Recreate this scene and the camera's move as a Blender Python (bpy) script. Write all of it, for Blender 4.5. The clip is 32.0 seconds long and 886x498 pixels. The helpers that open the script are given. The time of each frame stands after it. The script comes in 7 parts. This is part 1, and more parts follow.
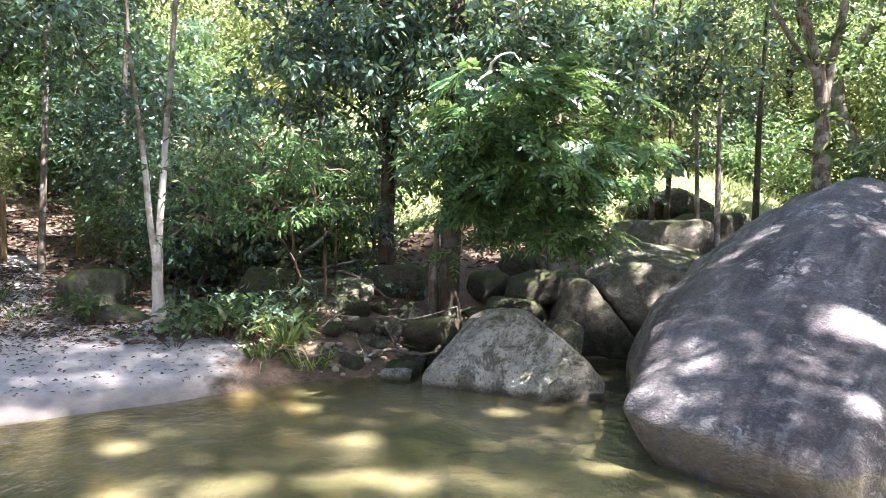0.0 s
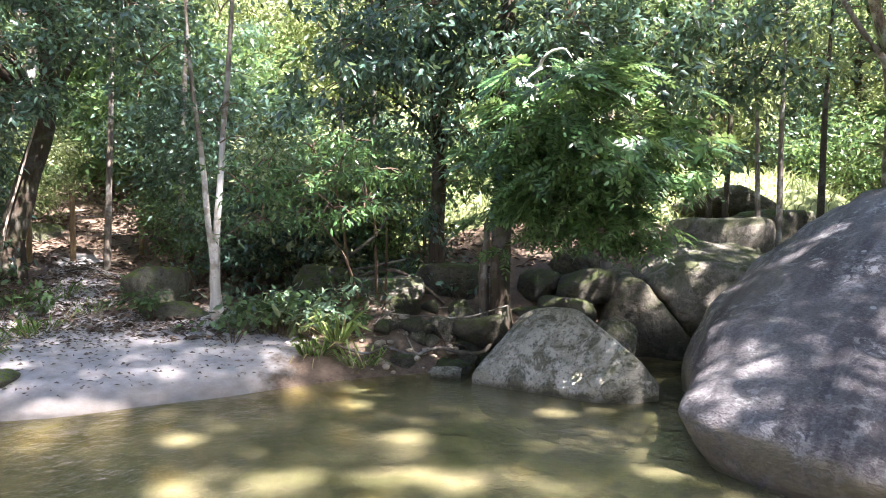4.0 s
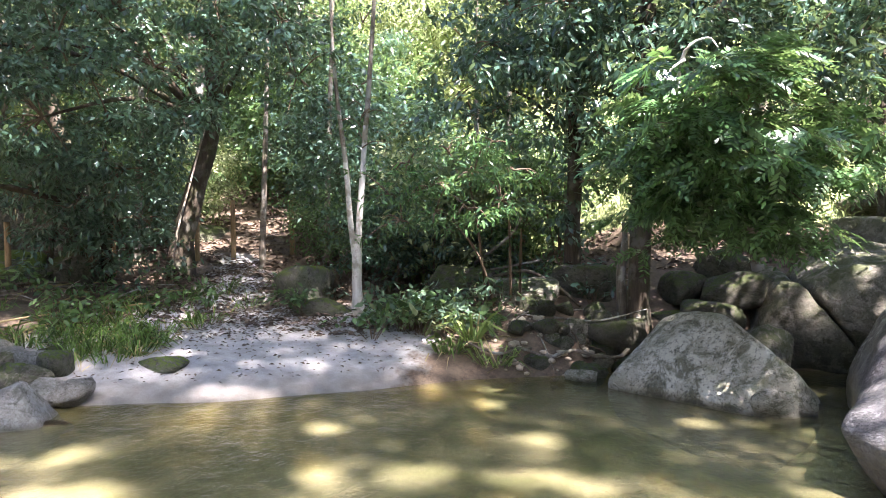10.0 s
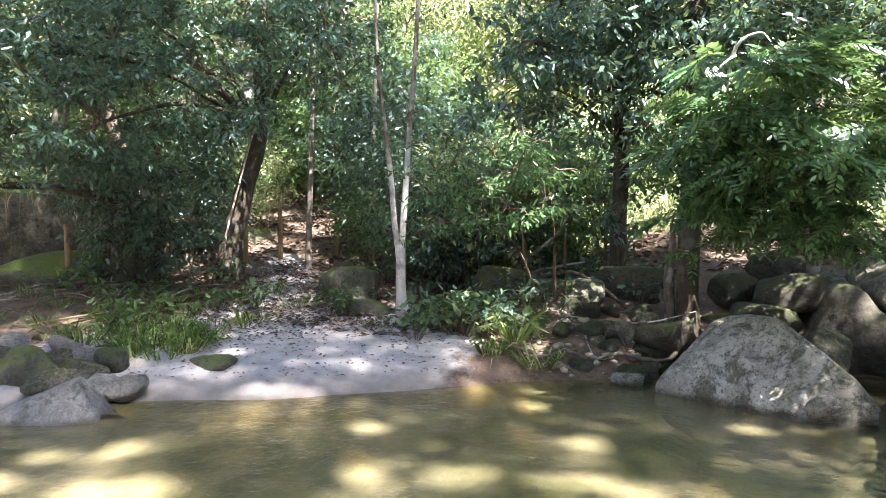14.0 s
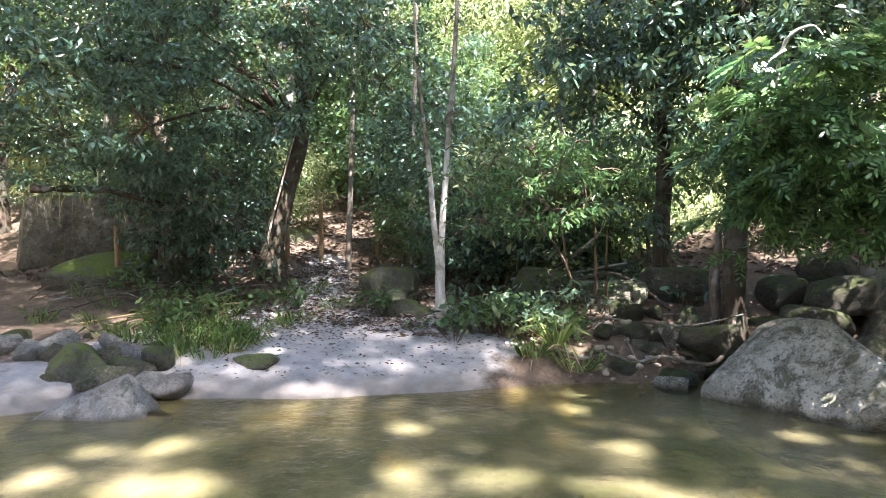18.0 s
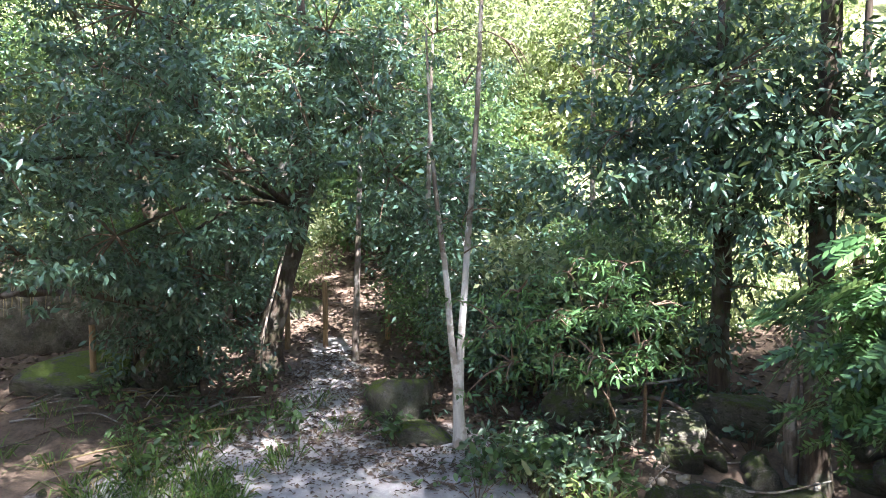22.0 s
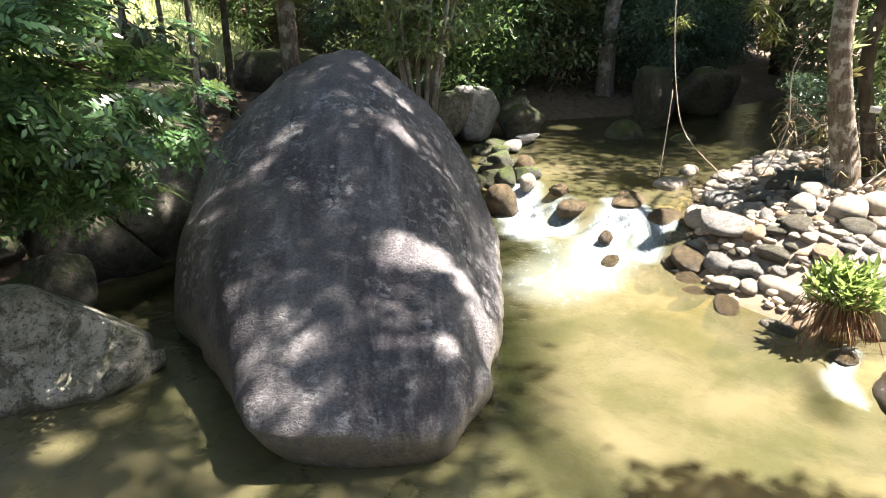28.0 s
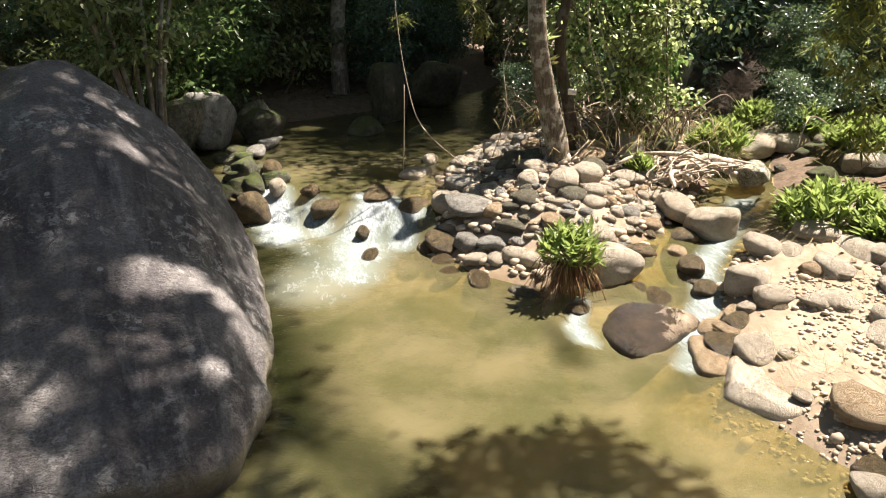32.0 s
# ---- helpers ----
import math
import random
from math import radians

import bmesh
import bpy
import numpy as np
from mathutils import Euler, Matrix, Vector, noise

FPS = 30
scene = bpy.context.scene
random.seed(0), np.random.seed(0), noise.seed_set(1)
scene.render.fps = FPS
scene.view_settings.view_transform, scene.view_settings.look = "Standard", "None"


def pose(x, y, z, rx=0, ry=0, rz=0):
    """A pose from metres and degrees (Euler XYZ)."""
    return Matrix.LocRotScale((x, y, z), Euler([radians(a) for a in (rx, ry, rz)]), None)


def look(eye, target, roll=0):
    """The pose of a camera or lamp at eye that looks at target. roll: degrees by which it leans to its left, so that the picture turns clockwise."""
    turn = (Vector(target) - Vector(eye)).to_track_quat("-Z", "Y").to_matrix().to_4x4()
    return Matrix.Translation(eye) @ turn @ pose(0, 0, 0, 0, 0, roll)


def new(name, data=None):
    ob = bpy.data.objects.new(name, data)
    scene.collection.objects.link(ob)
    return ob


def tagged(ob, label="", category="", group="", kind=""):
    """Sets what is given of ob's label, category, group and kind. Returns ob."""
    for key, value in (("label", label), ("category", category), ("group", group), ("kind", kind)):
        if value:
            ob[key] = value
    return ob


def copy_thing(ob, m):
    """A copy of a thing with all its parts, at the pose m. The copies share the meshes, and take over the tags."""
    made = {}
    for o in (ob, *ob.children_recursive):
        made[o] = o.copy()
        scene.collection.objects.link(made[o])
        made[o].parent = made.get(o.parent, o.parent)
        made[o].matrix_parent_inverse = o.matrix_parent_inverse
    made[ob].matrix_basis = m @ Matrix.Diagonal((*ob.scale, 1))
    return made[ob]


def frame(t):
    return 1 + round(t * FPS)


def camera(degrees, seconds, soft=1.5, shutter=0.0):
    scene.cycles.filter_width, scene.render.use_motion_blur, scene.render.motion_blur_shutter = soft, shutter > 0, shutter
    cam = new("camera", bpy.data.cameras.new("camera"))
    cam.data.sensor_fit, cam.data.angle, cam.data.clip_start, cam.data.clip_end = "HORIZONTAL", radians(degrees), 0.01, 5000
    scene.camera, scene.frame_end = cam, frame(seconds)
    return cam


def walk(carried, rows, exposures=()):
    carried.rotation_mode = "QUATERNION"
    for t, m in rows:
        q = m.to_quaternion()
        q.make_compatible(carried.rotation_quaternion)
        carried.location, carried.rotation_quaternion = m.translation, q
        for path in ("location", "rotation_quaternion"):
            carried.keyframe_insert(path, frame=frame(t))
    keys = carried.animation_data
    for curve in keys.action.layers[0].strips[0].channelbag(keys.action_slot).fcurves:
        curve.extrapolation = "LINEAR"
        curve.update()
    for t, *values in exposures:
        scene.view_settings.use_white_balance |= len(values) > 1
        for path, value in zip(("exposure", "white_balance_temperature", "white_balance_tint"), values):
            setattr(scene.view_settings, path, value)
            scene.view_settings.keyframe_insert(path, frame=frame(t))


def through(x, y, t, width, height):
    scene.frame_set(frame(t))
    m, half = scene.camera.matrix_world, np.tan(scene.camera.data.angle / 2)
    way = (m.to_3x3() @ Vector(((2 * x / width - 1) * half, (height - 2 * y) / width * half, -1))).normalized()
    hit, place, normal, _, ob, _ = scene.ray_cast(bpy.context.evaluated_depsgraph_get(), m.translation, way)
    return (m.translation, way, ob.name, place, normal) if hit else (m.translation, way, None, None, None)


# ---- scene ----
cam = camera(67.8, 32.0, 1.0)
METRES, EYE, TILT, LEAN, TURN = 3.2, 1.8, -1.6, -0.4, 0.0
ROWS = [
    (0.0, 0.0, 0.0, 0.0, 0.0, 0.0, -0.0),
    (0.5, 0.0005, 0.0001, 0.0009, 0.24, -0.01, -0.03),
    (0.6, 0.0006, 0.0002, 0.0006, 0.22, -0.01, -0.03),
    (0.7, 0.0009, 0.0004, 0.0003, -0.06, -0.02, -0.02),
    (0.8, 0.0012, 0.0007, 0.0, -0.85, -0.03, -0.02),
    (0.9, 0.0016, 0.001, -0.0003, -1.9, -0.03, -0.01),
    (1.0, 0.002, 0.0012, -0.0006, -2.48, -0.04, -0.0),
    (1.1, 0.002, 0.0012, -0.0008, -2.7, -0.05, 0.0),
    (1.2, 0.002, 0.0013, -0.001, -2.66, -0.06, 0.01),
    (1.5, 0.0022, 0.0015, -0.0015, -2.18, -0.08, 0.03),
    (2.0, 0.0038, 0.0068, 0.0005, -0.85, -0.11, 0.03),
    (2.5, 0.0039, 0.0057, 0.0004, 0.49, -0.1, -0.0),
    (3.0, 0.0044, 0.005, 0.0004, 1.83, -0.12, -0.02),
    (3.5, 0.0045, 0.006, 0.0001, 3.16, -0.12, -0.02),
    (5.5, 0.0046, 0.0029, -0.001, 8.11, -0.15, -0.09),
    (6.0, 0.006, 0.0019, -0.0007, 9.24, -0.15, -0.1),
    (6.5, 0.0069, 0.0019, -0.001, 10.31, -0.15, -0.13),
    (7.0, 0.0081, 0.0018, -0.0014, 11.31, -0.14, -0.14),
    (7.5, 0.0076, 0.003, -0.0013, 12.26, -0.13, -0.13),
    (8.0, 0.0083, 0.0032, -0.0014, 13.16, -0.12, -0.14),
    (8.5, 0.0089, 0.0035, -0.0016, 13.99, -0.1, -0.15),
    (9.0, 0.0092, 0.0039, -0.0017, 14.76, -0.08, -0.16),
    (9.5, 0.0094, 0.0038, -0.0018, 15.49, -0.07, -0.18),
    (10.0, 0.0097, 0.0039, -0.0019, 16.17, -0.05, -0.19),
    (10.5, 0.0098, 0.0041, -0.0022, 16.8, -0.04, -0.2),
    (11.0, 0.0092, 0.0052, -0.0017, 17.38, -0.03, -0.21),
    (11.5, 0.0097, 0.0056, -0.002, 17.91, -0.01, -0.23),
    (12.0, 0.0099, 0.0059, -0.0021, 18.38, -0.01, -0.23),
    (12.5, 0.0101, 0.0062, -0.0023, 18.83, -0.0, -0.23),
    (13.0, 0.0101, 0.0067, -0.0023, 19.24, 0.01, -0.23),
    (13.5, 0.0103, 0.0069, -0.0021, 19.63, 0.01, -0.24),
    (14.0, 0.0102, 0.0066, -0.0023, 19.98, 0.02, -0.25),
    (14.5, 0.0096, 0.0078, -0.002, 20.29, 0.03, -0.25),
    (16.5, 0.0102, 0.0116, -0.0029, 21.23, 0.14, -0.26),
    (17.0, 0.0091, 0.0113, -0.0027, 21.4, 0.16, -0.26),
    (17.1, 0.0091, 0.0113, -0.0027, 21.43, 0.16, -0.26),
    (17.2, 0.0091, 0.0111, -0.0026, 21.75, 0.16, -0.26),
    (17.3, 0.0091, 0.0108, -0.0025, 22.2, 0.17, -0.26),
    (17.4, 0.009, 0.0104, -0.0024, 22.6, 0.18, -0.27),
    (17.5, 0.009, 0.01, -0.0023, 22.88, 0.18, -0.27),
    (18.0, 0.0072, 0.0142, -0.0048, 23.39, 0.14, -0.26),
    (18.5, -0.0504, 0.138, 0.0172, 23.78, 0.17, -0.31),
    (19.0, -0.0842, 0.2013, 0.1603, 24.08, 0.17, -0.28),
    (19.5, -0.0946, 0.2043, 0.3173, 24.32, 0.16, -0.24),
    (20.0, -0.0905, 0.2081, 0.4276, 24.74, 0.12, -0.2),
    (20.5, -0.0939, 0.2161, 0.4884, 24.89, 0.11, -0.18),
    (21.0, -0.1245, 0.2865, 0.4807, 24.87, 0.1, -0.21),
    (21.5, -0.1593, 0.3654, 0.4823, 24.83, 0.06, -0.2),
    (22.0, -0.183, 0.4239, 0.4838, 24.82, 0.07, -0.22),
    (22.2, -0.189, 0.439, 0.4828, 24.8, 0.07, -0.22),
    (22.3, -0.1912, 0.446, 0.482, 23.95, 0.07, -0.22),
    (22.4, -0.193, 0.4505, 0.4813, 22.75, 0.07, -0.21),
    (22.5, -0.1941, 0.4536, 0.4806, 21.79, 0.07, -0.21),
    (23.0, -0.1974, 0.4526, 0.4783, 19.74, -4.71, -0.14),
    (23.5, -0.195, 0.4501, 0.4793, 19.25, -11.78, -0.03),
    (24.0, -0.1922, 0.4467, 0.4815, 18.88, -18.5, 0.12),
    (24.5, -0.1856, 0.4548, 0.4777, 12.3, -19.57, 0.39),
    (25.0, -0.1825, 0.4591, 0.476, 2.37, -19.65, 0.62),
    (25.5, -0.1776, 0.4646, 0.4751, -13.13, -19.82, 0.85),
    (26.0, -0.1721, 0.4654, 0.4731, -26.87, -20.04, 1.15),
    (26.5, -0.1684, 0.4634, 0.4711, -34.6, -20.23, 1.34),
    (28.5, -0.1602, 0.4683, 0.4705, -52.32, -20.78, 1.69),
    (29.0, -0.1587, 0.4673, 0.4699, -56.65, -20.9, 1.74),
    (29.5, -0.1579, 0.4658, 0.4694, -61.1, -21.04, 1.77),
    (30.0, -0.1575, 0.4657, 0.47, -65.16, -21.18, 1.85),
    (30.5, -0.1557, 0.4656, 0.4697, -66.22, -21.21, 1.92),
    (31.0, -0.1546, 0.4657, 0.4696, -68.68, -21.31, 1.96),
    (31.5, -0.155, 0.4652, 0.47, -70.2, -21.36, 1.99),
    (32.0, -0.156, 0.465, 0.4708, -70.46, -21.39, 2.1),
]
EXPOSURES = [(0.0, 3.58, 6250, 23), (3.5, 3.52, 6250, 23), (14.0, 3.55, 6250, 22), (20.0, 3.45, 6100, 21), (22.5, 3.36, 5950, 21), (24.0, 3.62, 5950, 19), (25.0, 3.95, 6150, 18), (26.0, 3.88, 6350, 17), (27.5, 2.95, 6600, 16), (29.0, 2.38, 6900, 16), (30.0, 2.12, 7100, 16), (32.0, 1.84, 7250, 16)]
walk(cam, [(t, pose(0, 0, EYE, TILT, LEAN, TURN) @ pose(METRES * x, METRES * y, METRES * z, 90 + pitch, roll, yaw)) for t, x, y, z, yaw, pitch, roll in ROWS], EXPOSURES)

# ---- light ----
SUN_EL, SUN_AZ = radians(60), radians(-38)  # azimuth of the sun, counted from +x towards +y
world = bpy.data.worlds.new("sky")
scene.world = world
world.use_nodes = True
wn = world.node_tree
sky = wn.nodes.new("ShaderNodeTexSky")
sky.sky_type, sky.sun_disc = "NISHITA", False
sky.sun_elevation, sky.sun_rotation = SUN_EL, math.pi / 2 - SUN_AZ
wn.links.new(sky.outputs[0], wn.nodes["Background"].inputs[0])
wn.nodes["Background"].inputs[1].default_value = 0.046
sun = new("sun", bpy.data.lights.new("sun", "SUN"))
sun.data.energy, sun.data.angle, sun.data.color = 4.5, radians(0.53), (1.0, 0.96, 0.90)
sun_dir = Vector((math.cos(SUN_EL) * math.cos(SUN_AZ), math.cos(SUN_EL) * math.sin(SUN_AZ), math.sin(SUN_EL)))
sun.matrix_world = look(sun_dir * 60, (0, 0, 0))


# ---- materials ----
class Nodes:
    """Short hand for building a node material."""

    def __init__(self, name):
        self.mat = bpy.data.materials.new(name)
        self.mat.use_nodes = True
        self.tree = self.mat.node_tree
        self.out = self.tree.nodes["Material Output"]
        self.bsdf = self.tree.nodes["Principled BSDF"]
        self.coord = self.tree.nodes.new("ShaderNodeTexCoord").outputs["Object"]

    def node(self, kind, **values):
        n = self.tree.nodes.new(kind)
        for key, value in values.items():
            self.put(n, key, value)
        return n

    def put(self, n, key, value):
        socket = n.inputs[int(key[1:]) if key[0] == "i" and key[1:].isdigit() else key.replace("_", " ")]
        if isinstance(value, bpy.types.NodeSocket):
            self.tree.links.new(value, socket)
        else:
            socket.default_value = value

    def noise(self, scale, detail=6.0, rough=0.6, where=None, warp=0.0):
        n = self.node("ShaderNodeTexNoise", Scale=scale, Detail=detail, Roughness=rough, Distortion=warp)
        self.tree.links.new(where or self.coord, n.inputs["Vector"])
        return n.outputs["Fac"]

    def voronoi(self, scale, where=None):
        n = self.node("ShaderNodeTexVoronoi", Scale=scale)
        self.tree.links.new(where or self.coord, n.inputs["Vector"])
        return n

    def stretch(self, x, y, z, where=None):
        n = self.node("ShaderNodeMapping")
        n.inputs["Scale"].default_value = (x, y, z)
        self.tree.links.new(where or self.coord, n.inputs["Vector"])
        return n.outputs[0]

    def ramp(self, fac, *stops):
        n = self.tree.nodes.new("ShaderNodeValToRGB")
        while len(n.color_ramp.elements) < len(stops):
            n.color_ramp.elements.new(0.5)
        for e, (at, c) in zip(n.color_ramp.elements, stops):
            e.position = at
            e.color = (c, c, c, 1) if isinstance(c, (int, float)) else (*c, 1)
        self.tree.links.new(fac, n.inputs[0])
        return n.outputs[0]

    def mix(self, fac, a, b, how="MIX"):
        n = self.tree.nodes.new("ShaderNodeMix")
        n.data_type, n.blend_type = "RGBA", how
        for socket, value in ((n.inputs[0], fac), (n.inputs[6], a), (n.inputs[7], b)):
            if isinstance(value, bpy.types.NodeSocket):
                self.tree.links.new(value, socket)
            elif socket.type == "RGBA":
                socket.default_value = (*value, 1)
            else:
                socket.default_value = value
        return n.outputs[2]

    def maths(self, how, a, b=0.0):
        n = self.tree.nodes.new("ShaderNodeMath")
        n.operation = how
        for socket, value in zip(n.inputs, (a, b)):
            if isinstance(value, bpy.types.NodeSocket):
                self.tree.links.new(value, socket)
            else:
                socket.default_value = value
        return n.outputs[0]

    def up(self):
        n = self.tree.nodes.new("ShaderNodeNewGeometry")
        s = self.tree.nodes.new("ShaderNodeSeparateXYZ")
        self.tree.links.new(n.outputs["Normal"], s.inputs[0])
        return s.outputs["Z"]

    def height(self):
        n = self.tree.nodes.new("ShaderNodeNewGeometry")
        s = self.tree.nodes.new("ShaderNodeSeparateXYZ")
        self.tree.links.new(n.outputs["Position"], s.inputs[0])
        return s.outputs["Z"]

    def island(self):
        return self.tree.nodes.new("ShaderNodeNewGeometry").outputs["Random Per Island"]

    def each(self):
        return self.tree.nodes.new("ShaderNodeObjectInfo").outputs["Random"]

    def attribute(self, name):
        n = self.tree.nodes.new("ShaderNodeAttribute")
        n.attribute_name = name
        return n.outputs["Fac"]

    def bump(self, height, strength=0.4, distance=0.02):
        n = self.node("ShaderNodeBump", Strength=strength, Distance=distance, Height=height)
        self.tree.links.new(n.outputs[0], self.bsdf.inputs["Normal"])
        return n.outputs[0]

    def done(self, color=None, rough=0.8, spec=None):
        if color is not None:
            self.put(self.bsdf, "Base Color", color if isinstance(color, bpy.types.NodeSocket) else (*color, 1))
        self.put(self.bsdf, "Roughness", rough)
        if spec is not None:
            self.put(self.bsdf, "Specular IOR Level", spec)
        return self.mat


def granite(name, dark, light, lichen=0.5, moss=0.0, wet=0.06, vivid=1.0, speck=1.0):
    n = Nodes(name)
    broad = n.noise(1.7, 8, 0.7, warp=0.6)
    grain = n.noise(42, 4, 0.75)
    blot = n.noise(5.5, 8, 0.72, warp=0.3)
    c = n.mix(n.ramp(broad, (0.38, 0.0), (0.62, 1.0)), dark, light)
    c = n.mix(n.ramp(grain, (0.35, 0.5 * speck), (0.65, 0.0)), c, tuple(v * 0.35 for v in dark))
    c = n.mix(n.maths("MULTIPLY", n.ramp(n.noise(7.5, 10, 0.78, warp=0.6), (0.51, 0.0), (0.55, 1.0)), lichen * 0.8), c, tuple(min(0.62, v * 1.45 + 0.06) for v in light))
    c = n.mix(n.maths("MULTIPLY", n.ramp(blot, (0.38, 1.0), (0.46, 0.0)), 0.8 * speck), c, tuple(v * f for v, f in zip(dark, (0.38, 0.40, 0.32))))
    c = n.mix(n.maths("MULTIPLY", n.ramp(n.noise(24, 8, 0.82), (0.39, 1.0), (0.44, 0.0)), 0.6 * speck), c, tuple(v * 0.3 for v in dark))
    spots = n.voronoi(9)
    s = n.ramp(spots.outputs["Distance"], (0.10, 1.0), (0.16, 0.0))
    c = n.mix(n.maths("MULTIPLY", s, lichen * 0.6), c, (0.5, 0.5, 0.46))
    if moss:
        m = n.maths("MULTIPLY", n.ramp(n.noise(3.4, 9, 0.7, warp=0.4), (0.42, 0.0), (0.52, 1.0)), n.ramp(n.up(), (0.2, 0.2), (0.75, 1.0)))
        c = n.mix(n.maths("MULTIPLY", m, moss), c, n.mix(n.noise(30, 3), tuple(v * vivid for v in (0.030, 0.052, 0.008)), tuple(v * vivid for v in (0.085, 0.112, 0.02))))
    c = n.mix(n.ramp(n.each(), (0.35, 0.0), (1.0, 0.2 + 0.25 * speck)), c, n.mix(0.5, c, tuple(v * f for v, f in zip(dark, (0.62, 0.5, 0.38)))))
    w = n.ramp(n.maths("ADD", n.height(), n.maths("MULTIPLY", n.noise(3, 4), 0.1)), (0.05, 1.0), (0.05 + wet, 0.0))
    c = n.mix(w, c, n.mix(0.55, c, (0.05, 0.04, 0.025)))
    n.bump(n.maths("ADD", n.maths("MULTIPLY", grain, 0.5), n.maths("ADD", blot, n.noise(18, 9, 0.78))), 1.0, 0.05)
    return n.done(c, n.ramp(w, (0, 0.85), (1, 0.3)), 0.35)


def whaleback_granite():
    """Slate-grey granite: fine wavy crests across the slope, long soft streaks down it, scattered pale lichen, brown flanks."""
    n = Nodes("slate grey granite")
    turned = n.node("ShaderNodeMapping")
    turned.inputs["Rotation"].default_value = (0, 0, radians(-46.4))
    n.tree.links.new(n.coord, turned.inputs["Vector"])
    axis = turned.outputs[0]
    crest = n.noise(1.0, 5, 0.62, n.stretch(24, 13, 20, axis), 0.9)
    grain = n.noise(38, 6, 0.8)
    broad = n.noise(0.75, 5, 0.55, warp=0.5)
    streak = n.noise(1.0, 6, 0.62, n.stretch(0.28, 2.6, 1.2, axis), 0.3)
    c = n.mix(n.ramp(broad, (0.36, 0.0), (0.66, 1.0)), (0.118, 0.109, 0.108), (0.245, 0.232, 0.222))
    c = n.mix(n.ramp(streak, (0.44, 0.0), (0.58, 0.85)), c, (0.070, 0.062, 0.067))
    c = n.mix(n.ramp(n.noise(1.0, 7, 0.65, n.stretch(0.5, 4.5, 2.0, axis), 0.4), (0.54, 0.0), (0.66, 0.5)), c, (0.36, 0.35, 0.34))
    c = n.mix(n.ramp(crest, (0.34, 0.32), (0.52, 0.0)), c, (0.085, 0.082, 0.095))
    c = n.mix(n.ramp(crest, (0.58, 0.0), (0.74, 0.16)), c, (0.44, 0.43, 0.43))
    c = n.mix(n.ramp(grain, (0.40, 0.7), (0.48, 0.0)), c, (0.07, 0.068, 0.075))
    c = n.mix(n.ramp(grain, (0.54, 0.0), (0.62, 0.4)), c, (0.30, 0.295, 0.30))
    c = n.mix(n.ramp(n.voronoi(48).outputs["Distance"], (0.10, 0.7), (0.22, 0.0)), c, (0.045, 0.042, 0.044))
    crust = n.maths("MULTIPLY", n.ramp(n.noise(9, 9, 0.75, warp=0.4), (0.53, 0.0), (0.57, 1.0)), n.ramp(n.noise(1.3, 5, 0.6), (0.46, 0.0), (0.60, 0.75)))
    c = n.mix(crust, c, (0.44, 0.44, 0.43))
    spots = n.maths("ADD", n.voronoi(2.3).outputs["Distance"], n.maths("MULTIPLY", n.noise(22, 5, 0.7), 0.07))
    c = n.mix(n.maths("MULTIPLY", n.ramp(spots, (0.08, 1.0), (0.10, 0.0)), 0.85), c, (0.50, 0.50, 0.49))
    flank = n.maths("MULTIPLY", n.ramp(n.up(), (0.10, 0.8), (0.45, 0.0)), n.ramp(n.noise(2.4, 8, 0.7), (0.36, 0.0), (0.52, 1.0)))
    c = n.mix(flank, c, n.mix(n.noise(14, 5, 0.7), (0.10, 0.085, 0.05), (0.30, 0.27, 0.19)))
    wet = n.ramp(n.maths("ADD", n.height(), n.maths("MULTIPLY", n.noise(3, 4), 0.1)), (0.07, 1.0), (0.15, 0.0))
    c = n.mix(wet, c, n.mix(0.6, c, (0.05, 0.04, 0.03)))
    n.bump(n.maths("ADD", n.maths("MULTIPLY", crest, 1.0), n.maths("ADD", n.maths("MULTIPLY", grain, 0.25), n.noise(7, 7, 0.65))), 1.0, 0.05)
    return n.done(c, n.ramp(wet, (0, 0.8), (1, 0.3)), 0.35)


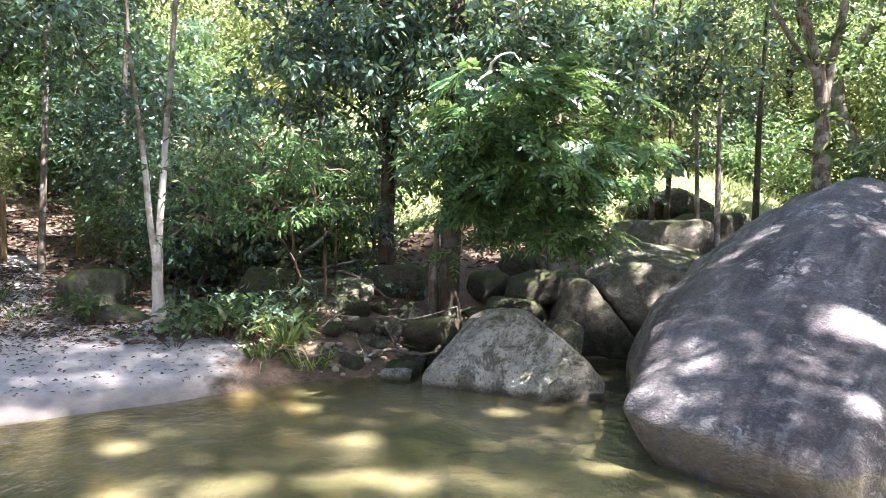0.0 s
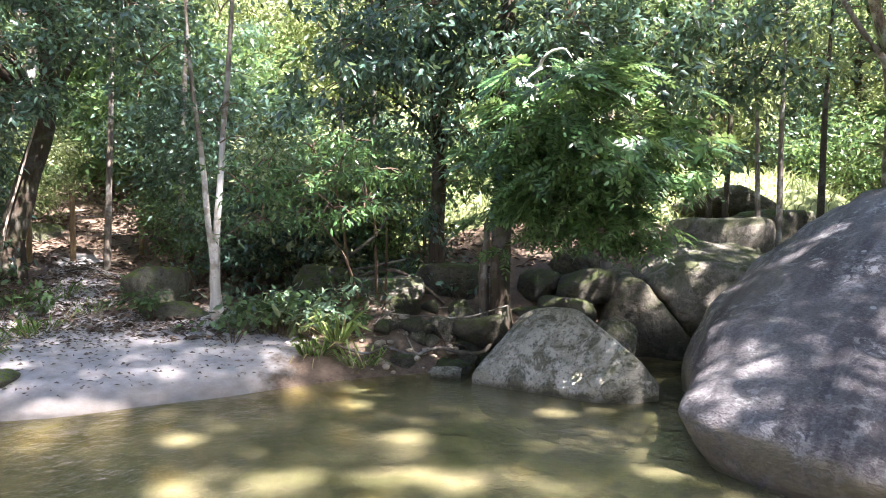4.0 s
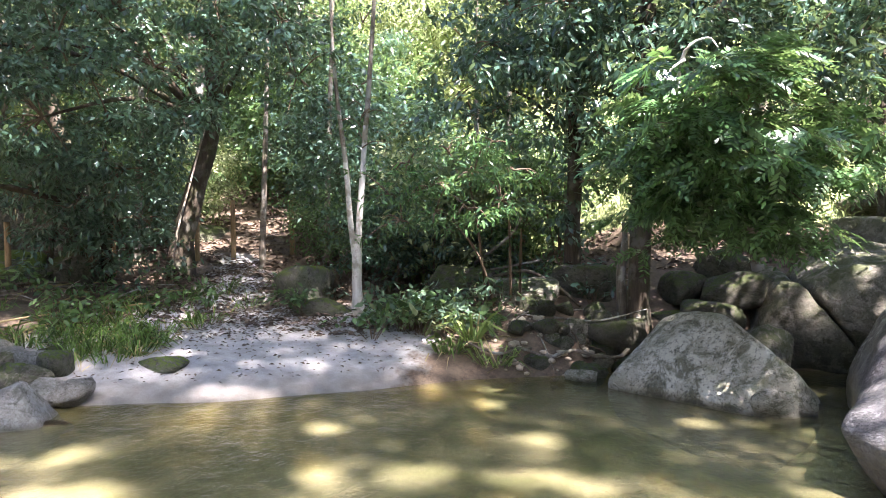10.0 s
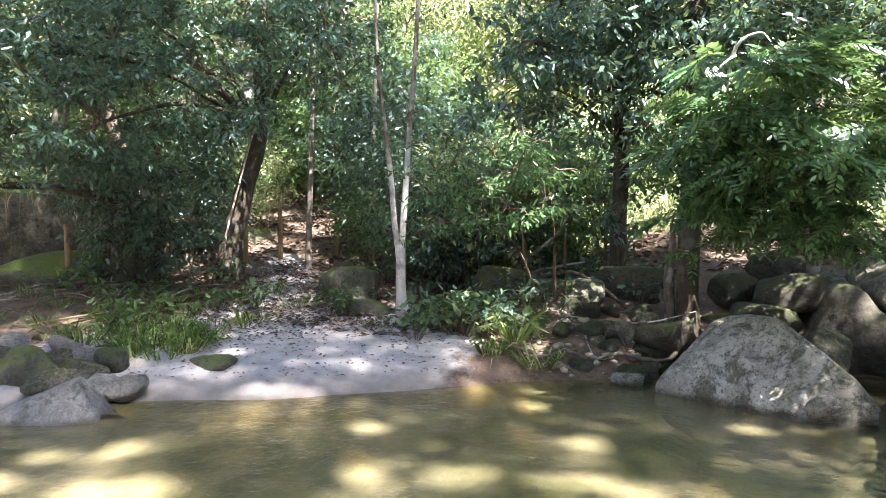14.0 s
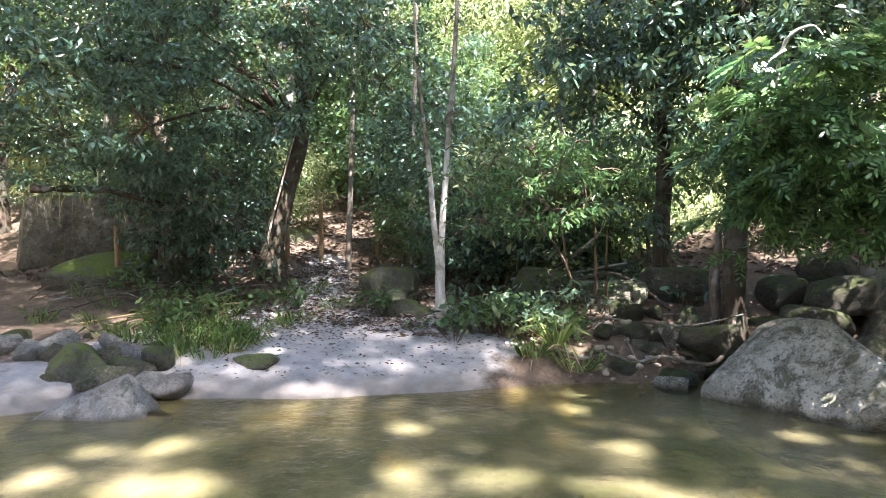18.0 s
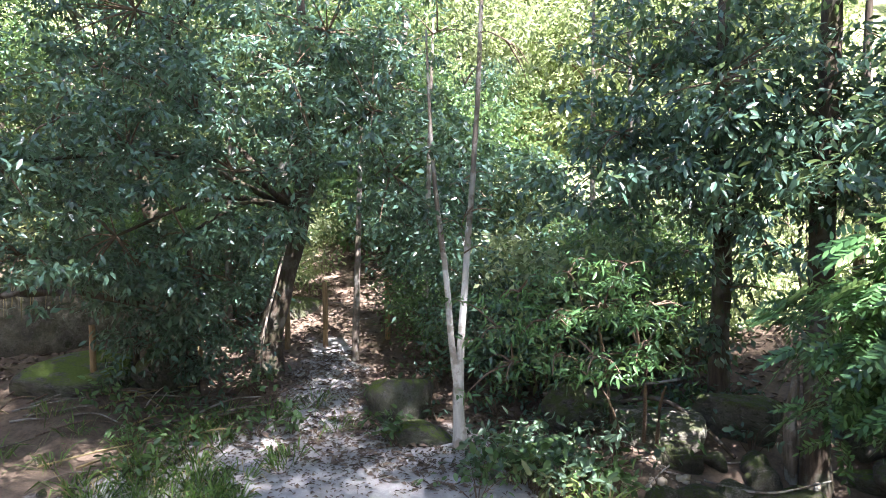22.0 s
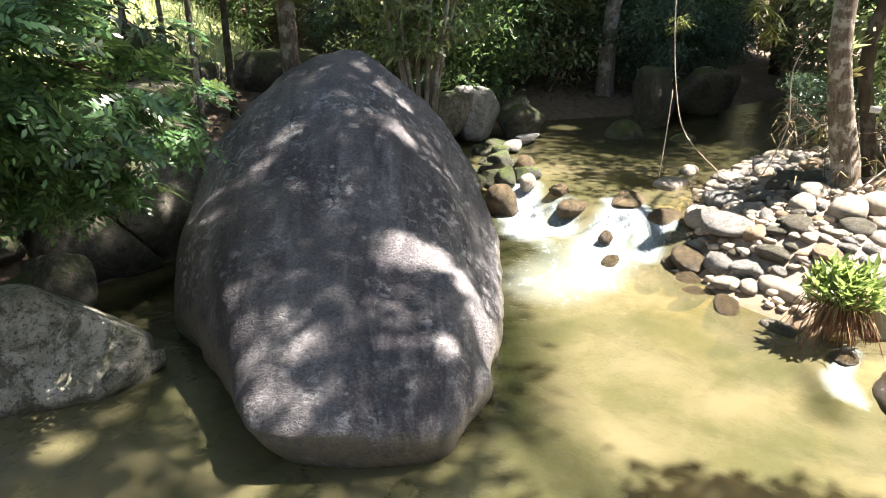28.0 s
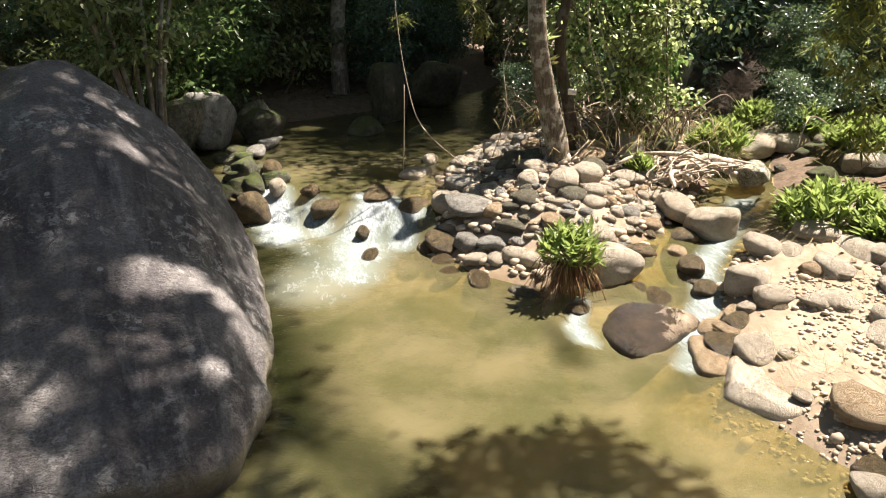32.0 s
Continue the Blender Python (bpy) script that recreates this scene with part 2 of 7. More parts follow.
def lichen_granite():
    """Pale rock under broken crusts of light and dark lichen, greener towards the edges of the crusts."""
    n = Nodes("lichened granite")
    broad, blot, fleck = n.noise(1.8, 6, 0.6, warp=0.4), n.noise(5.0, 9, 0.74, warp=0.5), n.noise(26, 7, 0.8)
    c = n.mix(n.ramp(broad, (0.35, 0.0), (0.65, 1.0)), (0.42, 0.395, 0.30), (0.58, 0.55, 0.43))
    c = n.mix(n.ramp(blot, (0.48, 0.0), (0.53, 0.95)), c, (0.69, 0.67, 0.56))
    c = n.mix(n.ramp(n.noise(3.3, 9, 0.76, warp=0.7), (0.43, 0.9), (0.50, 0.0)), c, (0.17, 0.165, 0.105))
    c = n.mix(n.ramp(fleck, (0.40, 0.85), (0.48, 0.0)), c, (0.075, 0.075, 0.055))
    c = n.mix(n.ramp(n.noise(55, 4, 0.7), (0.55, 0.0), (0.7, 0.4)), c, (0.66, 0.66, 0.62))
    m = n.maths("MULTIPLY", n.ramp(n.noise(2.1, 8, 0.7), (0.52, 0.0), (0.60, 0.8)), n.ramp(n.up(), (0.0, 0.3), (0.9, 1.0)))
    c = n.mix(m, c, n.mix(n.noise(30, 3), (0.05, 0.065, 0.02), (0.13, 0.15, 0.06)))
    wet = n.ramp(n.maths("ADD", n.height(), n.maths("MULTIPLY", n.noise(3, 4), 0.08)), (0.05, 1.0), (0.12, 0.0))
    c = n.mix(wet, c, n.mix(0.6, c, (0.06, 0.045, 0.025)))
    n.bump(n.maths("ADD", n.maths("ADD", fleck, blot), n.noise(14, 8, 0.75)), 1.0, 0.04)
    return n.done(c, n.ramp(wet, (0, 0.85), (1, 0.3)), 0.35)


def split_stone():
    """Tan boulder, dry and bleached on one shoulder, dark and glossy where the stream runs over the other."""
    n = Nodes("half wet tan boulder")
    place = n.tree.nodes.new("ShaderNodeNewGeometry").outputs["Position"]
    across = n.node("ShaderNodeSeparateXYZ", Vector=place).outputs["Y"]
    blot = n.noise(3.0, 8, 0.72, place, 0.6)
    c = n.mix(n.ramp(n.noise(6.0, 7, 0.7, place), (0.35, 0.0), (0.62, 1.0)), (0.27, 0.175, 0.09), (0.60, 0.50, 0.38))
    c = n.mix(n.ramp(n.noise(70, 4, 0.8, place), (0.36, 0.5), (0.46, 0.0)), c, (0.09, 0.06, 0.035))
    splash = n.ramp(n.maths("ADD", n.maths("ADD", across, -0.82), n.maths("MULTIPLY", n.maths("SUBTRACT", blot, 0.5), 1.3)), (0.36, 0.0), (0.56, 1.0))
    foot = n.ramp(n.maths("ADD", n.height(), n.maths("MULTIPLY", blot, 0.12)), (0.10, 1.0), (0.21, 0.0))
    wet = n.maths("MAXIMUM", splash, foot)
    c = n.mix(wet, c, n.mix(n.ramp(blot, (0.4, 0.0), (0.6, 1.0)), (0.022, 0.016, 0.011), (0.06, 0.042, 0.024)))
    n.bump(n.maths("ADD", blot, n.noise(22, 8, 0.75, place)), 0.9, 0.04)
    return n.done(c, n.ramp(wet, (0, 0.8), (1, 0.16)), 0.5)


def leaf_material(name, dark, light, gloss=0.35, through=0.35, shine=0.5):
    n = Nodes(name)
    c = n.mix(n.ramp(n.island(), (0.1, 0.0), (0.9, 1.0)), tuple(v * 0.4 for v in dark), tuple(v * 1.3 for v in light))
    c = n.mix(n.ramp(n.each(), (0, 0.0), (1, 0.25)), c, tuple(v * 0.6 for v in dark))
    n.done(c, gloss, shine)
    trans = n.node("ShaderNodeBsdfTranslucent", Color=n.mix(0.5, c, (0.27, 0.35, 0.10)))
    mixer = n.node("ShaderNodeMixShader", i0=through, i1=n.bsdf.outputs[0], i2=trans.outputs[0])
    n.tree.links.new(mixer.outputs[0], n.out.inputs[0])
    return n.mat


def bark(name, dark, light, patch=None, scale=1.0, moss=0.0):
    n = Nodes(name)
    long = n.stretch(9 * scale, 9 * scale, 1.6 * scale)
    a, b = n.noise(2.2, 8, 0.7, long), n.noise(3.2 * scale, 6, 0.65)
    c = n.mix(n.ramp(a, (0.35, 0.0), (0.65, 1.0)), dark, light)
    if patch:
        c = n.mix(n.ramp(b, (0.5, 0.0), (0.58, 1.0)), c, patch)
    if moss:
        c = n.mix(n.maths("MULTIPLY", n.ramp(n.noise(4, 6, 0.7), (0.5, 0), (0.6, 1)), moss), c, (0.06, 0.085, 0.02))
    n.bump(a, 0.7, 0.02)
    return n.done(c, 0.85, 0.25)


def plain(name, a, b, scale=8.0, rough=0.8, spec=0.3, bump=0.3, per="each"):
    n = Nodes(name)
    f = n.noise(scale, 6, 0.65)
    c = n.mix(n.ramp(f, (0.3, 0.0), (0.7, 1.0)), a, b)
    r = n.each() if per == "each" else n.island()
    c = n.mix(n.ramp(r, (0, 0.0), (1, 0.45)), c, tuple(v * 0.5 for v in a))
    n.bump(f, bump, 0.01)
    return n.done(c, rough, spec)


GRANITE = whaleback_granite()
GRANITE_PALE = lichen_granite()
GRANITE_MOSS = granite("mossy granite", (0.075, 0.066, 0.05), (0.20, 0.178, 0.14), 0.25, 0.85, vivid=1.4)
GRANITE_GREEN = granite("bright mossy granite", (0.10, 0.095, 0.08), (0.22, 0.21, 0.18), 0.3, 1.0, 0.05, 2.3)
GRANITE_BROWN = granite("brown weathered granite", (0.17, 0.155, 0.12), (0.38, 0.345, 0.275), 0.4, 0.75)
STONE_GREY = granite("pale grey stone", (0.30, 0.29, 0.265), (0.52, 0.50, 0.46), 0.5, 0.15)
STONE = granite("river stone", (0.48, 0.41, 0.31), (0.70, 0.62, 0.50), 0.35, 0.05, 0.03, speck=0.4)
STONE_SPLIT = split_stone()
STONE_WARM = granite("orange river stone", (0.38, 0.26, 0.15), (0.60, 0.46, 0.31), 0.25, 0.1, 0.03, speck=0.4)
STONE_DARK = granite("dark river stone", (0.15, 0.13, 0.105), (0.30, 0.27, 0.22), 0.3, 0.45, 0.03)
STONE_WET = granite("wet brown stone", (0.10, 0.068, 0.038), (0.36, 0.245, 0.13), 0.25, 0.3, 0.55, speck=0.7)

LEAF_DARK = leaf_material("dark glossy leaf", (0.034, 0.086, 0.058), (0.100, 0.185, 0.125), 0.30, 0.3, 0.75)
LEAF_PINNATE = leaf_material("pinnate leaf", (0.042, 0.125, 0.048), (0.125, 0.25, 0.092), 0.32, 0.4, 0.6)
LEAF_MID = leaf_material("fresh green leaf", (0.050, 0.125, 0.045), (0.135, 0.235, 0.085), 0.35, 0.4, 0.6)
LEAF_HERB = leaf_material("blue-green herb leaf", (0.075, 0.15, 0.085), (0.20, 0.30, 0.19), 0.35, 0.35, 0.7)
LEAF_FRESH = leaf_material("bright fresh leaf", (0.065, 0.185, 0.05), (0.15, 0.33, 0.095), 0.35, 0.42, 0.7)
LEAF_LIGHT = leaf_material("light yellow-green leaf", (0.20, 0.245, 0.11), (0.37, 0.41, 0.22), 0.45, 0.55, 0.4)
LEAF_BAMBOO = leaf_material("bamboo leaf", (0.19, 0.22, 0.06), (0.38, 0.38, 0.14), 0.45, 0.6, 0.4)
GRASS = leaf_material("grass blade", (0.05, 0.12, 0.02), (0.14, 0.24, 0.05), 0.45, 0.35, 0.4)
GRASS_DRY = leaf_material("dry grass blade", (0.22, 0.16, 0.07), (0.42, 0.33, 0.17), 0.7, 0.25, 0.2)
LITTER = plain("dead leaf", (0.095, 0.068, 0.048), (0.27, 0.205, 0.155), 3, 0.8, 0.2, 0.2, "island")

BARK_WHITE = bark("pale bark", (0.42, 0.40, 0.36), (0.62, 0.60, 0.55), (0.30, 0.27, 0.22), 1.0)
BARK_DARK = bark("dark bark", (0.035, 0.025, 0.017), (0.085, 0.065, 0.045), (0.11, 0.10, 0.08), 1.0, 0.3)
BARK_GREY = bark("grey bark", (0.10, 0.08, 0.06), (0.24, 0.20, 0.16), (0.34, 0.32, 0.28), 1.0, 0.25)
LEAF_CLIMB = leaf_material("sunlit climbing leaf", (0.24, 0.31, 0.12), (0.44, 0.50, 0.27), 0.4, 0.65, 0.6)
LEAF_CLUMP = leaf_material("bright clump leaf", (0.16, 0.25, 0.055), (0.32, 0.42, 0.13), 0.4, 0.5, 0.5)
BARK_MOTTLED = bark("mottled bark", (0.075, 0.056, 0.04), (0.23, 0.18, 0.13), (0.38, 0.345, 0.28), 1.5, 0.3)
TWIG = bark("twig bark", (0.09, 0.06, 0.04), (0.22, 0.16, 0.11), None, 3.0)
ROOT = bark("bleached root", (0.30, 0.24, 0.18), (0.58, 0.50, 0.41), None, 2.0)
POST = bark("weathered post", (0.20, 0.13, 0.065), (0.36, 0.25, 0.135), None, 2.0)


PEBBLE = plain("pebble", (0.34, 0.27, 0.19), (0.56, 0.48, 0.38), 9, 0.75, 0.3, 0.4, "island")


def ground_material():
    n = Nodes("river bank soil and sand")
    fine, mid, broad = n.noise(160, 3, 0.7), n.noise(7, 7, 0.65), n.noise(0.8, 5)
    sand = n.mix(n.ramp(mid, (0.3, 0), (0.7, 1)), (0.30, 0.285, 0.265), (0.50, 0.485, 0.465))
    warm = n.mix(n.ramp(mid, (0.3, 0), (0.7, 1)), (0.25, 0.175, 0.10), (0.38, 0.29, 0.195))
    sand = n.mix(n.attribute("tan"), sand, warm)
    sand = n.mix(n.ramp(fine, (0.3, 0.4), (0.6, 0.0)), sand, (0.29, 0.25, 0.21))
    soil = n.mix(n.ramp(mid, (0.3, 0), (0.7, 1)), (0.075, 0.054, 0.038), (0.19, 0.14, 0.10))
    soil = n.mix(n.ramp(n.noise(26, 5, 0.7), (0.48, 0), (0.64, 0.6)), soil, (0.22, 0.155, 0.105))
    bed = n.mix(n.ramp(mid, (0.35, 0), (0.65, 1)), (0.20, 0.155, 0.075), (0.40, 0.33, 0.18))
    bed = n.mix(n.attribute("tan"), bed, n.mix(n.ramp(n.noise(11, 6, 0.7), (0.35, 0), (0.65, 1)), (0.24, 0.165, 0.08), (0.44, 0.34, 0.20)))
    bed = n.mix(n.ramp(n.noise(1.3, 6, 0.6), (0.5, 0), (0.66, 0.8)), bed, (0.10, 0.09, 0.03))
    sand = n.mix(n.maths("MULTIPLY", n.attribute("wet"), 0.7), sand, n.mix(0.75, sand, (0.15, 0.11, 0.07)))
    edge = n.maths("ADD", n.attribute("litter"), n.maths("MULTIPLY", n.maths("SUBTRACT", n.noise(2.2, 7, 0.7), 0.5), 1.1))
    c = n.mix(n.ramp(edge, (0.42, 0), (0.6, 1)), sand, soil)
    c = n.mix(n.ramp(n.maths("ADD", n.attribute("bed"), n.maths("MULTIPLY", n.maths("SUBTRACT", n.noise(4, 5), 0.5), 0.15)), (0.44, 0), (0.53, 1)), c, bed)
    grass = n.mix(n.noise(9, 5), (0.17, 0.20, 0.07), (0.33, 0.34, 0.16))
    c = n.mix(n.ramp(n.maths("ADD", n.attribute("green"), n.maths("MULTIPLY", n.maths("SUBTRACT", n.noise(0.5, 6), 0.5), 0.9)), (0.45, 0), (0.6, 1)), c, grass)
    n.bump(n.maths("ADD", n.maths("MULTIPLY", fine, 0.25), n.maths("ADD", mid, broad)), 0.5, 0.04)
    return n.done(c, 0.9, 0.2)


def water_material(name, murk, clear, tint, ripple=1.0, foam=False):
    n = Nodes(name)
    pos = n.stretch(1.0, 1.0, 1.0)
    h = n.maths("ADD", n.noise(2.2, 3, 0.5, pos, 0.4), n.maths("ADD", n.maths("MULTIPLY", n.noise(9, 3, 0.5, pos, 0.6), 0.4), n.maths("MULTIPLY", n.noise(24, 3, 0.5, n.stretch(1.0, 0.5, 1.0), 0.8), 0.2)))
    b = n.node("ShaderNodeBump", Strength=0.42 * ripple, Distance=0.08, Height=h).outputs[0]
    # the deep mask blends to near black, for depth and for painted shade alike
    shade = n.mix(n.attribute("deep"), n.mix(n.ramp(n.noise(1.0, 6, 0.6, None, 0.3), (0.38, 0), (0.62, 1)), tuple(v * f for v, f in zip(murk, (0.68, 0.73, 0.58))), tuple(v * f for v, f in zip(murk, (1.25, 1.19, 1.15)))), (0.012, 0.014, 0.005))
    body = n.node("ShaderNodeBsdfDiffuse", Color=shade)
    see = n.node("ShaderNodeBsdfTransparent", Color=(*tint, 1))
    under = n.node("ShaderNodeMixShader", i0=n.maths("MULTIPLY", n.maths("SUBTRACT", 1.0, n.maths("MULTIPLY", n.attribute("deep"), 0.93)), n.ramp(n.attribute("shallow"), (0.0, clear), (1.0, 0.62))), i1=body.outputs[0], i2=see.outputs[0])
    gloss = n.node("ShaderNodeBsdfGlossy", Color=(1, 1, 1, 1), Roughness=0.035, Normal=b)
    fresnel = n.node("ShaderNodeFresnel", IOR=1.33, Normal=b)
    top = n.node("ShaderNodeMixShader", i0=fresnel.outputs[0], i1=under.outputs[0], i2=gloss.outputs[0])
    last = top
    if foam:
        turned = n.node("ShaderNodeMapping")
        turned.inputs["Rotation"].default_value = (0, 0, radians(-32))
        n.tree.links.new(n.coord, turned.inputs["Vector"])
        streaks = n.maths("ADD", n.maths("MULTIPLY", n.noise(4.5, 6, 0.6, n.stretch(0.6, 1.2, 0.5, turned.outputs[0]), 1.0), 0.5), n.maths("MULTIPLY", n.noise(16.0, 7, 0.7, n.stretch(0.5, 1.2, 0.5, turned.outputs[0]), 0.8), 0.5))
        f = n.maths("ADD", n.maths("SUBTRACT", n.attribute("foam"), 0.5), n.maths("MULTIPLY", n.maths("SUBTRACT", streaks, 0.5), 4.6))
        rough = n.node("ShaderNodeBump", Strength=1.0, Distance=0.2, Height=streaks).outputs[0]
        white = n.node("ShaderNodeBsdfDiffuse", Color=(0.52, 0.58, 0.61, 1), Normal=rough)
        milk = n.node("ShaderNodeBsdfDiffuse", Color=(0.19, 0.23, 0.215, 1))
        cloudy = n.node("ShaderNodeMixShader", i0=n.ramp(n.attribute("foam"), (0.15, 0.0), (0.75, 0.85)), i1=top.outputs[0], i2=milk.outputs[0])
        last = n.node("ShaderNodeMixShader", i0=n.maths("MULTIPLY", n.ramp(n.maths("MULTIPLY", f, 0.95), (0.0, 0.0), (1.0, 0.97)), n.ramp(n.attribute("foam"), (0.08, 0.0), (0.35, 1.0))), i1=cloudy.outputs[0], i2=white.outputs[0])
    n.tree.links.new(last.outputs[0], n.out.inputs[0])
    return n.mat


GROUND = ground_material()
WATER = water_material("murky pool water", (0.200, 0.183, 0.102), 0.34, (0.84, 0.78, 0.54), 1.0, True)

# ---- builders ----
rng = np.random.default_rng(7)


def mesh_object(name, verts, faces, material, parent=None, smooth=True):
    me = bpy.data.meshes.new(name)
    me.from_pydata([tuple(v) for v in verts], [], faces)
    me.materials.append(material)
    if smooth:
        me.shade_smooth()
    ob = new(name, me)
    ob.parent = parent
    return ob


def part(name, bm, material, parent=None, label=""):
    me = bpy.data.meshes.new(name)
    bm.to_mesh(me)
    bm.free()
    me.materials.append(material)
    me.shade_smooth()
    ob = new(name, me)
    ob.parent = parent
    return tagged(ob, label)


def empty(name, x, y, z, label, category, group=""):
    ob = new(name)
    ob.location = (x, y, z)
    return tagged(ob, label, category, group)


def tube(points, radii, segs=8, wobble=0.0, seed=0):
    """Verts and faces of a tapering tube along points, both ends closed."""
    pts = [Vector(p) for p in points]
    fine, rad = [], []
    for i in range(len(pts) - 1):
        a, b = pts[i], pts[i + 1]
        before, after = pts[max(i - 1, 0)], pts[min(i + 2, len(pts) - 1)]
        steps = 4
        for k in range(steps):
            u = k / steps
            p = 0.5 * (2 * a + (b - before) * u + (2 * before - 5 * a + 4 * b - after) * u * u + (3 * a - before - 3 * b + after) * u ** 3)
            fine.append(p)
            rad.append(radii[i] * (1 - u) + radii[i + 1] * u)
    fine.append(pts[-1])
    rad.append(radii[-1])
    verts, faces = [], []
    for i, (p, r) in enumerate(zip(fine, rad)):
        d = (fine[min(i + 1, len(fine) - 1)] - fine[max(i - 1, 0)]).normalized()
        side = d.orthogonal().normalized() if abs(d.z) < 0.9 else d.cross(Vector((0, 1, 0))).normalized()
        other = d.cross(side)
        for k in range(segs):
            a = 2 * math.pi * k / segs
            w = 1 + wobble * noise.noise(Vector((math.cos(a) * 1.3 + seed, math.sin(a) * 1.3, i * 0.35)))
            verts.append(p + (side * math.cos(a) + other * math.sin(a)) * r * w)
    for i in range(len(fine) - 1):
        for k in range(segs):
            a, b = i * segs + k, i * segs + (k + 1) % segs
            faces.append((a, b, b + segs, a + segs))
    faces.append(tuple(reversed(range(segs))))
    faces.append(tuple(range(len(verts) - segs, len(verts))))
    return verts, faces


def tubes(name, strands, material, parent=None, segs=7, wobble=0.15, label=""):
    """One mesh of several tubes: (points, radii) each."""
    verts, faces = [], []
    for i, (pts, radii) in enumerate(strands):
        v, f = tube(pts, radii, segs, wobble, i * 3.1)
        n = len(verts)
        verts += v
        faces += [tuple(k + n for k in q) for q in f]
    return tagged(mesh_object(name, verts, faces, material, parent), label)


def blades(name, base, tip, side, width, material, parent=None, mid=0.45, sag=None, full=False):
    """One mesh of many leaves: base and tip points, the direction across, widths. Each is a folded, pointed blade; full ones have rounded flanks."""
    n = len(base)
    along = tip - base
    lift = 0 if sag is None else sag
    half = side * width[:, None] * 0.5
    me = bpy.data.meshes.new(name)
    if full:
        a, b = base + along * 0.28 + lift, base + along * 0.64 + lift
        v = np.stack([base, a - half * 0.9, b - half * 0.85, tip, b + half * 0.85, a + half * 0.9], 1).astype(np.float32)
        order = np.array([0, 1, 2, 3, 0, 3, 4, 5], np.int32)
    else:
        m = base + along * mid + lift
        v = np.stack([base, m - half, tip, m + half], 1).astype(np.float32)
        order = np.array([0, 1, 2, 0, 2, 3], np.int32)
    k, c = v.shape[1], len(order)
    me.vertices.add(n * k)
    me.vertices.foreach_set("co", v.ravel())
    me.loops.add(n * c)
    me.loops.foreach_set("vertex_index", (np.arange(n, dtype=np.int32)[:, None] * k + order).ravel())
    me.polygons.add(n * 2)
    me.polygons.foreach_set("loop_start", np.arange(n * 2, dtype=np.int32) * (c // 2))
    me.update(calc_edges=True)
    me.materials.append(material)
    ob = new(name, me)
    ob.parent = parent
    return ob


def ribbons(name, base, middle, tip, side, width, material, parent=None):
    """One mesh of many arching blades of grass: base, middle and tip points, the direction across, widths."""
    n = len(base)
    v = np.empty((n, 5, 3), np.float32)
    s = side * width[:, None] * 0.5
    v[:, 0], v[:, 1], v[:, 2], v[:, 3], v[:, 4] = base - s * 0.7, base + s * 0.7, middle - s, middle + s, tip
    me = bpy.data.meshes.new(name)
    me.vertices.add(n * 5)
    me.vertices.foreach_set("co", v.ravel())
    me.loops.add(n * 7)
    i = np.arange(n, dtype=np.int32)[:, None] * 5
    me.loops.foreach_set("vertex_index", (i + np.array([0, 1, 3, 2, 2, 3, 4], np.int32)).ravel())
    me.polygons.add(n * 2)
    me.polygons.foreach_set("loop_start", (np.arange(n, dtype=np.int32)[:, None] * 7 + np.array([0, 4], np.int32)).ravel())
    me.update(calc_edges=True)
    me.materials.append(material)
    ob = new(name, me)
    ob.parent = parent
    return ob


def unit(a):
    return a / np.maximum(np.linalg.norm(a, axis=-1, keepdims=True), 1e-9)


def spray(centres, radius, per, length, flat=0.45, droop=0.35, r=rng):
    """Leaf bases, tips, sides and widths, in flattened tufts round centres (N, 3)."""
    n = len(centres) * per
    c = np.repeat(centres, per, 0)
    off = r.normal(size=(n, 3)) * np.array([1, 1, flat]) * radius * 0.55
    base = c + off
    way = unit(unit(off) * 0.7 + r.normal(size=(n, 3)) * 0.55 + np.array([0, 0, -droop]))
    size = length * r.uniform(0.65, 1.25, n)
    up = unit(np.array([0, 0, 0.8]) + unit(off) * 0.4 + r.normal(size=(n, 3)) * 0.6)
    side = unit(np.cross(way, up))
    sag = np.cross(side, way) * size[:, None] * 0.06
    return base, base + way * size[:, None], side, size * r.uniform(0.32, 0.48, n), sag


def pinnate(centres, per, leaf, pairs=6, leaflet=0.10, out=None, r=rng):
    """Compound leaves: per fronds round each centre, of the length leaf, with pairs of leaflets, fanning out and hanging at the tip."""
    n = len(centres) * per
    c = np.repeat(centres, per, 0)
    o = np.repeat(out, per, 0)
    a = r.uniform(0, 2 * math.pi, n)
    way = unit(np.stack([np.cos(a), np.sin(a), r.uniform(-0.5, 0.35, n)], 1) + o * 0.7)
    size = leaf * r.uniform(0.7, 1.2, n)
    up = unit(np.array([0, 0, 0.75]) + o * 0.75 + r.normal(size=(n, 3)) * 0.3)
    side = unit(np.cross(way, up))
    face = unit(np.cross(side, way))
    bases, tips, sides, widths = [], [], [], []
    for k in range(pairs + 1):
        u = 0.22 + 0.78 * k / pairs
        p = c + way * (size * u)[:, None] + np.array([0, 0, -1.0]) * (size * u * u * 0.3)[:, None]
        for s in (-1, 1):
            if k == pairs and s == 1:
                continue
            d = unit(side * s * (0.0 if k == pairs else 1.0) + way * 0.6 + np.array([0, 0, -0.3]) + r.normal(size=(n, 3)) * 0.10)
            L = leaflet * (1.0 - 0.35 * abs(u - 0.6)) * r.uniform(0.85, 1.15, n)
            bases.append(p)
            tips.append(p + d * L[:, None])
            sides.append(unit(np.cross(d, face)))
            widths.append(L * 0.36)
    return np.concatenate(bases), np.concatenate(tips), np.concatenate(sides), np.concatenate(widths), None


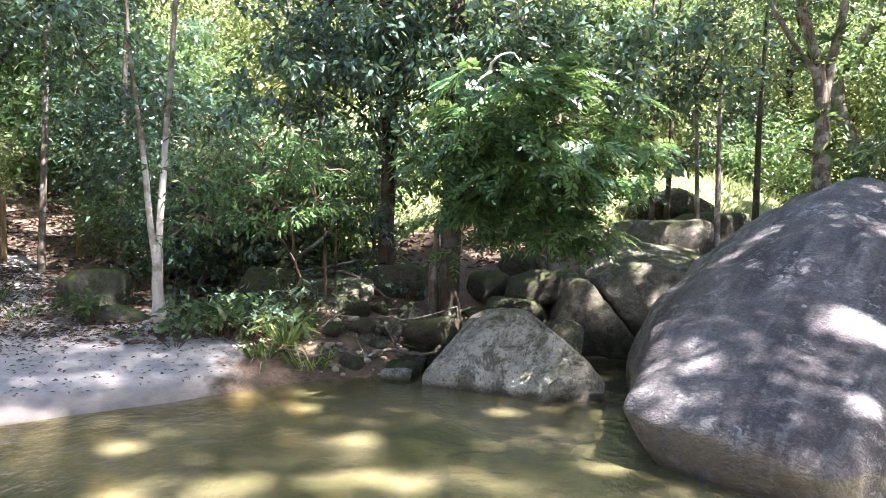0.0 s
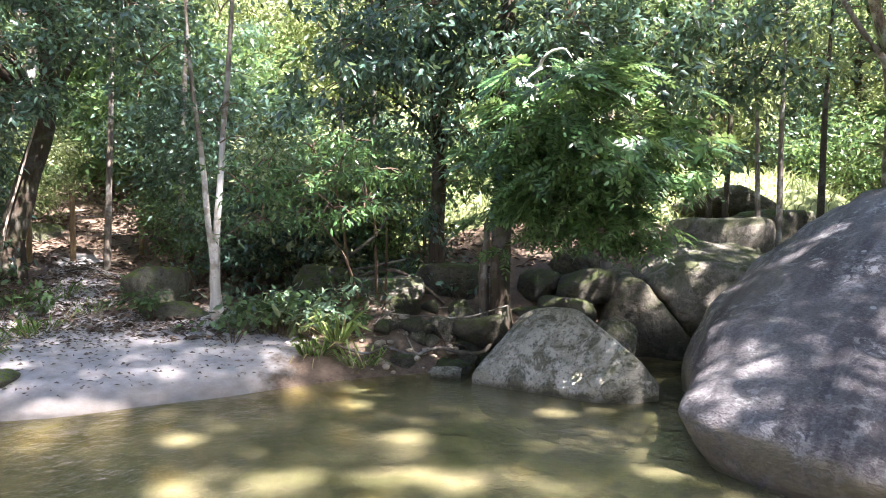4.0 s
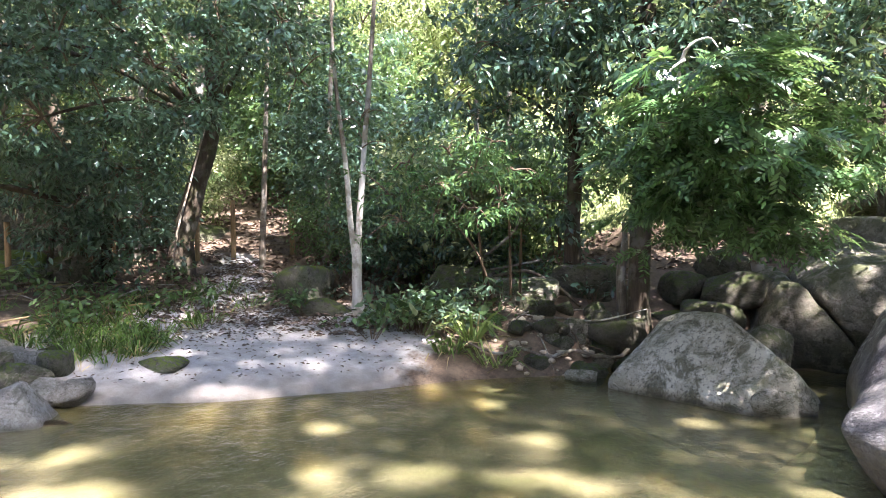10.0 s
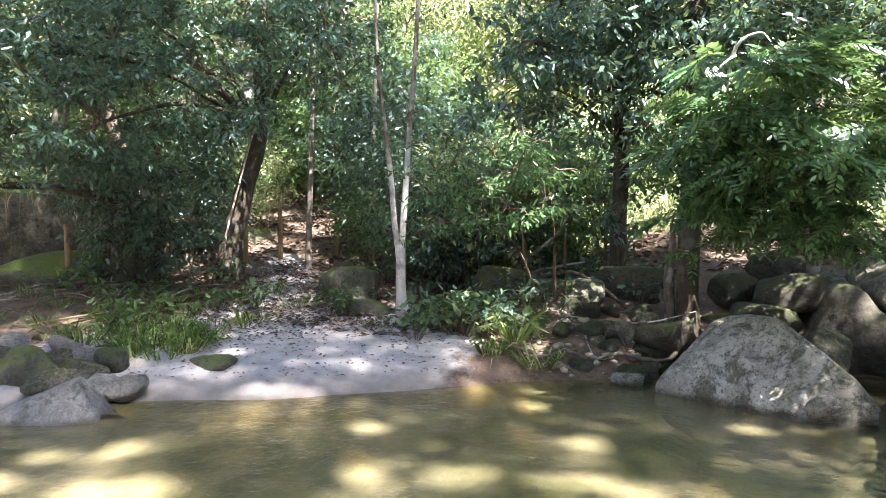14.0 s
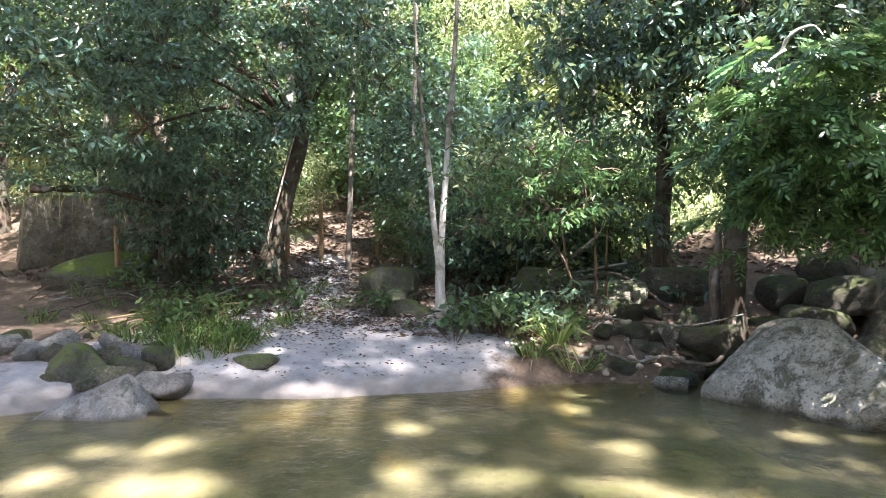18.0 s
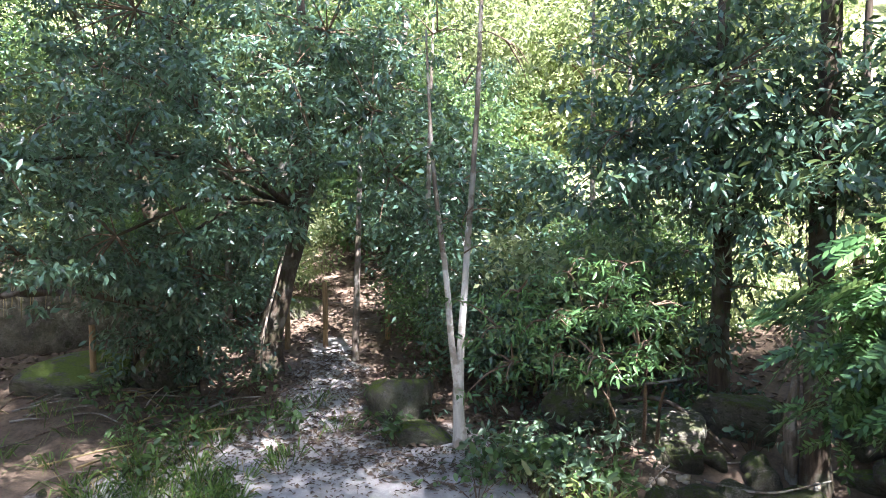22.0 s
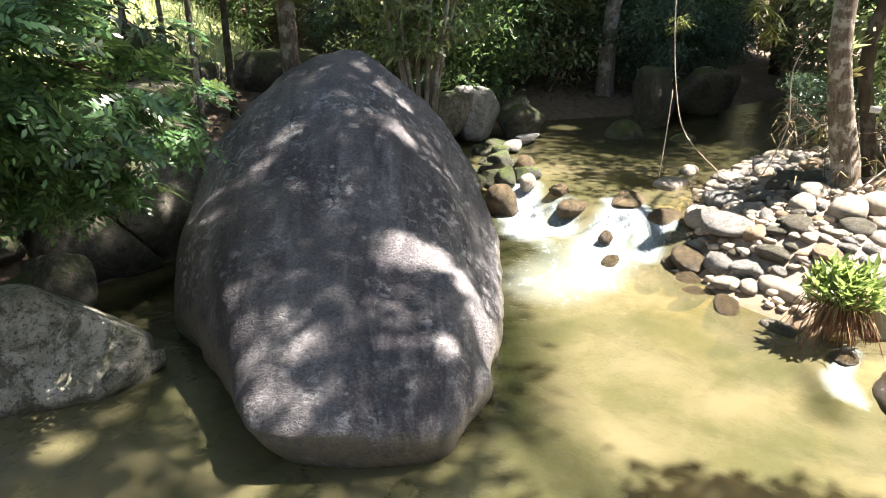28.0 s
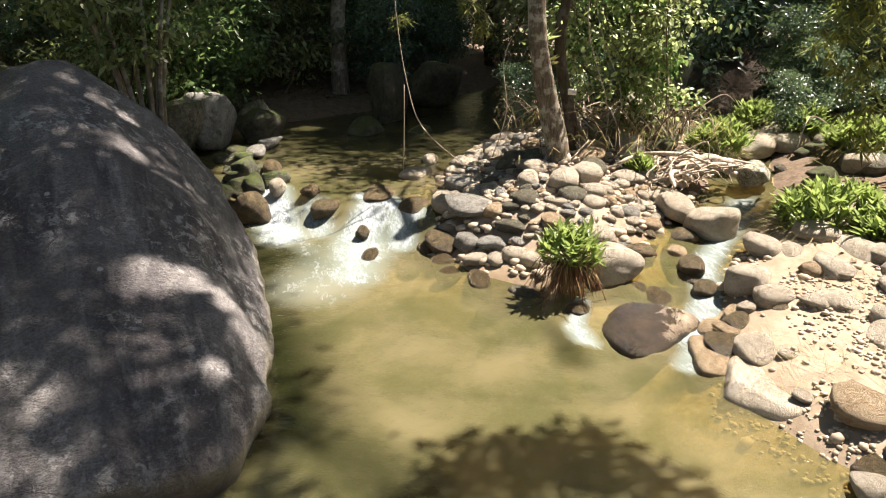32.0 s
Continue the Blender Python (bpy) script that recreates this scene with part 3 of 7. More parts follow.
def shell(centre, radii, count, r=rng, fill=0.45, low=-1.0):
    """Points spread near the skin of an ellipsoid, uneven."""
    d = unit(r.normal(size=(count * 2, 3)))
    d = d[d[:, 2] > low][:count]
    k = 1 - fill * r.random(len(d)) ** 1.5
    lump = np.array([1 + 0.28 * noise.noise(Vector(v) * 1.9 + Vector(centre)) for v in d])
    return np.array(centre) + d * np.array(radii) * (k * lump)[:, None], d


def stone_mesh(name, planes, sub, material, rough=0.05, seed=0.0, sharp=13.0, scale=(1, 1, 1), freq=1.3):
    """A convex rock: the soft crossing of half spaces (normal, distance), with rough skin."""
    bm = bmesh.new()
    bmesh.ops.create_icosphere(bm, subdivisions=sub, radius=1.0)
    ns = np.array([unit(np.array(p[:3], float)) for p in planes])
    ds = np.array([p[3] for p in planes], float)
    co = np.array([v.co for v in bm.verts])
    dots = np.maximum(co @ ns.T, 0) / ds
    rad = (dots ** sharp).sum(1) ** (-1 / sharp)
    for v, q in zip(bm.verts, co * rad[:, None]):
        p = Vector(q)
        s = Vector((seed * 7.3, seed * 3.1, seed))
        d = noise.fractal(p * freq + s, 0.9, 2.2, 4) * rough + noise.fractal(p * freq * 5 + s, 0.8, 2.1, 3) * rough * 0.22
        p += Vector(q).normalized() * d
        v.co = Vector((p.x * scale[0], p.y * scale[1], p.z * scale[2]))
    me = bpy.data.meshes.new(name)
    bm.to_mesh(me)
    bm.free()
    me.materials.append(material)
    me.shade_smooth()
    return me


def random_planes(seed, count=13, spread=0.42):
    r = np.random.default_rng(seed)
    d = unit(r.normal(size=(count, 3)))
    out = [(*v, 1 - spread * r.random()) for v in d]
    return out + [(0, 0, 1, 0.9), (0, 0, -1, 0.9), (1, 0, 0, 1), (-1, 0, 0, 1), (0, 1, 0, 1), (0, -1, 0, 1)]


STONE_SHAPES = {}
WORN = {"river stone", "orange river stone", "dark river stone", "half wet tan boulder", "wet brown stone"}


def rock(name, x, y, z, sx, sy, sz, material, label, category="rock", turn=0.0, seed=0, sub=3, group="", tilt=0.0, rough=0.07):
    """A rock of half sizes sx, sy, sz with its middle at x, y, z. Small ones share shapes."""
    key = (material.name, seed % 9, sub, rough)
    worn = material.name in WORN
    spread, sharp, rough = (0.26, 5.5, rough * 0.75) if worn else (0.42, 13.0, rough)
    if sub >= 4:
        me = stone_mesh(name, random_planes(seed, 13, spread), sub, material, rough, seed * 0.37, sharp)
    else:
        if key not in STONE_SHAPES:
            STONE_SHAPES[key] = stone_mesh(name, random_planes(key[1] + 40, 13, spread), sub, material, rough, key[1] * 0.7, sharp)
        me = STONE_SHAPES[key]
    ob = new(name, me)
    ob.matrix_basis = pose(x, y, z, tilt, tilt * 0.5, turn) @ Matrix.Diagonal((sx, sy, sz, 1))
    return tagged(ob, label, category, group)

# ---- the land and the water ----
def smooth(a, b, v):
    t = np.clip((v - a) / (b - a), 0, 1)
    return t * t * (3 - 2 * t)


RIVER = [(-40, 1.0), (-14, 3.0), (-9, 3.4), (-6.6, 3.9), (-5.75, 5.15), (-4.1, 5.9), (-2.85, 6.75), (-1.9, 7.6), (-0.7, 8.2), (0.0, 9.2), (2.3, 9.4), (5.5, 9.6),
         (7.8, 9.2), (9.5, 10.6), (12.5, 10.6), (15.5, 8.8), (19, 7.4), (26, 6.8), (45, 9), (45, 6), (26, 4.6), (19, 4.9), (13.2, 5.2), (10, 5.2), (8.4, 4.7), (7.1, 4.25), (6.6, 3.7),
         (6.35, 2.6), (7.0, 2.0), (8.2, 1.55), (10.2, 0.95), (13.2, 1.0), (20, 1.2), (30, -1.5), (30, -3), (20, -0.4), (14, -0.1), (9.4, 0.05), (7.2, 0.75), (5.6, 1.0), (4.75, 0.75), (4.2, 0.2),
         (3.4, -0.9), (1.5, -2.6), (-4, -3.8), (-14, -3.6), (-40, -5)]


def river_distance(x, y):
    """Distance to the water's edge: minus in the river, plus on land."""
    poly = np.array(RIVER)
    best = np.full(x.shape, 1e9)
    inside = np.zeros(x.shape, bool)
    for (ax, ay), (bx, by) in zip(poly, np.roll(poly, -1, 0)):
        t = np.clip(((x - ax) * (bx - ax) + (y - ay) * (by - ay)) / ((bx - ax) ** 2 + (by - ay) ** 2), 0, 1)
        best = np.minimum(best, np.hypot(x - ax - t * (bx - ax), y - ay - t * (by - ay)))
        cross = ((ay > y) != (by > y)) & (x < (bx - ax) * (y - ay) / (by - ay + 1e-12) + ax)
        inside ^= cross
    return np.where(inside, -best, best)


def water_level(x, y):
    main = 0.33 * smooth(7.15, 8.15, x + 0.12 * (6 - y))
    side = 0.32 * smooth(5.3, 8.3, x) + 0.28 * smooth(9.0, 14.0, x)
    return np.where(y < 2.6, side, main)


def wave(x, y, f, seed):
    return (np.sin(x * f + seed) * np.cos(y * f * 1.13 + seed * 2.1) + np.sin((x + y) * f * 0.71 + seed * 3.3) * np.cos((x - y) * f * 0.57 + seed)) * 0.5


def land(x, y):
    """Height of the ground, and the water's distance."""
    d = river_distance(x, y)
    level = water_level(x, y)
    out = np.maximum(d, 0)
    south = 1 - smooth(-1.0, 5.5, y - 0.12 * (x - 6)) * 1.0
    island = smooth(5.5, 6.5, x) * (1 - smooth(5.0, 6.5, y))
    low = np.maximum(south, island)
    rise = (0.21 * (1 - np.exp(-out / 0.5)) + 0.10 * np.minimum(out, 3) + 0.20 * np.maximum(out - 3, 0) + 0.04 * np.maximum(out - 7, 0) + 0.28 * np.maximum(out - 12, 0) - 0.45 * np.maximum(out - 75, 0))
    steep = smooth(-3.5, 0.5, x) * (1 - smooth(7.5, 9.5, x)) * smooth(6, 8, y)
    rise = rise + steep * (0.3 * (1 - np.exp(-out / 0.5)) + 0.28 * np.minimum(out, 5))
    flat = 0.24 * (1 - np.exp(-out / 0.5)) + 0.05 * np.minimum(out, 9) + 0.25 * np.maximum(out - 9, 0) + 0.3 * np.maximum(out - 28, 0) - 0.5 * np.maximum(out - 75, 0)
    bank = rise * (1 - low) + flat * low
    deep = -np.minimum(0.75, 0.32 * np.maximum(-d, 0) + 0.10 * (1 - np.exp(np.minimum(d, 0) * 4)))
    deep = np.where(x > 6.6, np.maximum(deep, -0.28), deep)
    z = np.where(d > 0, bank, deep) + level
    z = z + smooth(1.5, 5, d) * (0.10 * wave(x, y, 1.7, 0.4) + 0.05 * wave(x, y, 4.3, 1.7)) + smooth(0, 0.6, -d) * 0.05 * wave(x, y, 2.1, 2.2)
    z = z + smooth(6, 20, d) * 0.7 * wave(x, y, 0.35, 0.9)
    z = z + smooth(0.1, 0.8, d) * (0.45 * np.exp(-((x - 11.2) / 1.5) ** 2 - ((y - 2.9) / 1.1) ** 2) + 0.22 * np.exp(-((x - 8.9) / 0.75) ** 2 - ((y - 3.2) / 0.8) ** 2))
    return z, d


def ground_at(x, y):
    return float(land(np.array([float(x)]), np.array([float(y)]))[0][0])


def axis_lines(lo, a, b, hi, step, growth=1.16):
    mid = list(np.arange(a, b + step / 2, step))
    s, v = step, b
    while v < hi:
        s *= growth
        v += s
        mid.append(v)
    s, v, left = step, a, []
    while v > lo:
        s *= growth
        v -= s
        left.append(v)
    return np.array(left[::-1] + mid)


def sheet(name, xs, ys, heights, material):
    gx, gy = np.meshgrid(xs, ys)
    z = heights(gx, gy)
    nx, ny = len(xs), len(ys)
    i = np.arange(nx * ny).reshape(ny, nx)
    quads = np.stack([i[:-1, :-1], i[:-1, 1:], i[1:, 1:], i[1:, :-1]], -1).reshape(-1, 4)
    me = bpy.data.meshes.new(name)
    me.vertices.add(nx * ny)
    me.vertices.foreach_set("co", np.stack([gx, gy, z], -1).astype(np.float32).ravel())
    me.loops.add(quads.size)
    me.loops.foreach_set("vertex_index", quads.astype(np.int32).ravel())
    me.polygons.add(len(quads))
    me.polygons.foreach_set("loop_start", np.arange(len(quads), dtype=np.int32) * 4)
    me.update(calc_edges=True)
    me.materials.append(material)
    me.shade_smooth()
    return new(name, me), gx.ravel(), gy.ravel()


def mark(ob, name, values):
    ob.data.attributes.new(name, "FLOAT", "POINT").data.foreach_set("value", values.astype(np.float32))


ground, gx, gy = sheet("ground", axis_lines(-150, -13, 15, 160, 0.13), axis_lines(-120, -4, 15, 170, 0.13), lambda x, y: land(x, y)[0], GROUND)
tagged(ground, "sandy river bank and leaf-strewn forest slope", "ground", kind="structure")
gd = river_distance(gx, gy)
beach = np.exp(-(((gx + 5.0) / 2.6) ** 4)) * (1 - smooth(2.2, 4.2, gd + 0.25 * (gx + 5)))
path = np.exp(-(((gx + 6.6 + 0.5 * (gy - 10)) / 1.0) ** 2)) * (1 - smooth(11, 13, gy)) * smooth(5, 7, gy) * 0.7
spit = smooth(3.0, 4.5, gx) * (1 - smooth(4.8, 5.8, gy)) * (1 - smooth(3, 6, gd)) * (1 - smooth(8.5, 10.0, gx)) * 0.8
mark(ground, "litter", 1 - np.clip(np.maximum(np.maximum(beach * 1.1, path), spit), 0, 1))
mark(ground, "tan", np.maximum(spit, smooth(4.2, 5.5, gx) * (gy < 6) * np.exp(-((gd / 0.6) ** 2))))
mark(ground, "wet", 1 - smooth(0.05, 0.6, gd + 0.12 * wave(gx, gy, 2.1, 0.7)))
mark(ground, "bed", 1 - smooth(-0.12, 0.10, gd))
mark(ground, "green", np.maximum(smooth(9, 16, gd) * smooth(9, 12, gy), smooth(12.3, 13.6, gy) * smooth(-4.5, -2.5, gx) * (1 - smooth(9, 11, gx)) * smooth(2, 4, gd)))


def pool_height(x, y):
    level = water_level(x, y)
    fall = level * (0.33 - level) * 6 * (y >= 2.6)
    rough = np.clip(fall * 2 + (y < 2.6) * (x > 5) * 0.5, 0, 1)
    return level + 0.006 * wave(x, y, 3.0, 1.1) + rough * (0.06 * wave(x, y, 7.5, 0.3) + 0.035 * wave(x, y, 15.0, 2.3) + 0.025 * wave(x, y, 27.0, 1.3))


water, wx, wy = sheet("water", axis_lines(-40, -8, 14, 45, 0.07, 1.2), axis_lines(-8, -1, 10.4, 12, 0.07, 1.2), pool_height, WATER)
tagged(water, "murky olive-green stream water with white rapids", "water", kind="structure")
level = water_level(wx, wy)
def stream(ax, ay, bx, by, wide):
    """How near a place is to a thread of the current."""
    t = np.clip(((wx - ax) * (bx - ax) + (wy - ay) * (by - ay)) / ((bx - ax) ** 2 + (by - ay) ** 2), 0, 1)
    return np.exp(-(((wx - ax - t * (bx - ax)) ** 2 + (wy - ay - t * (by - ay)) ** 2) / wide ** 2))


threads = [(8.05, 7.5, 7.5, 7.05, 0.26, 1.8), (7.5, 7.05, 7.0, 6.6, 0.34, 1.15), (8.2, 5.9, 7.8, 4.95, 0.16, 1.6), (8.0, 5.6, 7.3, 5.55, 0.3, 1.5), (7.3, 5.55, 6.7, 5.3, 0.42, 0.95), (6.7, 5.3, 6.1, 5.1, 0.42, 0.72), (7.7, 5.1, 7.2, 4.9, 0.22, 1.0), (7.1, 6.6, 6.6, 5.9, 0.3, 0.32), (7.0, 5.45, 5.7, 5.35, 0.7, 0.42), (7.8, 6.6, 7.3, 6.2, 0.25, 0.8),
           (8.3, 0.75, 7.2, 1.05, 0.16, 0.85), (7.2, 1.05, 6.4, 1.0, 0.17, 0.85), (6.4, 1.0, 5.75, 1.15, 0.17, 1.1), (5.7, 1.1, 5.2, 1.2, 0.14, 0.7), (6.1, 2.3, 5.6, 2.28, 0.1, 0.9), (5.6, 2.28, 5.35, 2.12, 0.13, 0.85), (9.6, 0.5, 8.5, 0.7, 0.25, 0.6)]
foam = np.zeros(wx.shape)
for ax, ay, bx, by, wide, strong in threads:
    foam = np.maximum(foam, stream(ax, ay, bx, by, wide) * strong)
# deep current, plus shade and dark reflections painted near-black by the boulder and upstream
dark_water = np.maximum(np.maximum(stream(3.2, 4.1, 4.4, 5.1, 0.75), stream(4.4, 5.1, 7.2, 7.0, 0.6)), stream(1.9, 6.9, 2.3, 8.8, 0.4) * 0.7)
dark_water = np.maximum(dark_water, 0.22 * smooth(0.6, 2.6, -river_distance(wx, wy)) * (0.6 + 0.8 * wave(wx, wy, 0.9, 0.6)) * (wx < 6.5))
dark_water = np.maximum(dark_water, 0.8 * smooth(8.6, 11.6, wx + 0.25 * np.maximum(wy - 6.5, 0)))
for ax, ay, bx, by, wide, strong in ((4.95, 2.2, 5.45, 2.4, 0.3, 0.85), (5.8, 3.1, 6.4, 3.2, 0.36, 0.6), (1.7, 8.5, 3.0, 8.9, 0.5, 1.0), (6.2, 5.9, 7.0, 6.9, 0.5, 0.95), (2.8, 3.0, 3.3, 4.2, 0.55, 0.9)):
    dark_water = np.maximum(dark_water, strong * stream(ax, ay, bx, by, wide))
dark_water = np.maximum(dark_water, 0.4 * smooth(2.2, 3.4, wx) * (1 - smooth(7, 8, wy)) * smooth(0.2, 1.2, -river_distance(wx, wy)))
mark(water, "shallow", 1 - smooth(0.15, 1.3, -river_distance(wx, wy)))
mark(water, "deep", np.clip(dark_water - foam * 0.7, 0, 1))
mark(water, "foam", foam * 1.05)

# ---- boulders and stones ----
def curve(s, *knots):
    """A smooth line through (place, value) knots."""
    xs, vs = [k[0] for k in knots], [k[1] for k in knots]
    for i in range(len(xs) - 1):
        if s <= xs[i + 1] or i == len(xs) - 2:
            u = min(max((s - xs[i]) / (xs[i + 1] - xs[i]), 0), 1)
            slope = [0.0, 0.0]
            for j, k in enumerate((i, i + 1)):
                lo, hi = max(k - 1, 0), min(k + 1, len(xs) - 1)
                slope[j] = (vs[hi] - vs[lo]) / (xs[hi] - xs[lo]) * (xs[i + 1] - xs[i])
            return vs[i] * (2 * u ** 3 - 3 * u * u + 1) + slope[0] * (u ** 3 - 2 * u * u + u) + vs[i + 1] * (3 * u * u - 2 * u ** 3) + slope[1] * (u ** 3 - u * u)


def big_boulder():
    """A whaleback of granite: a row of rounded sections along its axis, from the blunt nose in the pool to the high back."""
    rows, segs, verts, faces = 110, 120, [], []
    origin, along, across = Vector((1.9, 4.62, 0)), Vector((0.69, 0.724, 0)), Vector((-0.724, 0.69, 0))
    for i in range(rows + 1):
        u = i / rows
        s = -0.12 + 8.1 * (0.5 - 0.5 * math.cos(math.pi * u)) ** 0.9
        end = max(0.0, 1 - (max(0, 0.12 - s) / 0.24) ** 3.5) ** 0.5 * max(0.0, 1 - (max(0, s - 4.6) / 3.38) ** 2.2) ** 0.5
        left = curve(s, (-0.1, 0.55), (0.3, 0.72), (1.4, 1.32), (2.8, 2.0), (4.5, 2.3), (6, 2.1), (8, 1.6)) * end
        right = curve(s, (-0.1, 0.75), (0.3, 0.95), (0.9, 1.2), (2.6, 1.55), (4.5, 1.72), (6, 1.7), (8, 1.4)) * end
        high = curve(s, (-0.1, 0.42), (0.4, 0.62), (1.2, 0.98), (2.3, 1.45), (3.6, 2.02), (5.2, 2.5), (6.2, 2.6), (8, 2.2))
        high = high * (0.25 + 0.75 * end)
        deep = 1.0 * end
        ridge = 0.25 * end
        for k in range(segs):
            a = 2 * math.pi * k / segs
            c, z = math.cos(a), math.sin(a)
            e = 2 / (curve(s, (0, 3.4), (0.8, 2.6), (2, 2.0), (4, 1.68), (8, 1.65)) if z > 0 else 2.0)
            l = ridge * max(z, 0) + (left if c > 0 else right) * abs(c) ** e * (1 if c > 0 else -1)
            h = (high if z > 0 else deep) * abs(z) ** e * (1 if z > 0 else -1)
            p = origin + along * s + across * l + Vector((0, 0, h))
            q = p * 0.55
            d = 0.13 * noise.fractal(q * 1.3, 0.9, 2.1, 4) + 0.026 * noise.fractal(p * 2.8, 0.85, 2.0, 4) + 0.006 * noise.fractal(p * 11, 0.8, 2.0, 3)
            p += (across * c + Vector((0, 0, z))) * d * min(1, end * 3)
            rim = 0.30 + 0.10 * math.sin(l * 2.3 + 0.6) + 0.05 * noise.noise(p * 2.0)
            under = max(0.0, rim - p.z) * max(0.0, 1 - max(0.0, s - 0.2) / 2.2)
            p += along * (0.42 * under * max(0.0, 1 - s)) - across * (0.30 * under * c)
            verts.append(p)
    for i in range(rows):
        for k in range(segs):
            a, b = i * segs + k, i * segs + (k + 1) % segs
            faces.append((a, a + segs, b + segs, b))
    faces.append(tuple(range(segs)))
    faces.append(tuple(reversed(range(rows * segs, (rows + 1) * segs))))
    return tagged(mesh_object("boulder", verts, faces, GRANITE), "huge rounded grey granite boulder with pale lichen standing in the stream", "boulder")


big_boulder()
mid_planes = [(-0.394, -0.756, 0.522, 0.45), (-0.515, -0.354, 0.78, 0.62), (0.675, 0.068, 0.735, 0.83), (-0.487, -0.873, -0.02, 0.46), (-0.46, -0.83, -0.32, 0.40), (0.0, -1.0, 0.0, 0.68), (0.884, -0.467, 0.0, 1.06),
              (0.84, -0.44, -0.32, 1.0), (0.2, 0.95, 0.25, 0.62), (-0.805, 0.327, 0.49, 0.84), (-0.9, -0.2, -0.35, 0.86), (0.05, 0.2, 0.98, 0.90), (0, 0, -1, 0.6)]
ob = new("boulder", stone_mesh("boulder", mid_planes, 6, GRANITE_PALE, 0.03, 3.0, 34))
ob.location = (0.72, 7.6, 0.0)
tagged(ob, "wedge-shaped pale granite boulder speckled with lichen in the pool", "boulder")
rock("boulder", 1.36, 7.13, 0.05, 0.33, 0.25, 0.24, GRANITE_PALE, "small lichened granite lump against the wedge boulder", "boulder", 20, 31, 5)
# broad granite boulder broken in two along a slanting crack
for planes, place, seed in (([(-0.25, -0.95, 0.15, 0.62), (-0.15, -0.85, -0.5, 0.52), (-0.9, -0.3, 0.3, 0.55), (-0.2, -0.25, 0.95, 0.72), (0, 1, 0, 0.6), (0.8, 0, 0.59, 0.395), (0, 0, -1, 0.5), (-0.6, -0.7, 0.5, 0.66)], (2.12, 9.85, 0.42), 12.0),
                            ([(-0.05, -0.97, 0.25, 0.72), (0, -0.85, -0.5, 0.74), (0.1, -0.3, 0.95, 0.72), (1, 0, 0, 1.0), (0, 1, 0, 0.7), (-0.8, 0, -0.59, 0.55), (-0.7, -0.2, 0.7, 0.86), (0, 0, -1, 0.8), (0.4, -0.8, 0.5, 0.92)], (3.12, 9.95, 0.72), 14.0)):
    ob = new("boulder", stone_mesh("boulder", planes, 5, GRANITE_BROWN, 0.085, seed, 20))
    ob.location = place
    tagged(ob, "half of a broad cracked granite boulder under the trees", "boulder", "cracked boulder halves")
rock("boulder", 1.62, 9.15, 0.22, 0.30, 0.62, 0.42, GRANITE_BROWN, "narrow mossy boulder beside the dark pool", "boulder", 22, 17, 4, tilt=-14)
for n, (x, y, z, sx, sy, sz, turn) in enumerate(((1.05, 9.75, 0.62, 0.42, 0.36, 0.30, 10), (1.5, 10.05, 0.95, 0.5, 0.4, 0.30, -20), (0.72, 10.25, 0.95, 0.42, 0.34, 0.28, 30), (1.25, 10.6, 1.25, 0.45, 0.4, 0.28, 60), (0.85, 9.55, 0.34, 0.24, 0.2, 0.17, 0), (1.3, 9.3, 0.25, 0.28, 0.2, 0.2, 45))):
    rock("boulder", x, y, z, sx, sy, sz, GRANITE_MOSS, "dark rounded mossy boulder of the heap behind the wedge", "boulder", turn, n + 130, 4, "mossy boulder heap", rough=0.09)
rock("boulder", 0.55, 9.95, 0.55, 0.34, 0.3, 0.16, GRANITE_GREEN, "flat yellowish mossy boulder by the tree foot", "boulder", 0, 23, 4)
rock("boulder", 1.65, 10.7, 1.05, 0.6, 0.5, 0.45, GRANITE_BROWN, "dark mossy boulder on the bank", "boulder", 40, 25, 4)
rock("boulder", 3.9, 11.4, 1.2, 1.2, 1.0, 0.9, GRANITE_BROWN, "dark granite boulder behind the whaleback", "boulder", 40, 27, 4)
# pale pointed rock at the end of the beach: a long ridge that climbs to a blunt peak
ridge = [(-0.42, -0.1, 0.9, 0.30), (0.85, 0.1, 0.53, 0.62), (-0.05, -0.86, 0.5, 0.30), (0.0, 0.9, 0.43, 0.30), (-1, 0, 0.1, 0.8), (1, 0, 0, 0.72), (0, 0, -1, 0.3), (0.2, -0.8, 0.1, 0.42)]
ob = new("rock", stone_mesh("rock", ridge, 5, STONE_GREY, 0.03, 5.0, 26))
ob.matrix_basis = pose(-5.72, 4.62, -0.04, 0, 0, 23) @ Matrix.Diagonal((0.84, 0.95, 0.82, 1))
tagged(ob, "pale pointed granite rock at the water's edge", "rock")
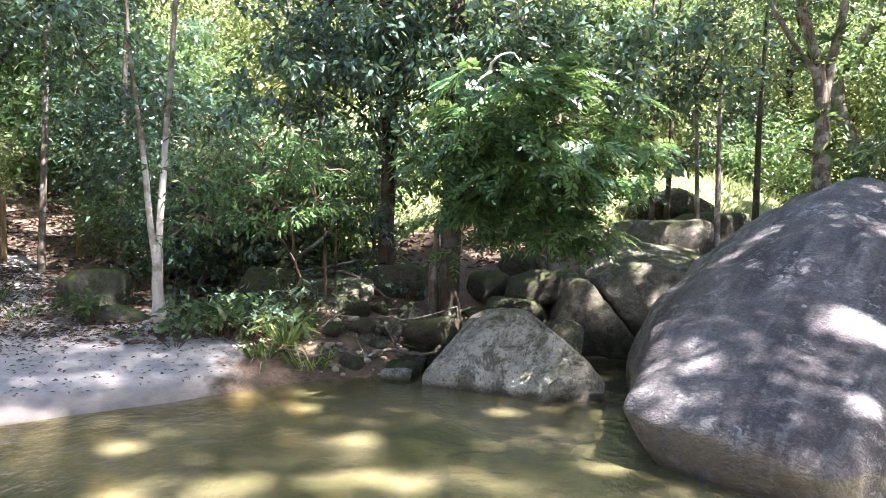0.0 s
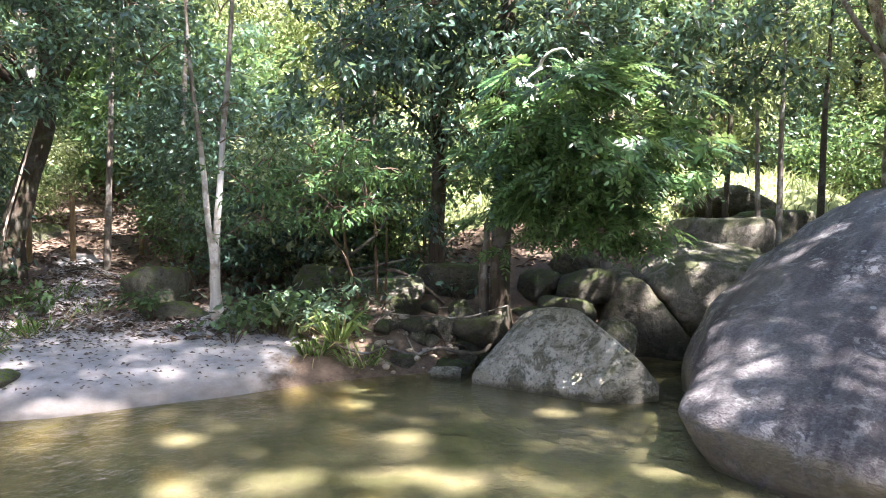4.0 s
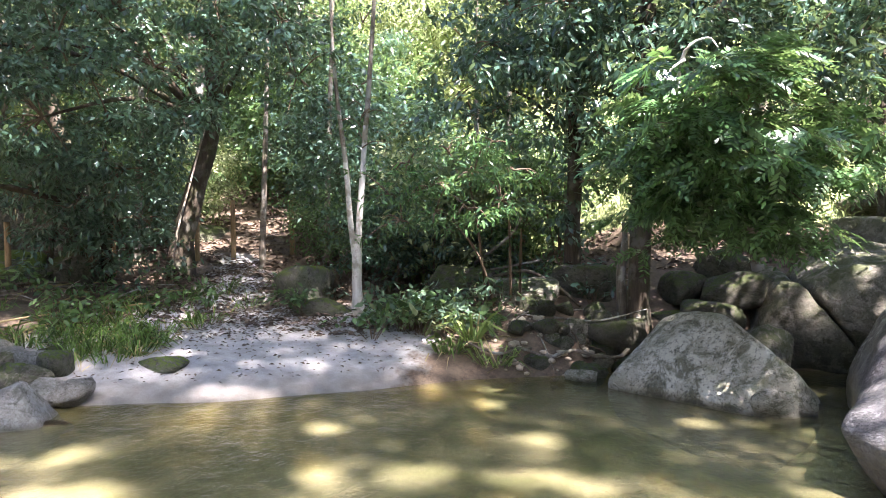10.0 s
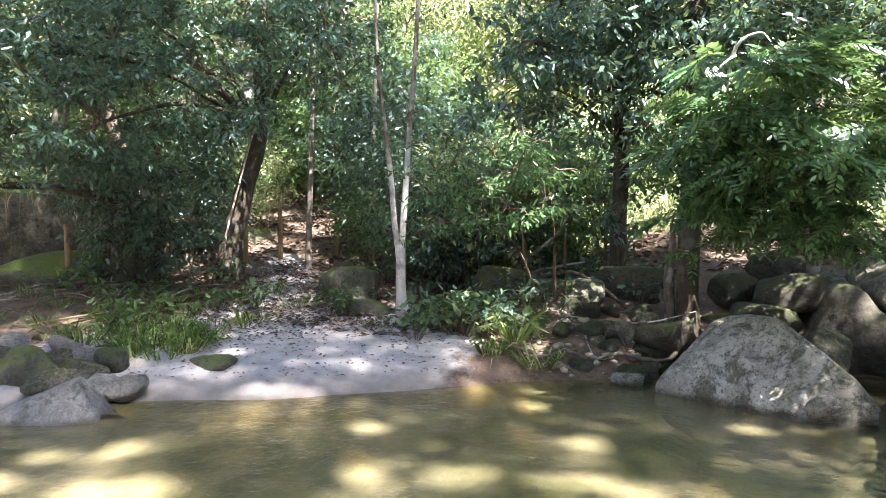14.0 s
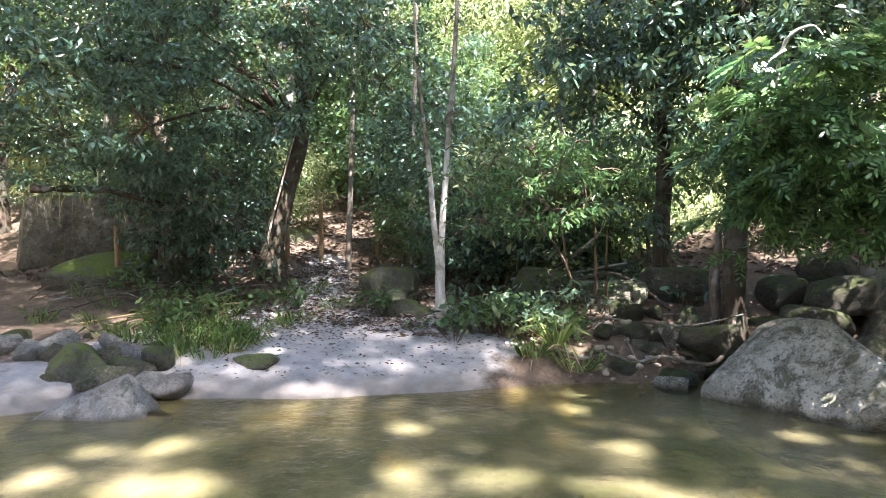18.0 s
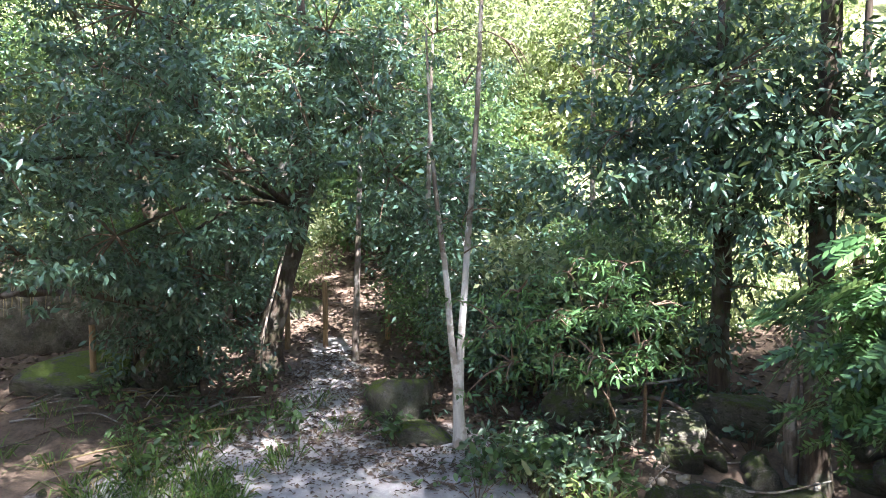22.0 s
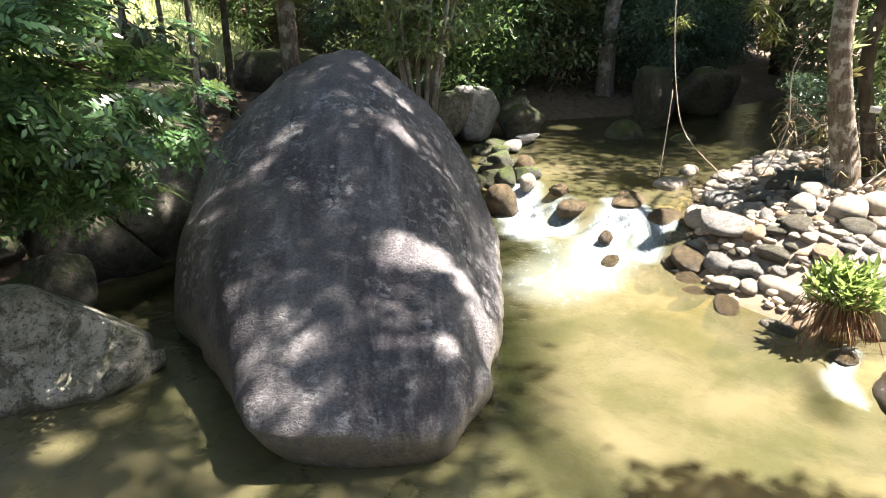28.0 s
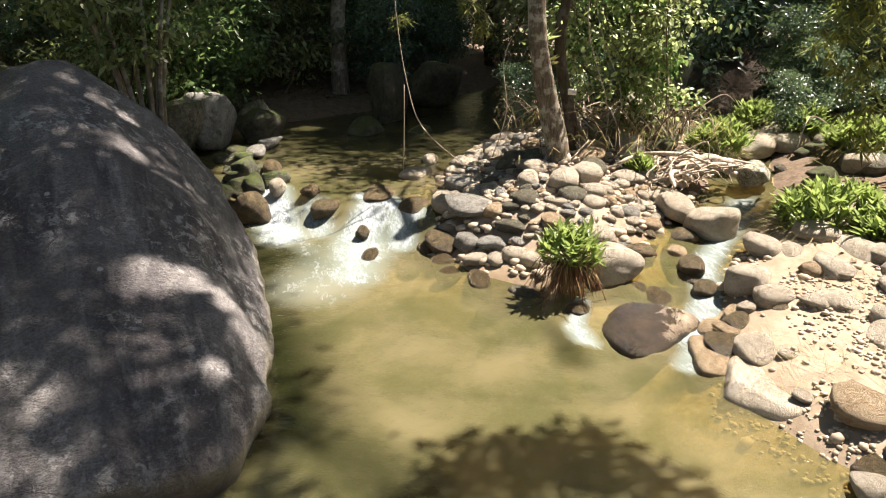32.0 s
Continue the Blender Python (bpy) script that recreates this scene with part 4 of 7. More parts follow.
# rocks of the leafy bank
for n, (x, y, z, sx, sy, sz, turn, mat, label) in enumerate([
        (-5.15, 9.75, 0.8, 0.62, 0.5, 0.56, 10, GRANITE_GREEN, "mossy boulder beside the sandy path"),
        (-4.55, 9.2, 0.55, 0.42, 0.3, 0.2, 0, GRANITE_GREEN, "low green mossy rock at the pale tree's foot"),
        (-1.72, 9.9, 0.74, 0.66, 0.42, 0.36, 5, GRANITE_BROWN, "flat-topped brown granite rock on the bank"),
        (-2.75, 10.3, 0.95, 0.6, 0.4, 0.36, 25, GRANITE_MOSS, "mossy rock among the bank plants"),
        (-0.85, 10.3, 0.95, 0.6, 0.34, 0.34, -25, GRANITE_MOSS, "long mossy rock sloping down the bank"),
        (-1.25, 9.3, 0.52, 0.3, 0.24, 0.2, 0, GRANITE_MOSS, "rounded rock of the bank pile"),
        (-0.72, 9.05, 0.36, 0.27, 0.22, 0.27, 30, GRANITE_BROWN, "upright lichened rock of the bank pile"),
        (-0.1, 9.0, 0.42, 0.38, 0.3, 0.32, 50, GRANITE_MOSS, "round dark mossy rock of the bank pile"),
        (-1.25, 8.95, 0.25, 0.17, 0.15, 0.13, 0, GRANITE_BROWN, "small pale rock of the bank pile"),
        (-1.0, 8.65, 0.18, 0.16, 0.14, 0.11, 0, GRANITE_BROWN, "small pale rock of the bank pile"),
        (-0.35, 9.05, 0.28, 0.26, 0.22, 0.2, 60, GRANITE_MOSS, "dark rock of the bank pile"),
        (-0.35, 8.65, 0.1, 0.17, 0.15, 0.14, 0, GRANITE_BROWN, "small rock at the water's edge"),
        (-1.12, 8.3, 0.08, 0.32, 0.22, 0.17, 0, GRANITE_MOSS, "low green rock at the water's edge"),
        (-0.58, 7.98, 0.02, 0.2, 0.14, 0.13, 15, GRANITE_PALE, "angular grey stone in the shallow water"),
        (-5.14, 6.28, 0.2, 0.36, 0.22, 0.17, -12, GRANITE_GREEN, "low rock with bright green moss on the sand"),
        (-5.68, 6.5, 0.24, 0.3, 0.18, 0.1, 10, GRANITE_GREEN, "flat mossy rock half buried in sand"),
        (-5.42, 5.32, 0.12, 0.25, 0.2, 0.18, 35, STONE_GREY, "grey rock at the sand's edge"),
        (-5.12, 4.8, -0.04, 0.24, 0.13, 0.08, 20, STONE_WET, "wet brown rock just above the water"),
        (-6.5, 5.1, 0.26, 0.44, 0.32, 0.33, 10, GRANITE_GREEN, "round mossy rock of the stone heap"),
        (-7.72, 5.3, 0.32, 0.38, 0.28, 0.22, 0, STONE_GREY, "pale grey stone of the heap"),
        (-7.35, 4.88, 0.1, 0.22, 0.18, 0.15, 0, STONE_GREY, "small pale stone of the heap"),
        (-6.68, 4.86, 0.12, 0.19, 0.15, 0.16, 0, GRANITE_MOSS, "dark stone of the heap"),
        (-7.08, 5.92, 0.4, 0.17, 0.14, 0.14, 0, STONE_GREY, "grey stone of the heap"),
        (-6.3, 5.72, 0.33, 0.2, 0.17, 0.17, 20, STONE_GREY, "grey stone of the heap"),
        (-6.02, 5.7, 0.3, 0.21, 0.17, 0.18, 0, GRANITE_GREEN, "mossy stone of the heap"),
        (-6.28, 5.36, 0.24, 0.22, 0.17, 0.17, 0, GRANITE_GREEN, "mossy stone of the heap"),
        (-5.98, 5.45, 0.14, 0.24, 0.17, 0.16, 25, GRANITE_MOSS, "dark stone of the heap"),
        (-6.75, 5.75, 0.34, 0.18, 0.15, 0.13, 40, STONE_GREY, "grey stone of the heap"),
        (-7.3, 5.5, 0.3, 0.26, 0.22, 0.18, 15, GRANITE_MOSS, "dark stone of the heap"),
        (-8.3, 5.5, 0.3, 0.4, 0.3, 0.25, 0, GRANITE_MOSS, "mossy stone of the heap"),
        (-6.15, 5.98, 0.34, 0.09, 0.08, 0.08, 0, STONE_GREY, "small grey stone of the heap"),
        (-6.5, 5.6, 0.36, 0.1, 0.09, 0.08, 0, STONE_GREY, "small grey stone of the heap"),
        (-9.95, 8.3, 0.98, 1.15, 0.5, 0.5, 25, GRANITE_GREEN, "long sunlit mossy rock under the trees"),
        (-9.0, 8.9, 1.1, 0.55, 0.45, 0.45, 0, GRANITE_MOSS, "mossy rock under the trees")]):
    rock("rock", x, y, z, sx, sy, sz, mat, label, "rock", turn, n + 3, 4 if sx > 0.28 else 3)

r = np.random.default_rng(35)
for k in range(30):
    x, y = r.uniform(-8.0, -5.7), r.uniform(4.8, 6.1)
    if y < 5.0 - 0.35 * (x + 6.0) * (x > -6.0):
        continue
    size = 0.06 + 0.16 * r.random() ** 1.6
    rock("rock", x, y, max(ground_at(x, y), -0.02) + size * 0.4, size * 1.25, size, size * 0.8, (STONE_GREY, GRANITE_MOSS, GRANITE_BROWN)[k % 3], "weathered stone of the heap beside the beach", "rock", r.uniform(0, 180), k, 3, "stones of the heap", r.uniform(-20, 20))
# stones under the shallow water along the bar
for n, (x, y, sx, sy, turn) in enumerate([(6.45, 3.55, 0.34, 0.2, 20), (6.05, 3.25, 0.3, 0.2, -30), (5.75, 2.95, 0.24, 0.17, 10), (6.6, 4.0, 0.22, 0.15, 50), (6.3, 2.95, 0.26, 0.18, 70), (6.9, 4.65, 0.25, 0.18, 15), (7.2, 4.5, 0.2, 0.16, 60)]):
    rock("rock", x, y, ground_at(x, y) + 0.03, sx, sy, 0.13, STONE_DARK if n % 3 else STONE_WET, "dark stone lying under the shallow water", "rock", turn, n + 150, 3)
# rocks by the rapids
for n, (x, y, z, sx, sy, sz, turn, mat, label) in enumerate([
        (10.3, 10.3, 0.85, 0.8, 0.6, 0.66, 25, STONE_GREY, "tall sunlit pale rock above the rapids"),
        (9.5, 10.5, 0.75, 0.55, 0.5, 0.65, 0, GRANITE_BROWN, "mottled rock above the rapids"),
        (11.3, 9.9, 0.9, 0.38, 0.33, 0.34, 20, GRANITE_BROWN, "rounded rock above the rapids"),
        (8.6, 8.35, 0.5, 0.24, 0.22, 0.2, 0, GRANITE_GREEN, "yellow-mossed stone of the bank"),
        (8.95, 8.6, 0.5, 0.18, 0.16, 0.16, 30, GRANITE_GREEN, "yellow-mossed stone of the bank"),
        (8.9, 8.0, 0.42, 0.26, 0.2, 0.16, 30, STONE_WET, "dark stone in the upper pool"),
        (9.9, 9.0, 0.42, 0.3, 0.24, 0.14, 10, STONE_GREY, "low stone at the foot of the bank"),
        (10.6, 9.2, 0.42, 0.34, 0.22, 0.12, 10, STONE_GREY, "low stone at the foot of the bank"),
        (8.0, 7.8, 0.42, 0.22, 0.2, 0.18, 40, GRANITE_GREEN, "bright mossy stone at the head of the rapids"),
        (8.35, 7.6, 0.4, 0.25, 0.22, 0.2, 0, GRANITE_GREEN, "mossy stone at the head of the rapids"),
        (8.05, 7.35, 0.38, 0.2, 0.16, 0.15, 0, STONE, "pale stone at the head of the rapids"),
        (7.5, 7.45, 0.18, 0.36, 0.3, 0.34, 30, STONE_WET, "dark wet rock beside the boulder"),
        (8.1, 6.8, 0.36, 0.2, 0.15, 0.12, 0, STONE_WET, "wet stone in the rapids"),
        (7.7, 6.35, 0.22, 0.32, 0.2, 0.15, 0, STONE_WET, "dark wet stone parting the rapids"),
        (7.25, 5.5, 0.1, 0.13, 0.12, 0.12, 0, STONE_WET, "small brown stone in the foam"),
        (6.75, 5.15, 0.0, 0.2, 0.14, 0.1, 0, STONE_WET, "small brown stone in the foam"),
        (8.0, 5.0, 0.27, 0.3, 0.24, 0.15, 0, STONE_WET, "brown wet rock at the lip of the rapids"),
        (8.35, 5.75, 0.3, 0.45, 0.3, 0.1, 10, STONE_WET, "flat brown rock at the lip of the rapids"),
        (9.55, 5.65, 0.36, 0.36, 0.22, 0.12, 0, STONE, "flat pale stone in the upper pool"),
        (10.5, 5.7, 0.38, 0.25, 0.18, 0.1, 0, STONE, "flat pale stone in the upper pool"),
        (11.8, 4.75, 0.5, 0.32, 0.24, 0.2, 0, STONE, "rounded stone on the gravel bar"),
        (13.0, 6.9, 0.35, 0.4, 0.3, 0.15, 0, GRANITE_MOSS, "dark stone in the upper pool"),
        (12.6, 8.0, 0.4, 0.5, 0.4, 0.3, 0, GRANITE_MOSS, "dark rock in the upper pool's shade"),
        (14.2, 8.2, 0.8, 0.7, 0.5, 0.9, 0, GRANITE_MOSS, "tall dark rock in the upper pool's shade"),
        (11.4, 9.9, 0.6, 0.6, 0.5, 0.5, 0, GRANITE_MOSS, "dark rock at the far bank"),
        (16.5, 7.9, 0.8, 0.9, 0.7, 0.8, 0, GRANITE_MOSS, "dark rock at the far bank"),
        (6.85, 2.02, 0.26, 0.40, 0.36, 0.30, 15, STONE, "large pale rounded stone behind the grass tuft"),
        (5.85, 1.62, -0.04, 0.64, 0.42, 0.27, -35, STONE_SPLIT, "broad wet boulder split by the side stream"),
        (8.15, 1.0, 0.45, 0.42, 0.36, 0.3, 0, STONE, "large pale stone in the side stream"),
        (8.6, 1.45, 0.5, 0.4, 0.3, 0.22, 10, STONE, "pale stone in the side stream"),
        (7.1, 1.2, 0.25, 0.24, 0.18, 0.13, 0, STONE_WET, "wet orange stone in the side stream"),
        (6.75, 0.62, 0.3, 0.34, 0.27, 0.24, -20, STONE, "round mottled stone beside the side stream"),
        (7.45, 0.1, 0.35, 0.27, 0.2, 0.18, 0, STONE, "pale stone beside the side stream"),
        (7.5, -0.6, 0.4, 0.5, 0.36, 0.28, 10, STONE, "broad bleached stone on the bar"),
        (6.25, 0.3, 0.2, 0.18, 0.14, 0.1, 0, STONE_WET, "wet stone beside the side stream"),
        (6.0, 0.75, 0.12, 0.22, 0.17, 0.12, 0, STONE_WET, "wet brown stone in the side stream"),
        (5.6, 0.85, 0.05, 0.26, 0.22, 0.14, 0, STONE_WET, "wet brown stone in the side stream"),
        (6.35, -0.2, 0.25, 0.3, 0.26, 0.2, 30, STONE, "pale cracked stone on the bar"),
        (6.5, -0.9, 0.3, 0.34, 0.28, 0.22, 0, STONE, "pale stone on the bar"),
        (5.45, 0.62, 0.14, 0.34, 0.2, 0.13, 20, STONE, "pale flat stone beside the slab"),
        (5.75, -0.55, 0.28, 0.42, 0.3, 0.16, 20, STONE, "flat bleached slab on the bar"),
        (5.35, -1.0, 0.3, 0.3, 0.26, 0.2, 50, STONE, "pale angular stone on the bar"),
        (4.7, -0.75, 0.24, 0.34, 0.2, 0.15, -15, STONE, "flat bleached slab on the bar"),
        (7.0, -0.25, 0.4, 0.3, 0.24, 0.2, 35, STONE, "pale stone on the bar"),
        (4.05, -0.35, 0.12, 0.4, 0.25, 0.2, 20, STONE, "long pale stone on the sand"),
        (3.85, 0.0, 0.05, 0.16, 0.13, 0.12, 0, STONE, "pale stone on the sand"),
        (10.7, 1.35, 0.6, 0.3, 0.26, 0.22, 0, STONE, "rounded stone beside the side stream"),
        (10.3, 0.35, 0.55, 0.4, 0.3, 0.22, 0, GRANITE_PALE, "grey stone in the side stream"),
        (12.2, 0.1, 0.7, 0.6, 0.4, 0.25, 0, STONE, "flat stone in the upper side stream"),
        (13.4, 0.5, 0.75, 0.4, 0.3, 0.2, 0, STONE, "flat stone in the upper side stream"),
        (11.2, 2.3, 0.72, 0.5, 0.4, 0.3, 0, GRANITE_PALE, "grey rock on the gravel bar")]):
    rock("rock", x, y, z, sx, sy, sz, mat, label, "rock", turn, n + 50, 4 if sx > 0.33 else 3)

# stones in the side stream
for n, (x, y, z, sx, sy, sz, turn, mat) in enumerate(((7.0, 1.25, 0.12, 0.26, 0.2, 0.12, 20, STONE_WET), (6.65, 1.05, 0.16, 0.2, 0.15, 0.12, -15, STONE_WET), (6.3, 0.62, 0.16, 0.17, 0.14, 0.11, 0, STONE), (6.15, 0.72, 0.1, 0.24, 0.17, 0.11, 25, STONE_WARM), (5.98, 0.98, 0.03, 0.17, 0.15, 0.12, 0, STONE_WARM),
                                                     (5.85, 0.78, 0.06, 0.2, 0.17, 0.12, 40, STONE_WARM), (5.45, 0.92, -0.03, 0.36, 0.28, 0.13, 10, STONE_WARM), (6.45, 1.5, 0.04, 0.24, 0.2, 0.13, 0, STONE_WET), (6.6, 1.75, 0.06, 0.2, 0.16, 0.12, 60, STONE_WET), (7.55, 1.35, 0.2, 0.22, 0.18, 0.14, 30, STONE_WARM), (7.9, 1.3, 0.28, 0.24, 0.2, 0.15, 0, STONE_WET), (6.0, 2.3, 0.0, 0.2, 0.16, 0.12, 0, STONE_WET))):
    rock("rock", x, y, z, sx, sy, sz, mat, "rounded orange-brown stone in the side stream", "rock", turn, n + 240, 4, "side stream stones", rough=0.05)
slab = [(0.06, -0.04, 1, 0.11), (-0.75, 0.6, 0.3, 0.36), (-1, -0.1, 0.35, 0.42), (0.3, 1, 0.3, 0.34), (1, 0.2, 0.2, 0.46), (0.1, -1, 0.2, 0.42), (0, 0, -1, 0.2), (-0.5, 0.5, 0.9, 0.26), (-0.4, -0.9, 0.4, 0.44)]
ob = new("rock", stone_mesh("rock", slab, 5, STONE, 0.035, 6.0, 26))
ob.matrix_basis = pose(4.98, 0.52, 0.0, 2, -3, 12)
tagged(ob, "broad flat bleached slab at the edge of the sandy bank", "rock")
# stones of the bank above the rapids
r = np.random.default_rng(34)
for k in range(34):
    u = r.random()
    x, y = 7.85 + 2.3 * u + r.normal() * 0.22, 7.75 + 1.75 * u + r.normal() * 0.2 + 0.15
    size = 0.07 + 0.16 * r.random() ** 2
    rock("rock", x, y, max(ground_at(x, y), 0.28) + size * 0.3, size * 1.2, size, size * 0.8, (GRANITE_GREEN, GRANITE_MOSS, GRANITE_BROWN, GRANITE_MOSS)[k % 4], "small weathered stone of the bank above the rapids", "rock", r.uniform(0, 180), k, 3, "stones above the rapids", r.uniform(-20, 20))

# rocks of the upper side stream
r = np.random.default_rng(33)
for k in range(16):
    x, y = r.uniform(11.8, 19), (r.uniform(-1.8, -0.2) if k % 2 else r.uniform(1.2, 2.4))
    size = r.uniform(0.18, 0.5)
    rock("rock", x, y, ground_at(x, y) + size * 0.2, size, size * 0.8, size * 0.55, (GRANITE_MOSS, STONE_DARK, GRANITE_BROWN)[k % 3], "dark weathered rock beside the upper side stream", "rock", r.uniform(0, 180), k, 3, "rocks of the side stream")

# stones of the bank beyond the side stream
r = np.random.default_rng(36)
for k in range(26):
    x, y = r.uniform(10.2, 13.2), r.uniform(-1.9, -0.1)
    size = 0.12 + 0.26 * r.random() ** 1.5
    rock("rock", x, y, ground_at(x, y) + size * 0.2, size * 1.15, size * 0.9, size * 0.65, (STONE, STONE_DARK, GRANITE_MOSS, STONE)[k % 4], "weathered stone of the bank beyond the side stream", "rock", r.uniform(0, 180), k, 3, "stones beyond the side stream", r.uniform(-12, 12))

# cobbles of the bar between the two arms of the stream
r = np.random.default_rng(21)
placed = []
while len(placed) < 300:
    k = len(placed)
    x, y = (r.uniform(6.8, 11.2), r.uniform(1.6, 5.2)) if k < 262 else (r.uniform(3.6, 8.5), r.uniform(-2.2, 0.6))
    size = 0.085 + 0.23 * r.random() ** 1.5
    d = float(river_distance(np.array([x]), np.array([y]))[0])
    if d < -0.1 or (k < 262 and x > 9.6 and y < 2.5) or math.hypot(x - 9, y - 3.1) < 0.35 or any(math.hypot(x - a, y - b) < 0.66 * (size + c) for a, b, c in placed):
        continue
    placed.append((x, y, size))
    rock("cobble", x, y, ground_at(x, y) + size * 0.17, size * 1.15, size * 0.9, size * r.uniform(0.5, 0.75), STONE_WET if d < 0.03 else (STONE, STONE, STONE_WARM, STONE, STONE, STONE_DARK, STONE_GREY)[int(r.integers(7 if k < 262 else 3))], "rounded sun-bleached river cobble on the bar", "stone", r.uniform(0, 180), int(r.integers(9)), 2, "cobbles of the bar", r.uniform(-14, 14), 0.05)


def gravel(name, count, area, keep, label, size, seed):
    """Countless small pebbles in one mesh, each a squashed eight- to twenty-faced lump."""
    q = np.random.default_rng(seed)
    bm = bmesh.new()
    bmesh.ops.create_icosphere(bm, subdivisions=1, radius=1.0)
    shape = np.array([v.co for v in bm.verts])
    tri = np.array([[v.index for v in f.verts] for f in bm.faces])
    bm.free()
    x, y = q.uniform(*area[0], count), q.uniform(*area[1], count)
    z, d = land(x, y)
    ok = keep(x, y, d)
    x, y, z = x[ok], y[ok], z[ok]
    n = len(x)
    L = size * q.uniform(0.4, 1.5, n) ** 1.4
    turn = q.uniform(0, 2 * math.pi, n)
    jitter = 1 + q.normal(0, 0.12, (n, len(shape), 1))
    p = shape[None] * jitter * np.stack([L, L * q.uniform(0.6, 0.95, n), L * q.uniform(0.4, 0.7, n)], 1)[:, None]
    c, s = np.cos(turn)[:, None], np.sin(turn)[:, None]
    v = np.stack([p[..., 0] * c - p[..., 1] * s + x[:, None], p[..., 0] * s + p[..., 1] * c + y[:, None], p[..., 2] + (z + L * 0.2)[:, None]], -1)
    faces = (tri[None] + (np.arange(n) * len(shape))[:, None, None]).reshape(-1, 3)
    ob = mesh_object(name, v.reshape(-1, 3), faces.tolist(), PEBBLE)
    return tagged(ob, label, "gravel", kind="stuff")


gravel("gravel", 1300, ((6.5, 12.5), (0.6, 5.4)), lambda x, y, d: d > -0.15, "mixed pale pebbles between the cobbles of the bar", 0.06, 701)
gravel("gravel", 9000, ((3.2, 9.5), (-3, 1.0)), lambda x, y, d: (d > -0.25) & (wave(x, y, 2.3, 0.4) + 0.6 * wave(x, y, 6.1, 1.2) > -0.1), "pale pebbles and grit on the sunlit sand", 0.02, 702)
gravel("gravel", 170, ((3.2, 9.5), (-3, 1.0)), lambda x, y, d: d > -0.3, "scattered small stones on the sunlit sand", 0.05, 705)
r = np.random.default_rng(22)
for k in range(26):
    x, y = r.uniform(-1.5, -0.05), r.uniform(8.25, 9.7)
    size = r.uniform(0.08, 0.22)
    rock("rock", x, y, ground_at(x, y) + size * 0.3, size * 1.2, size, size * 0.85, GRANITE_MOSS if k % 3 else GRANITE_BROWN, "weathered rock of the bank pile", "rock", r.uniform(0, 180), k, 3, "rocks of the bank pile", r.uniform(-20, 20), 0.07)
gravel("gravel", 160, ((-1.8, 0.2), (7.9, 9.4)), lambda x, y, d: d > -0.2, "small stones of the bank pile", 0.045, 703)
gravel("gravel", 700, ((7.0, 9.4), (4.0, 8.2)), lambda x, y, d: d < 0, "brown pebbles under the rapids", 0.09, 704)

# ---- trees and plants ----
def forest_tree(kind, height, crown_r, leaf, material, bark_material, label, seed, tufts=230, per=34, length=0.17, crown_low=0.35, radius=None):
    """A whole tree at the origin: trunk, limbs and a crown of tufts of leaves."""
    r = np.random.default_rng(seed)
    top = empty(kind, 0, 0, 0, label, "tree", "forest trees")
    rad = radius or height * 0.014
    bend = [(0, 0, -0.3)] + [(r.normal() * 0.12 * k, r.normal() * 0.12 * k, height * 0.85 * k / 5) for k in range(1, 6)]
    radii = [rad * 1.5, rad * 1.05, rad, rad * 0.8, rad * 0.55, rad * 0.25]
    tubes("trunk", [(bend, radii)], bark_material, top, 9)
    limbs = []
    lobes = []
    for k in range(9):
        h = crown_low + (0.9 - crown_low) * (k + 0.5) / 9
        i = min(int(h * 5 / 0.85), 4)
        p = Vector(bend[i]).lerp(Vector(bend[i + 1]), 0.5)
        p.z = height * h
        a = k * 2.4 + r.uniform(-0.4, 0.4)
        reach = crown_r * (0.95 - 0.55 * abs(h - 0.6)) * r.uniform(0.6, 1.0)
        q = Vector((p.x + math.cos(a) * reach, p.y + math.sin(a) * reach, p.z + reach * r.uniform(0.1, 0.5)))
        limbs.append(([p, p.lerp(q, 0.5) + Vector((0, 0, 0.15)), q], [rad * 0.45, rad * 0.28, rad * 0.1]))
        lobes.append((q * 0.85 + p * 0.15, crown_r * r.uniform(0.42, 0.62)))
    lobes.append((Vector((bend[-1][0], bend[-1][1], height * 0.9)), crown_r * 0.55))
    tubes("limb", limbs, bark_material, top, 6)
    points = np.concatenate([shell(c, (s, s, s * 0.65), tufts // 10, r, 0.6)[0] for c, s in lobes])
    b, t, side, w, sag = spray(points, leaf, per, length, 0.4, 0.4, r)
    blades("crown", b, t, side, w, material, top, 0.45, sag)
    return top


def stand(ob, x, y, turn=0.0, scale=1.0, z=None, tip=0.0):
    """Puts a copy of a tree on the ground."""
    base = ground_at(x, y) if z is None else z
    c = copy_thing(ob, pose(x, y, base, tip, 0, turn))
    c.scale = (scale, scale, scale)
    return c


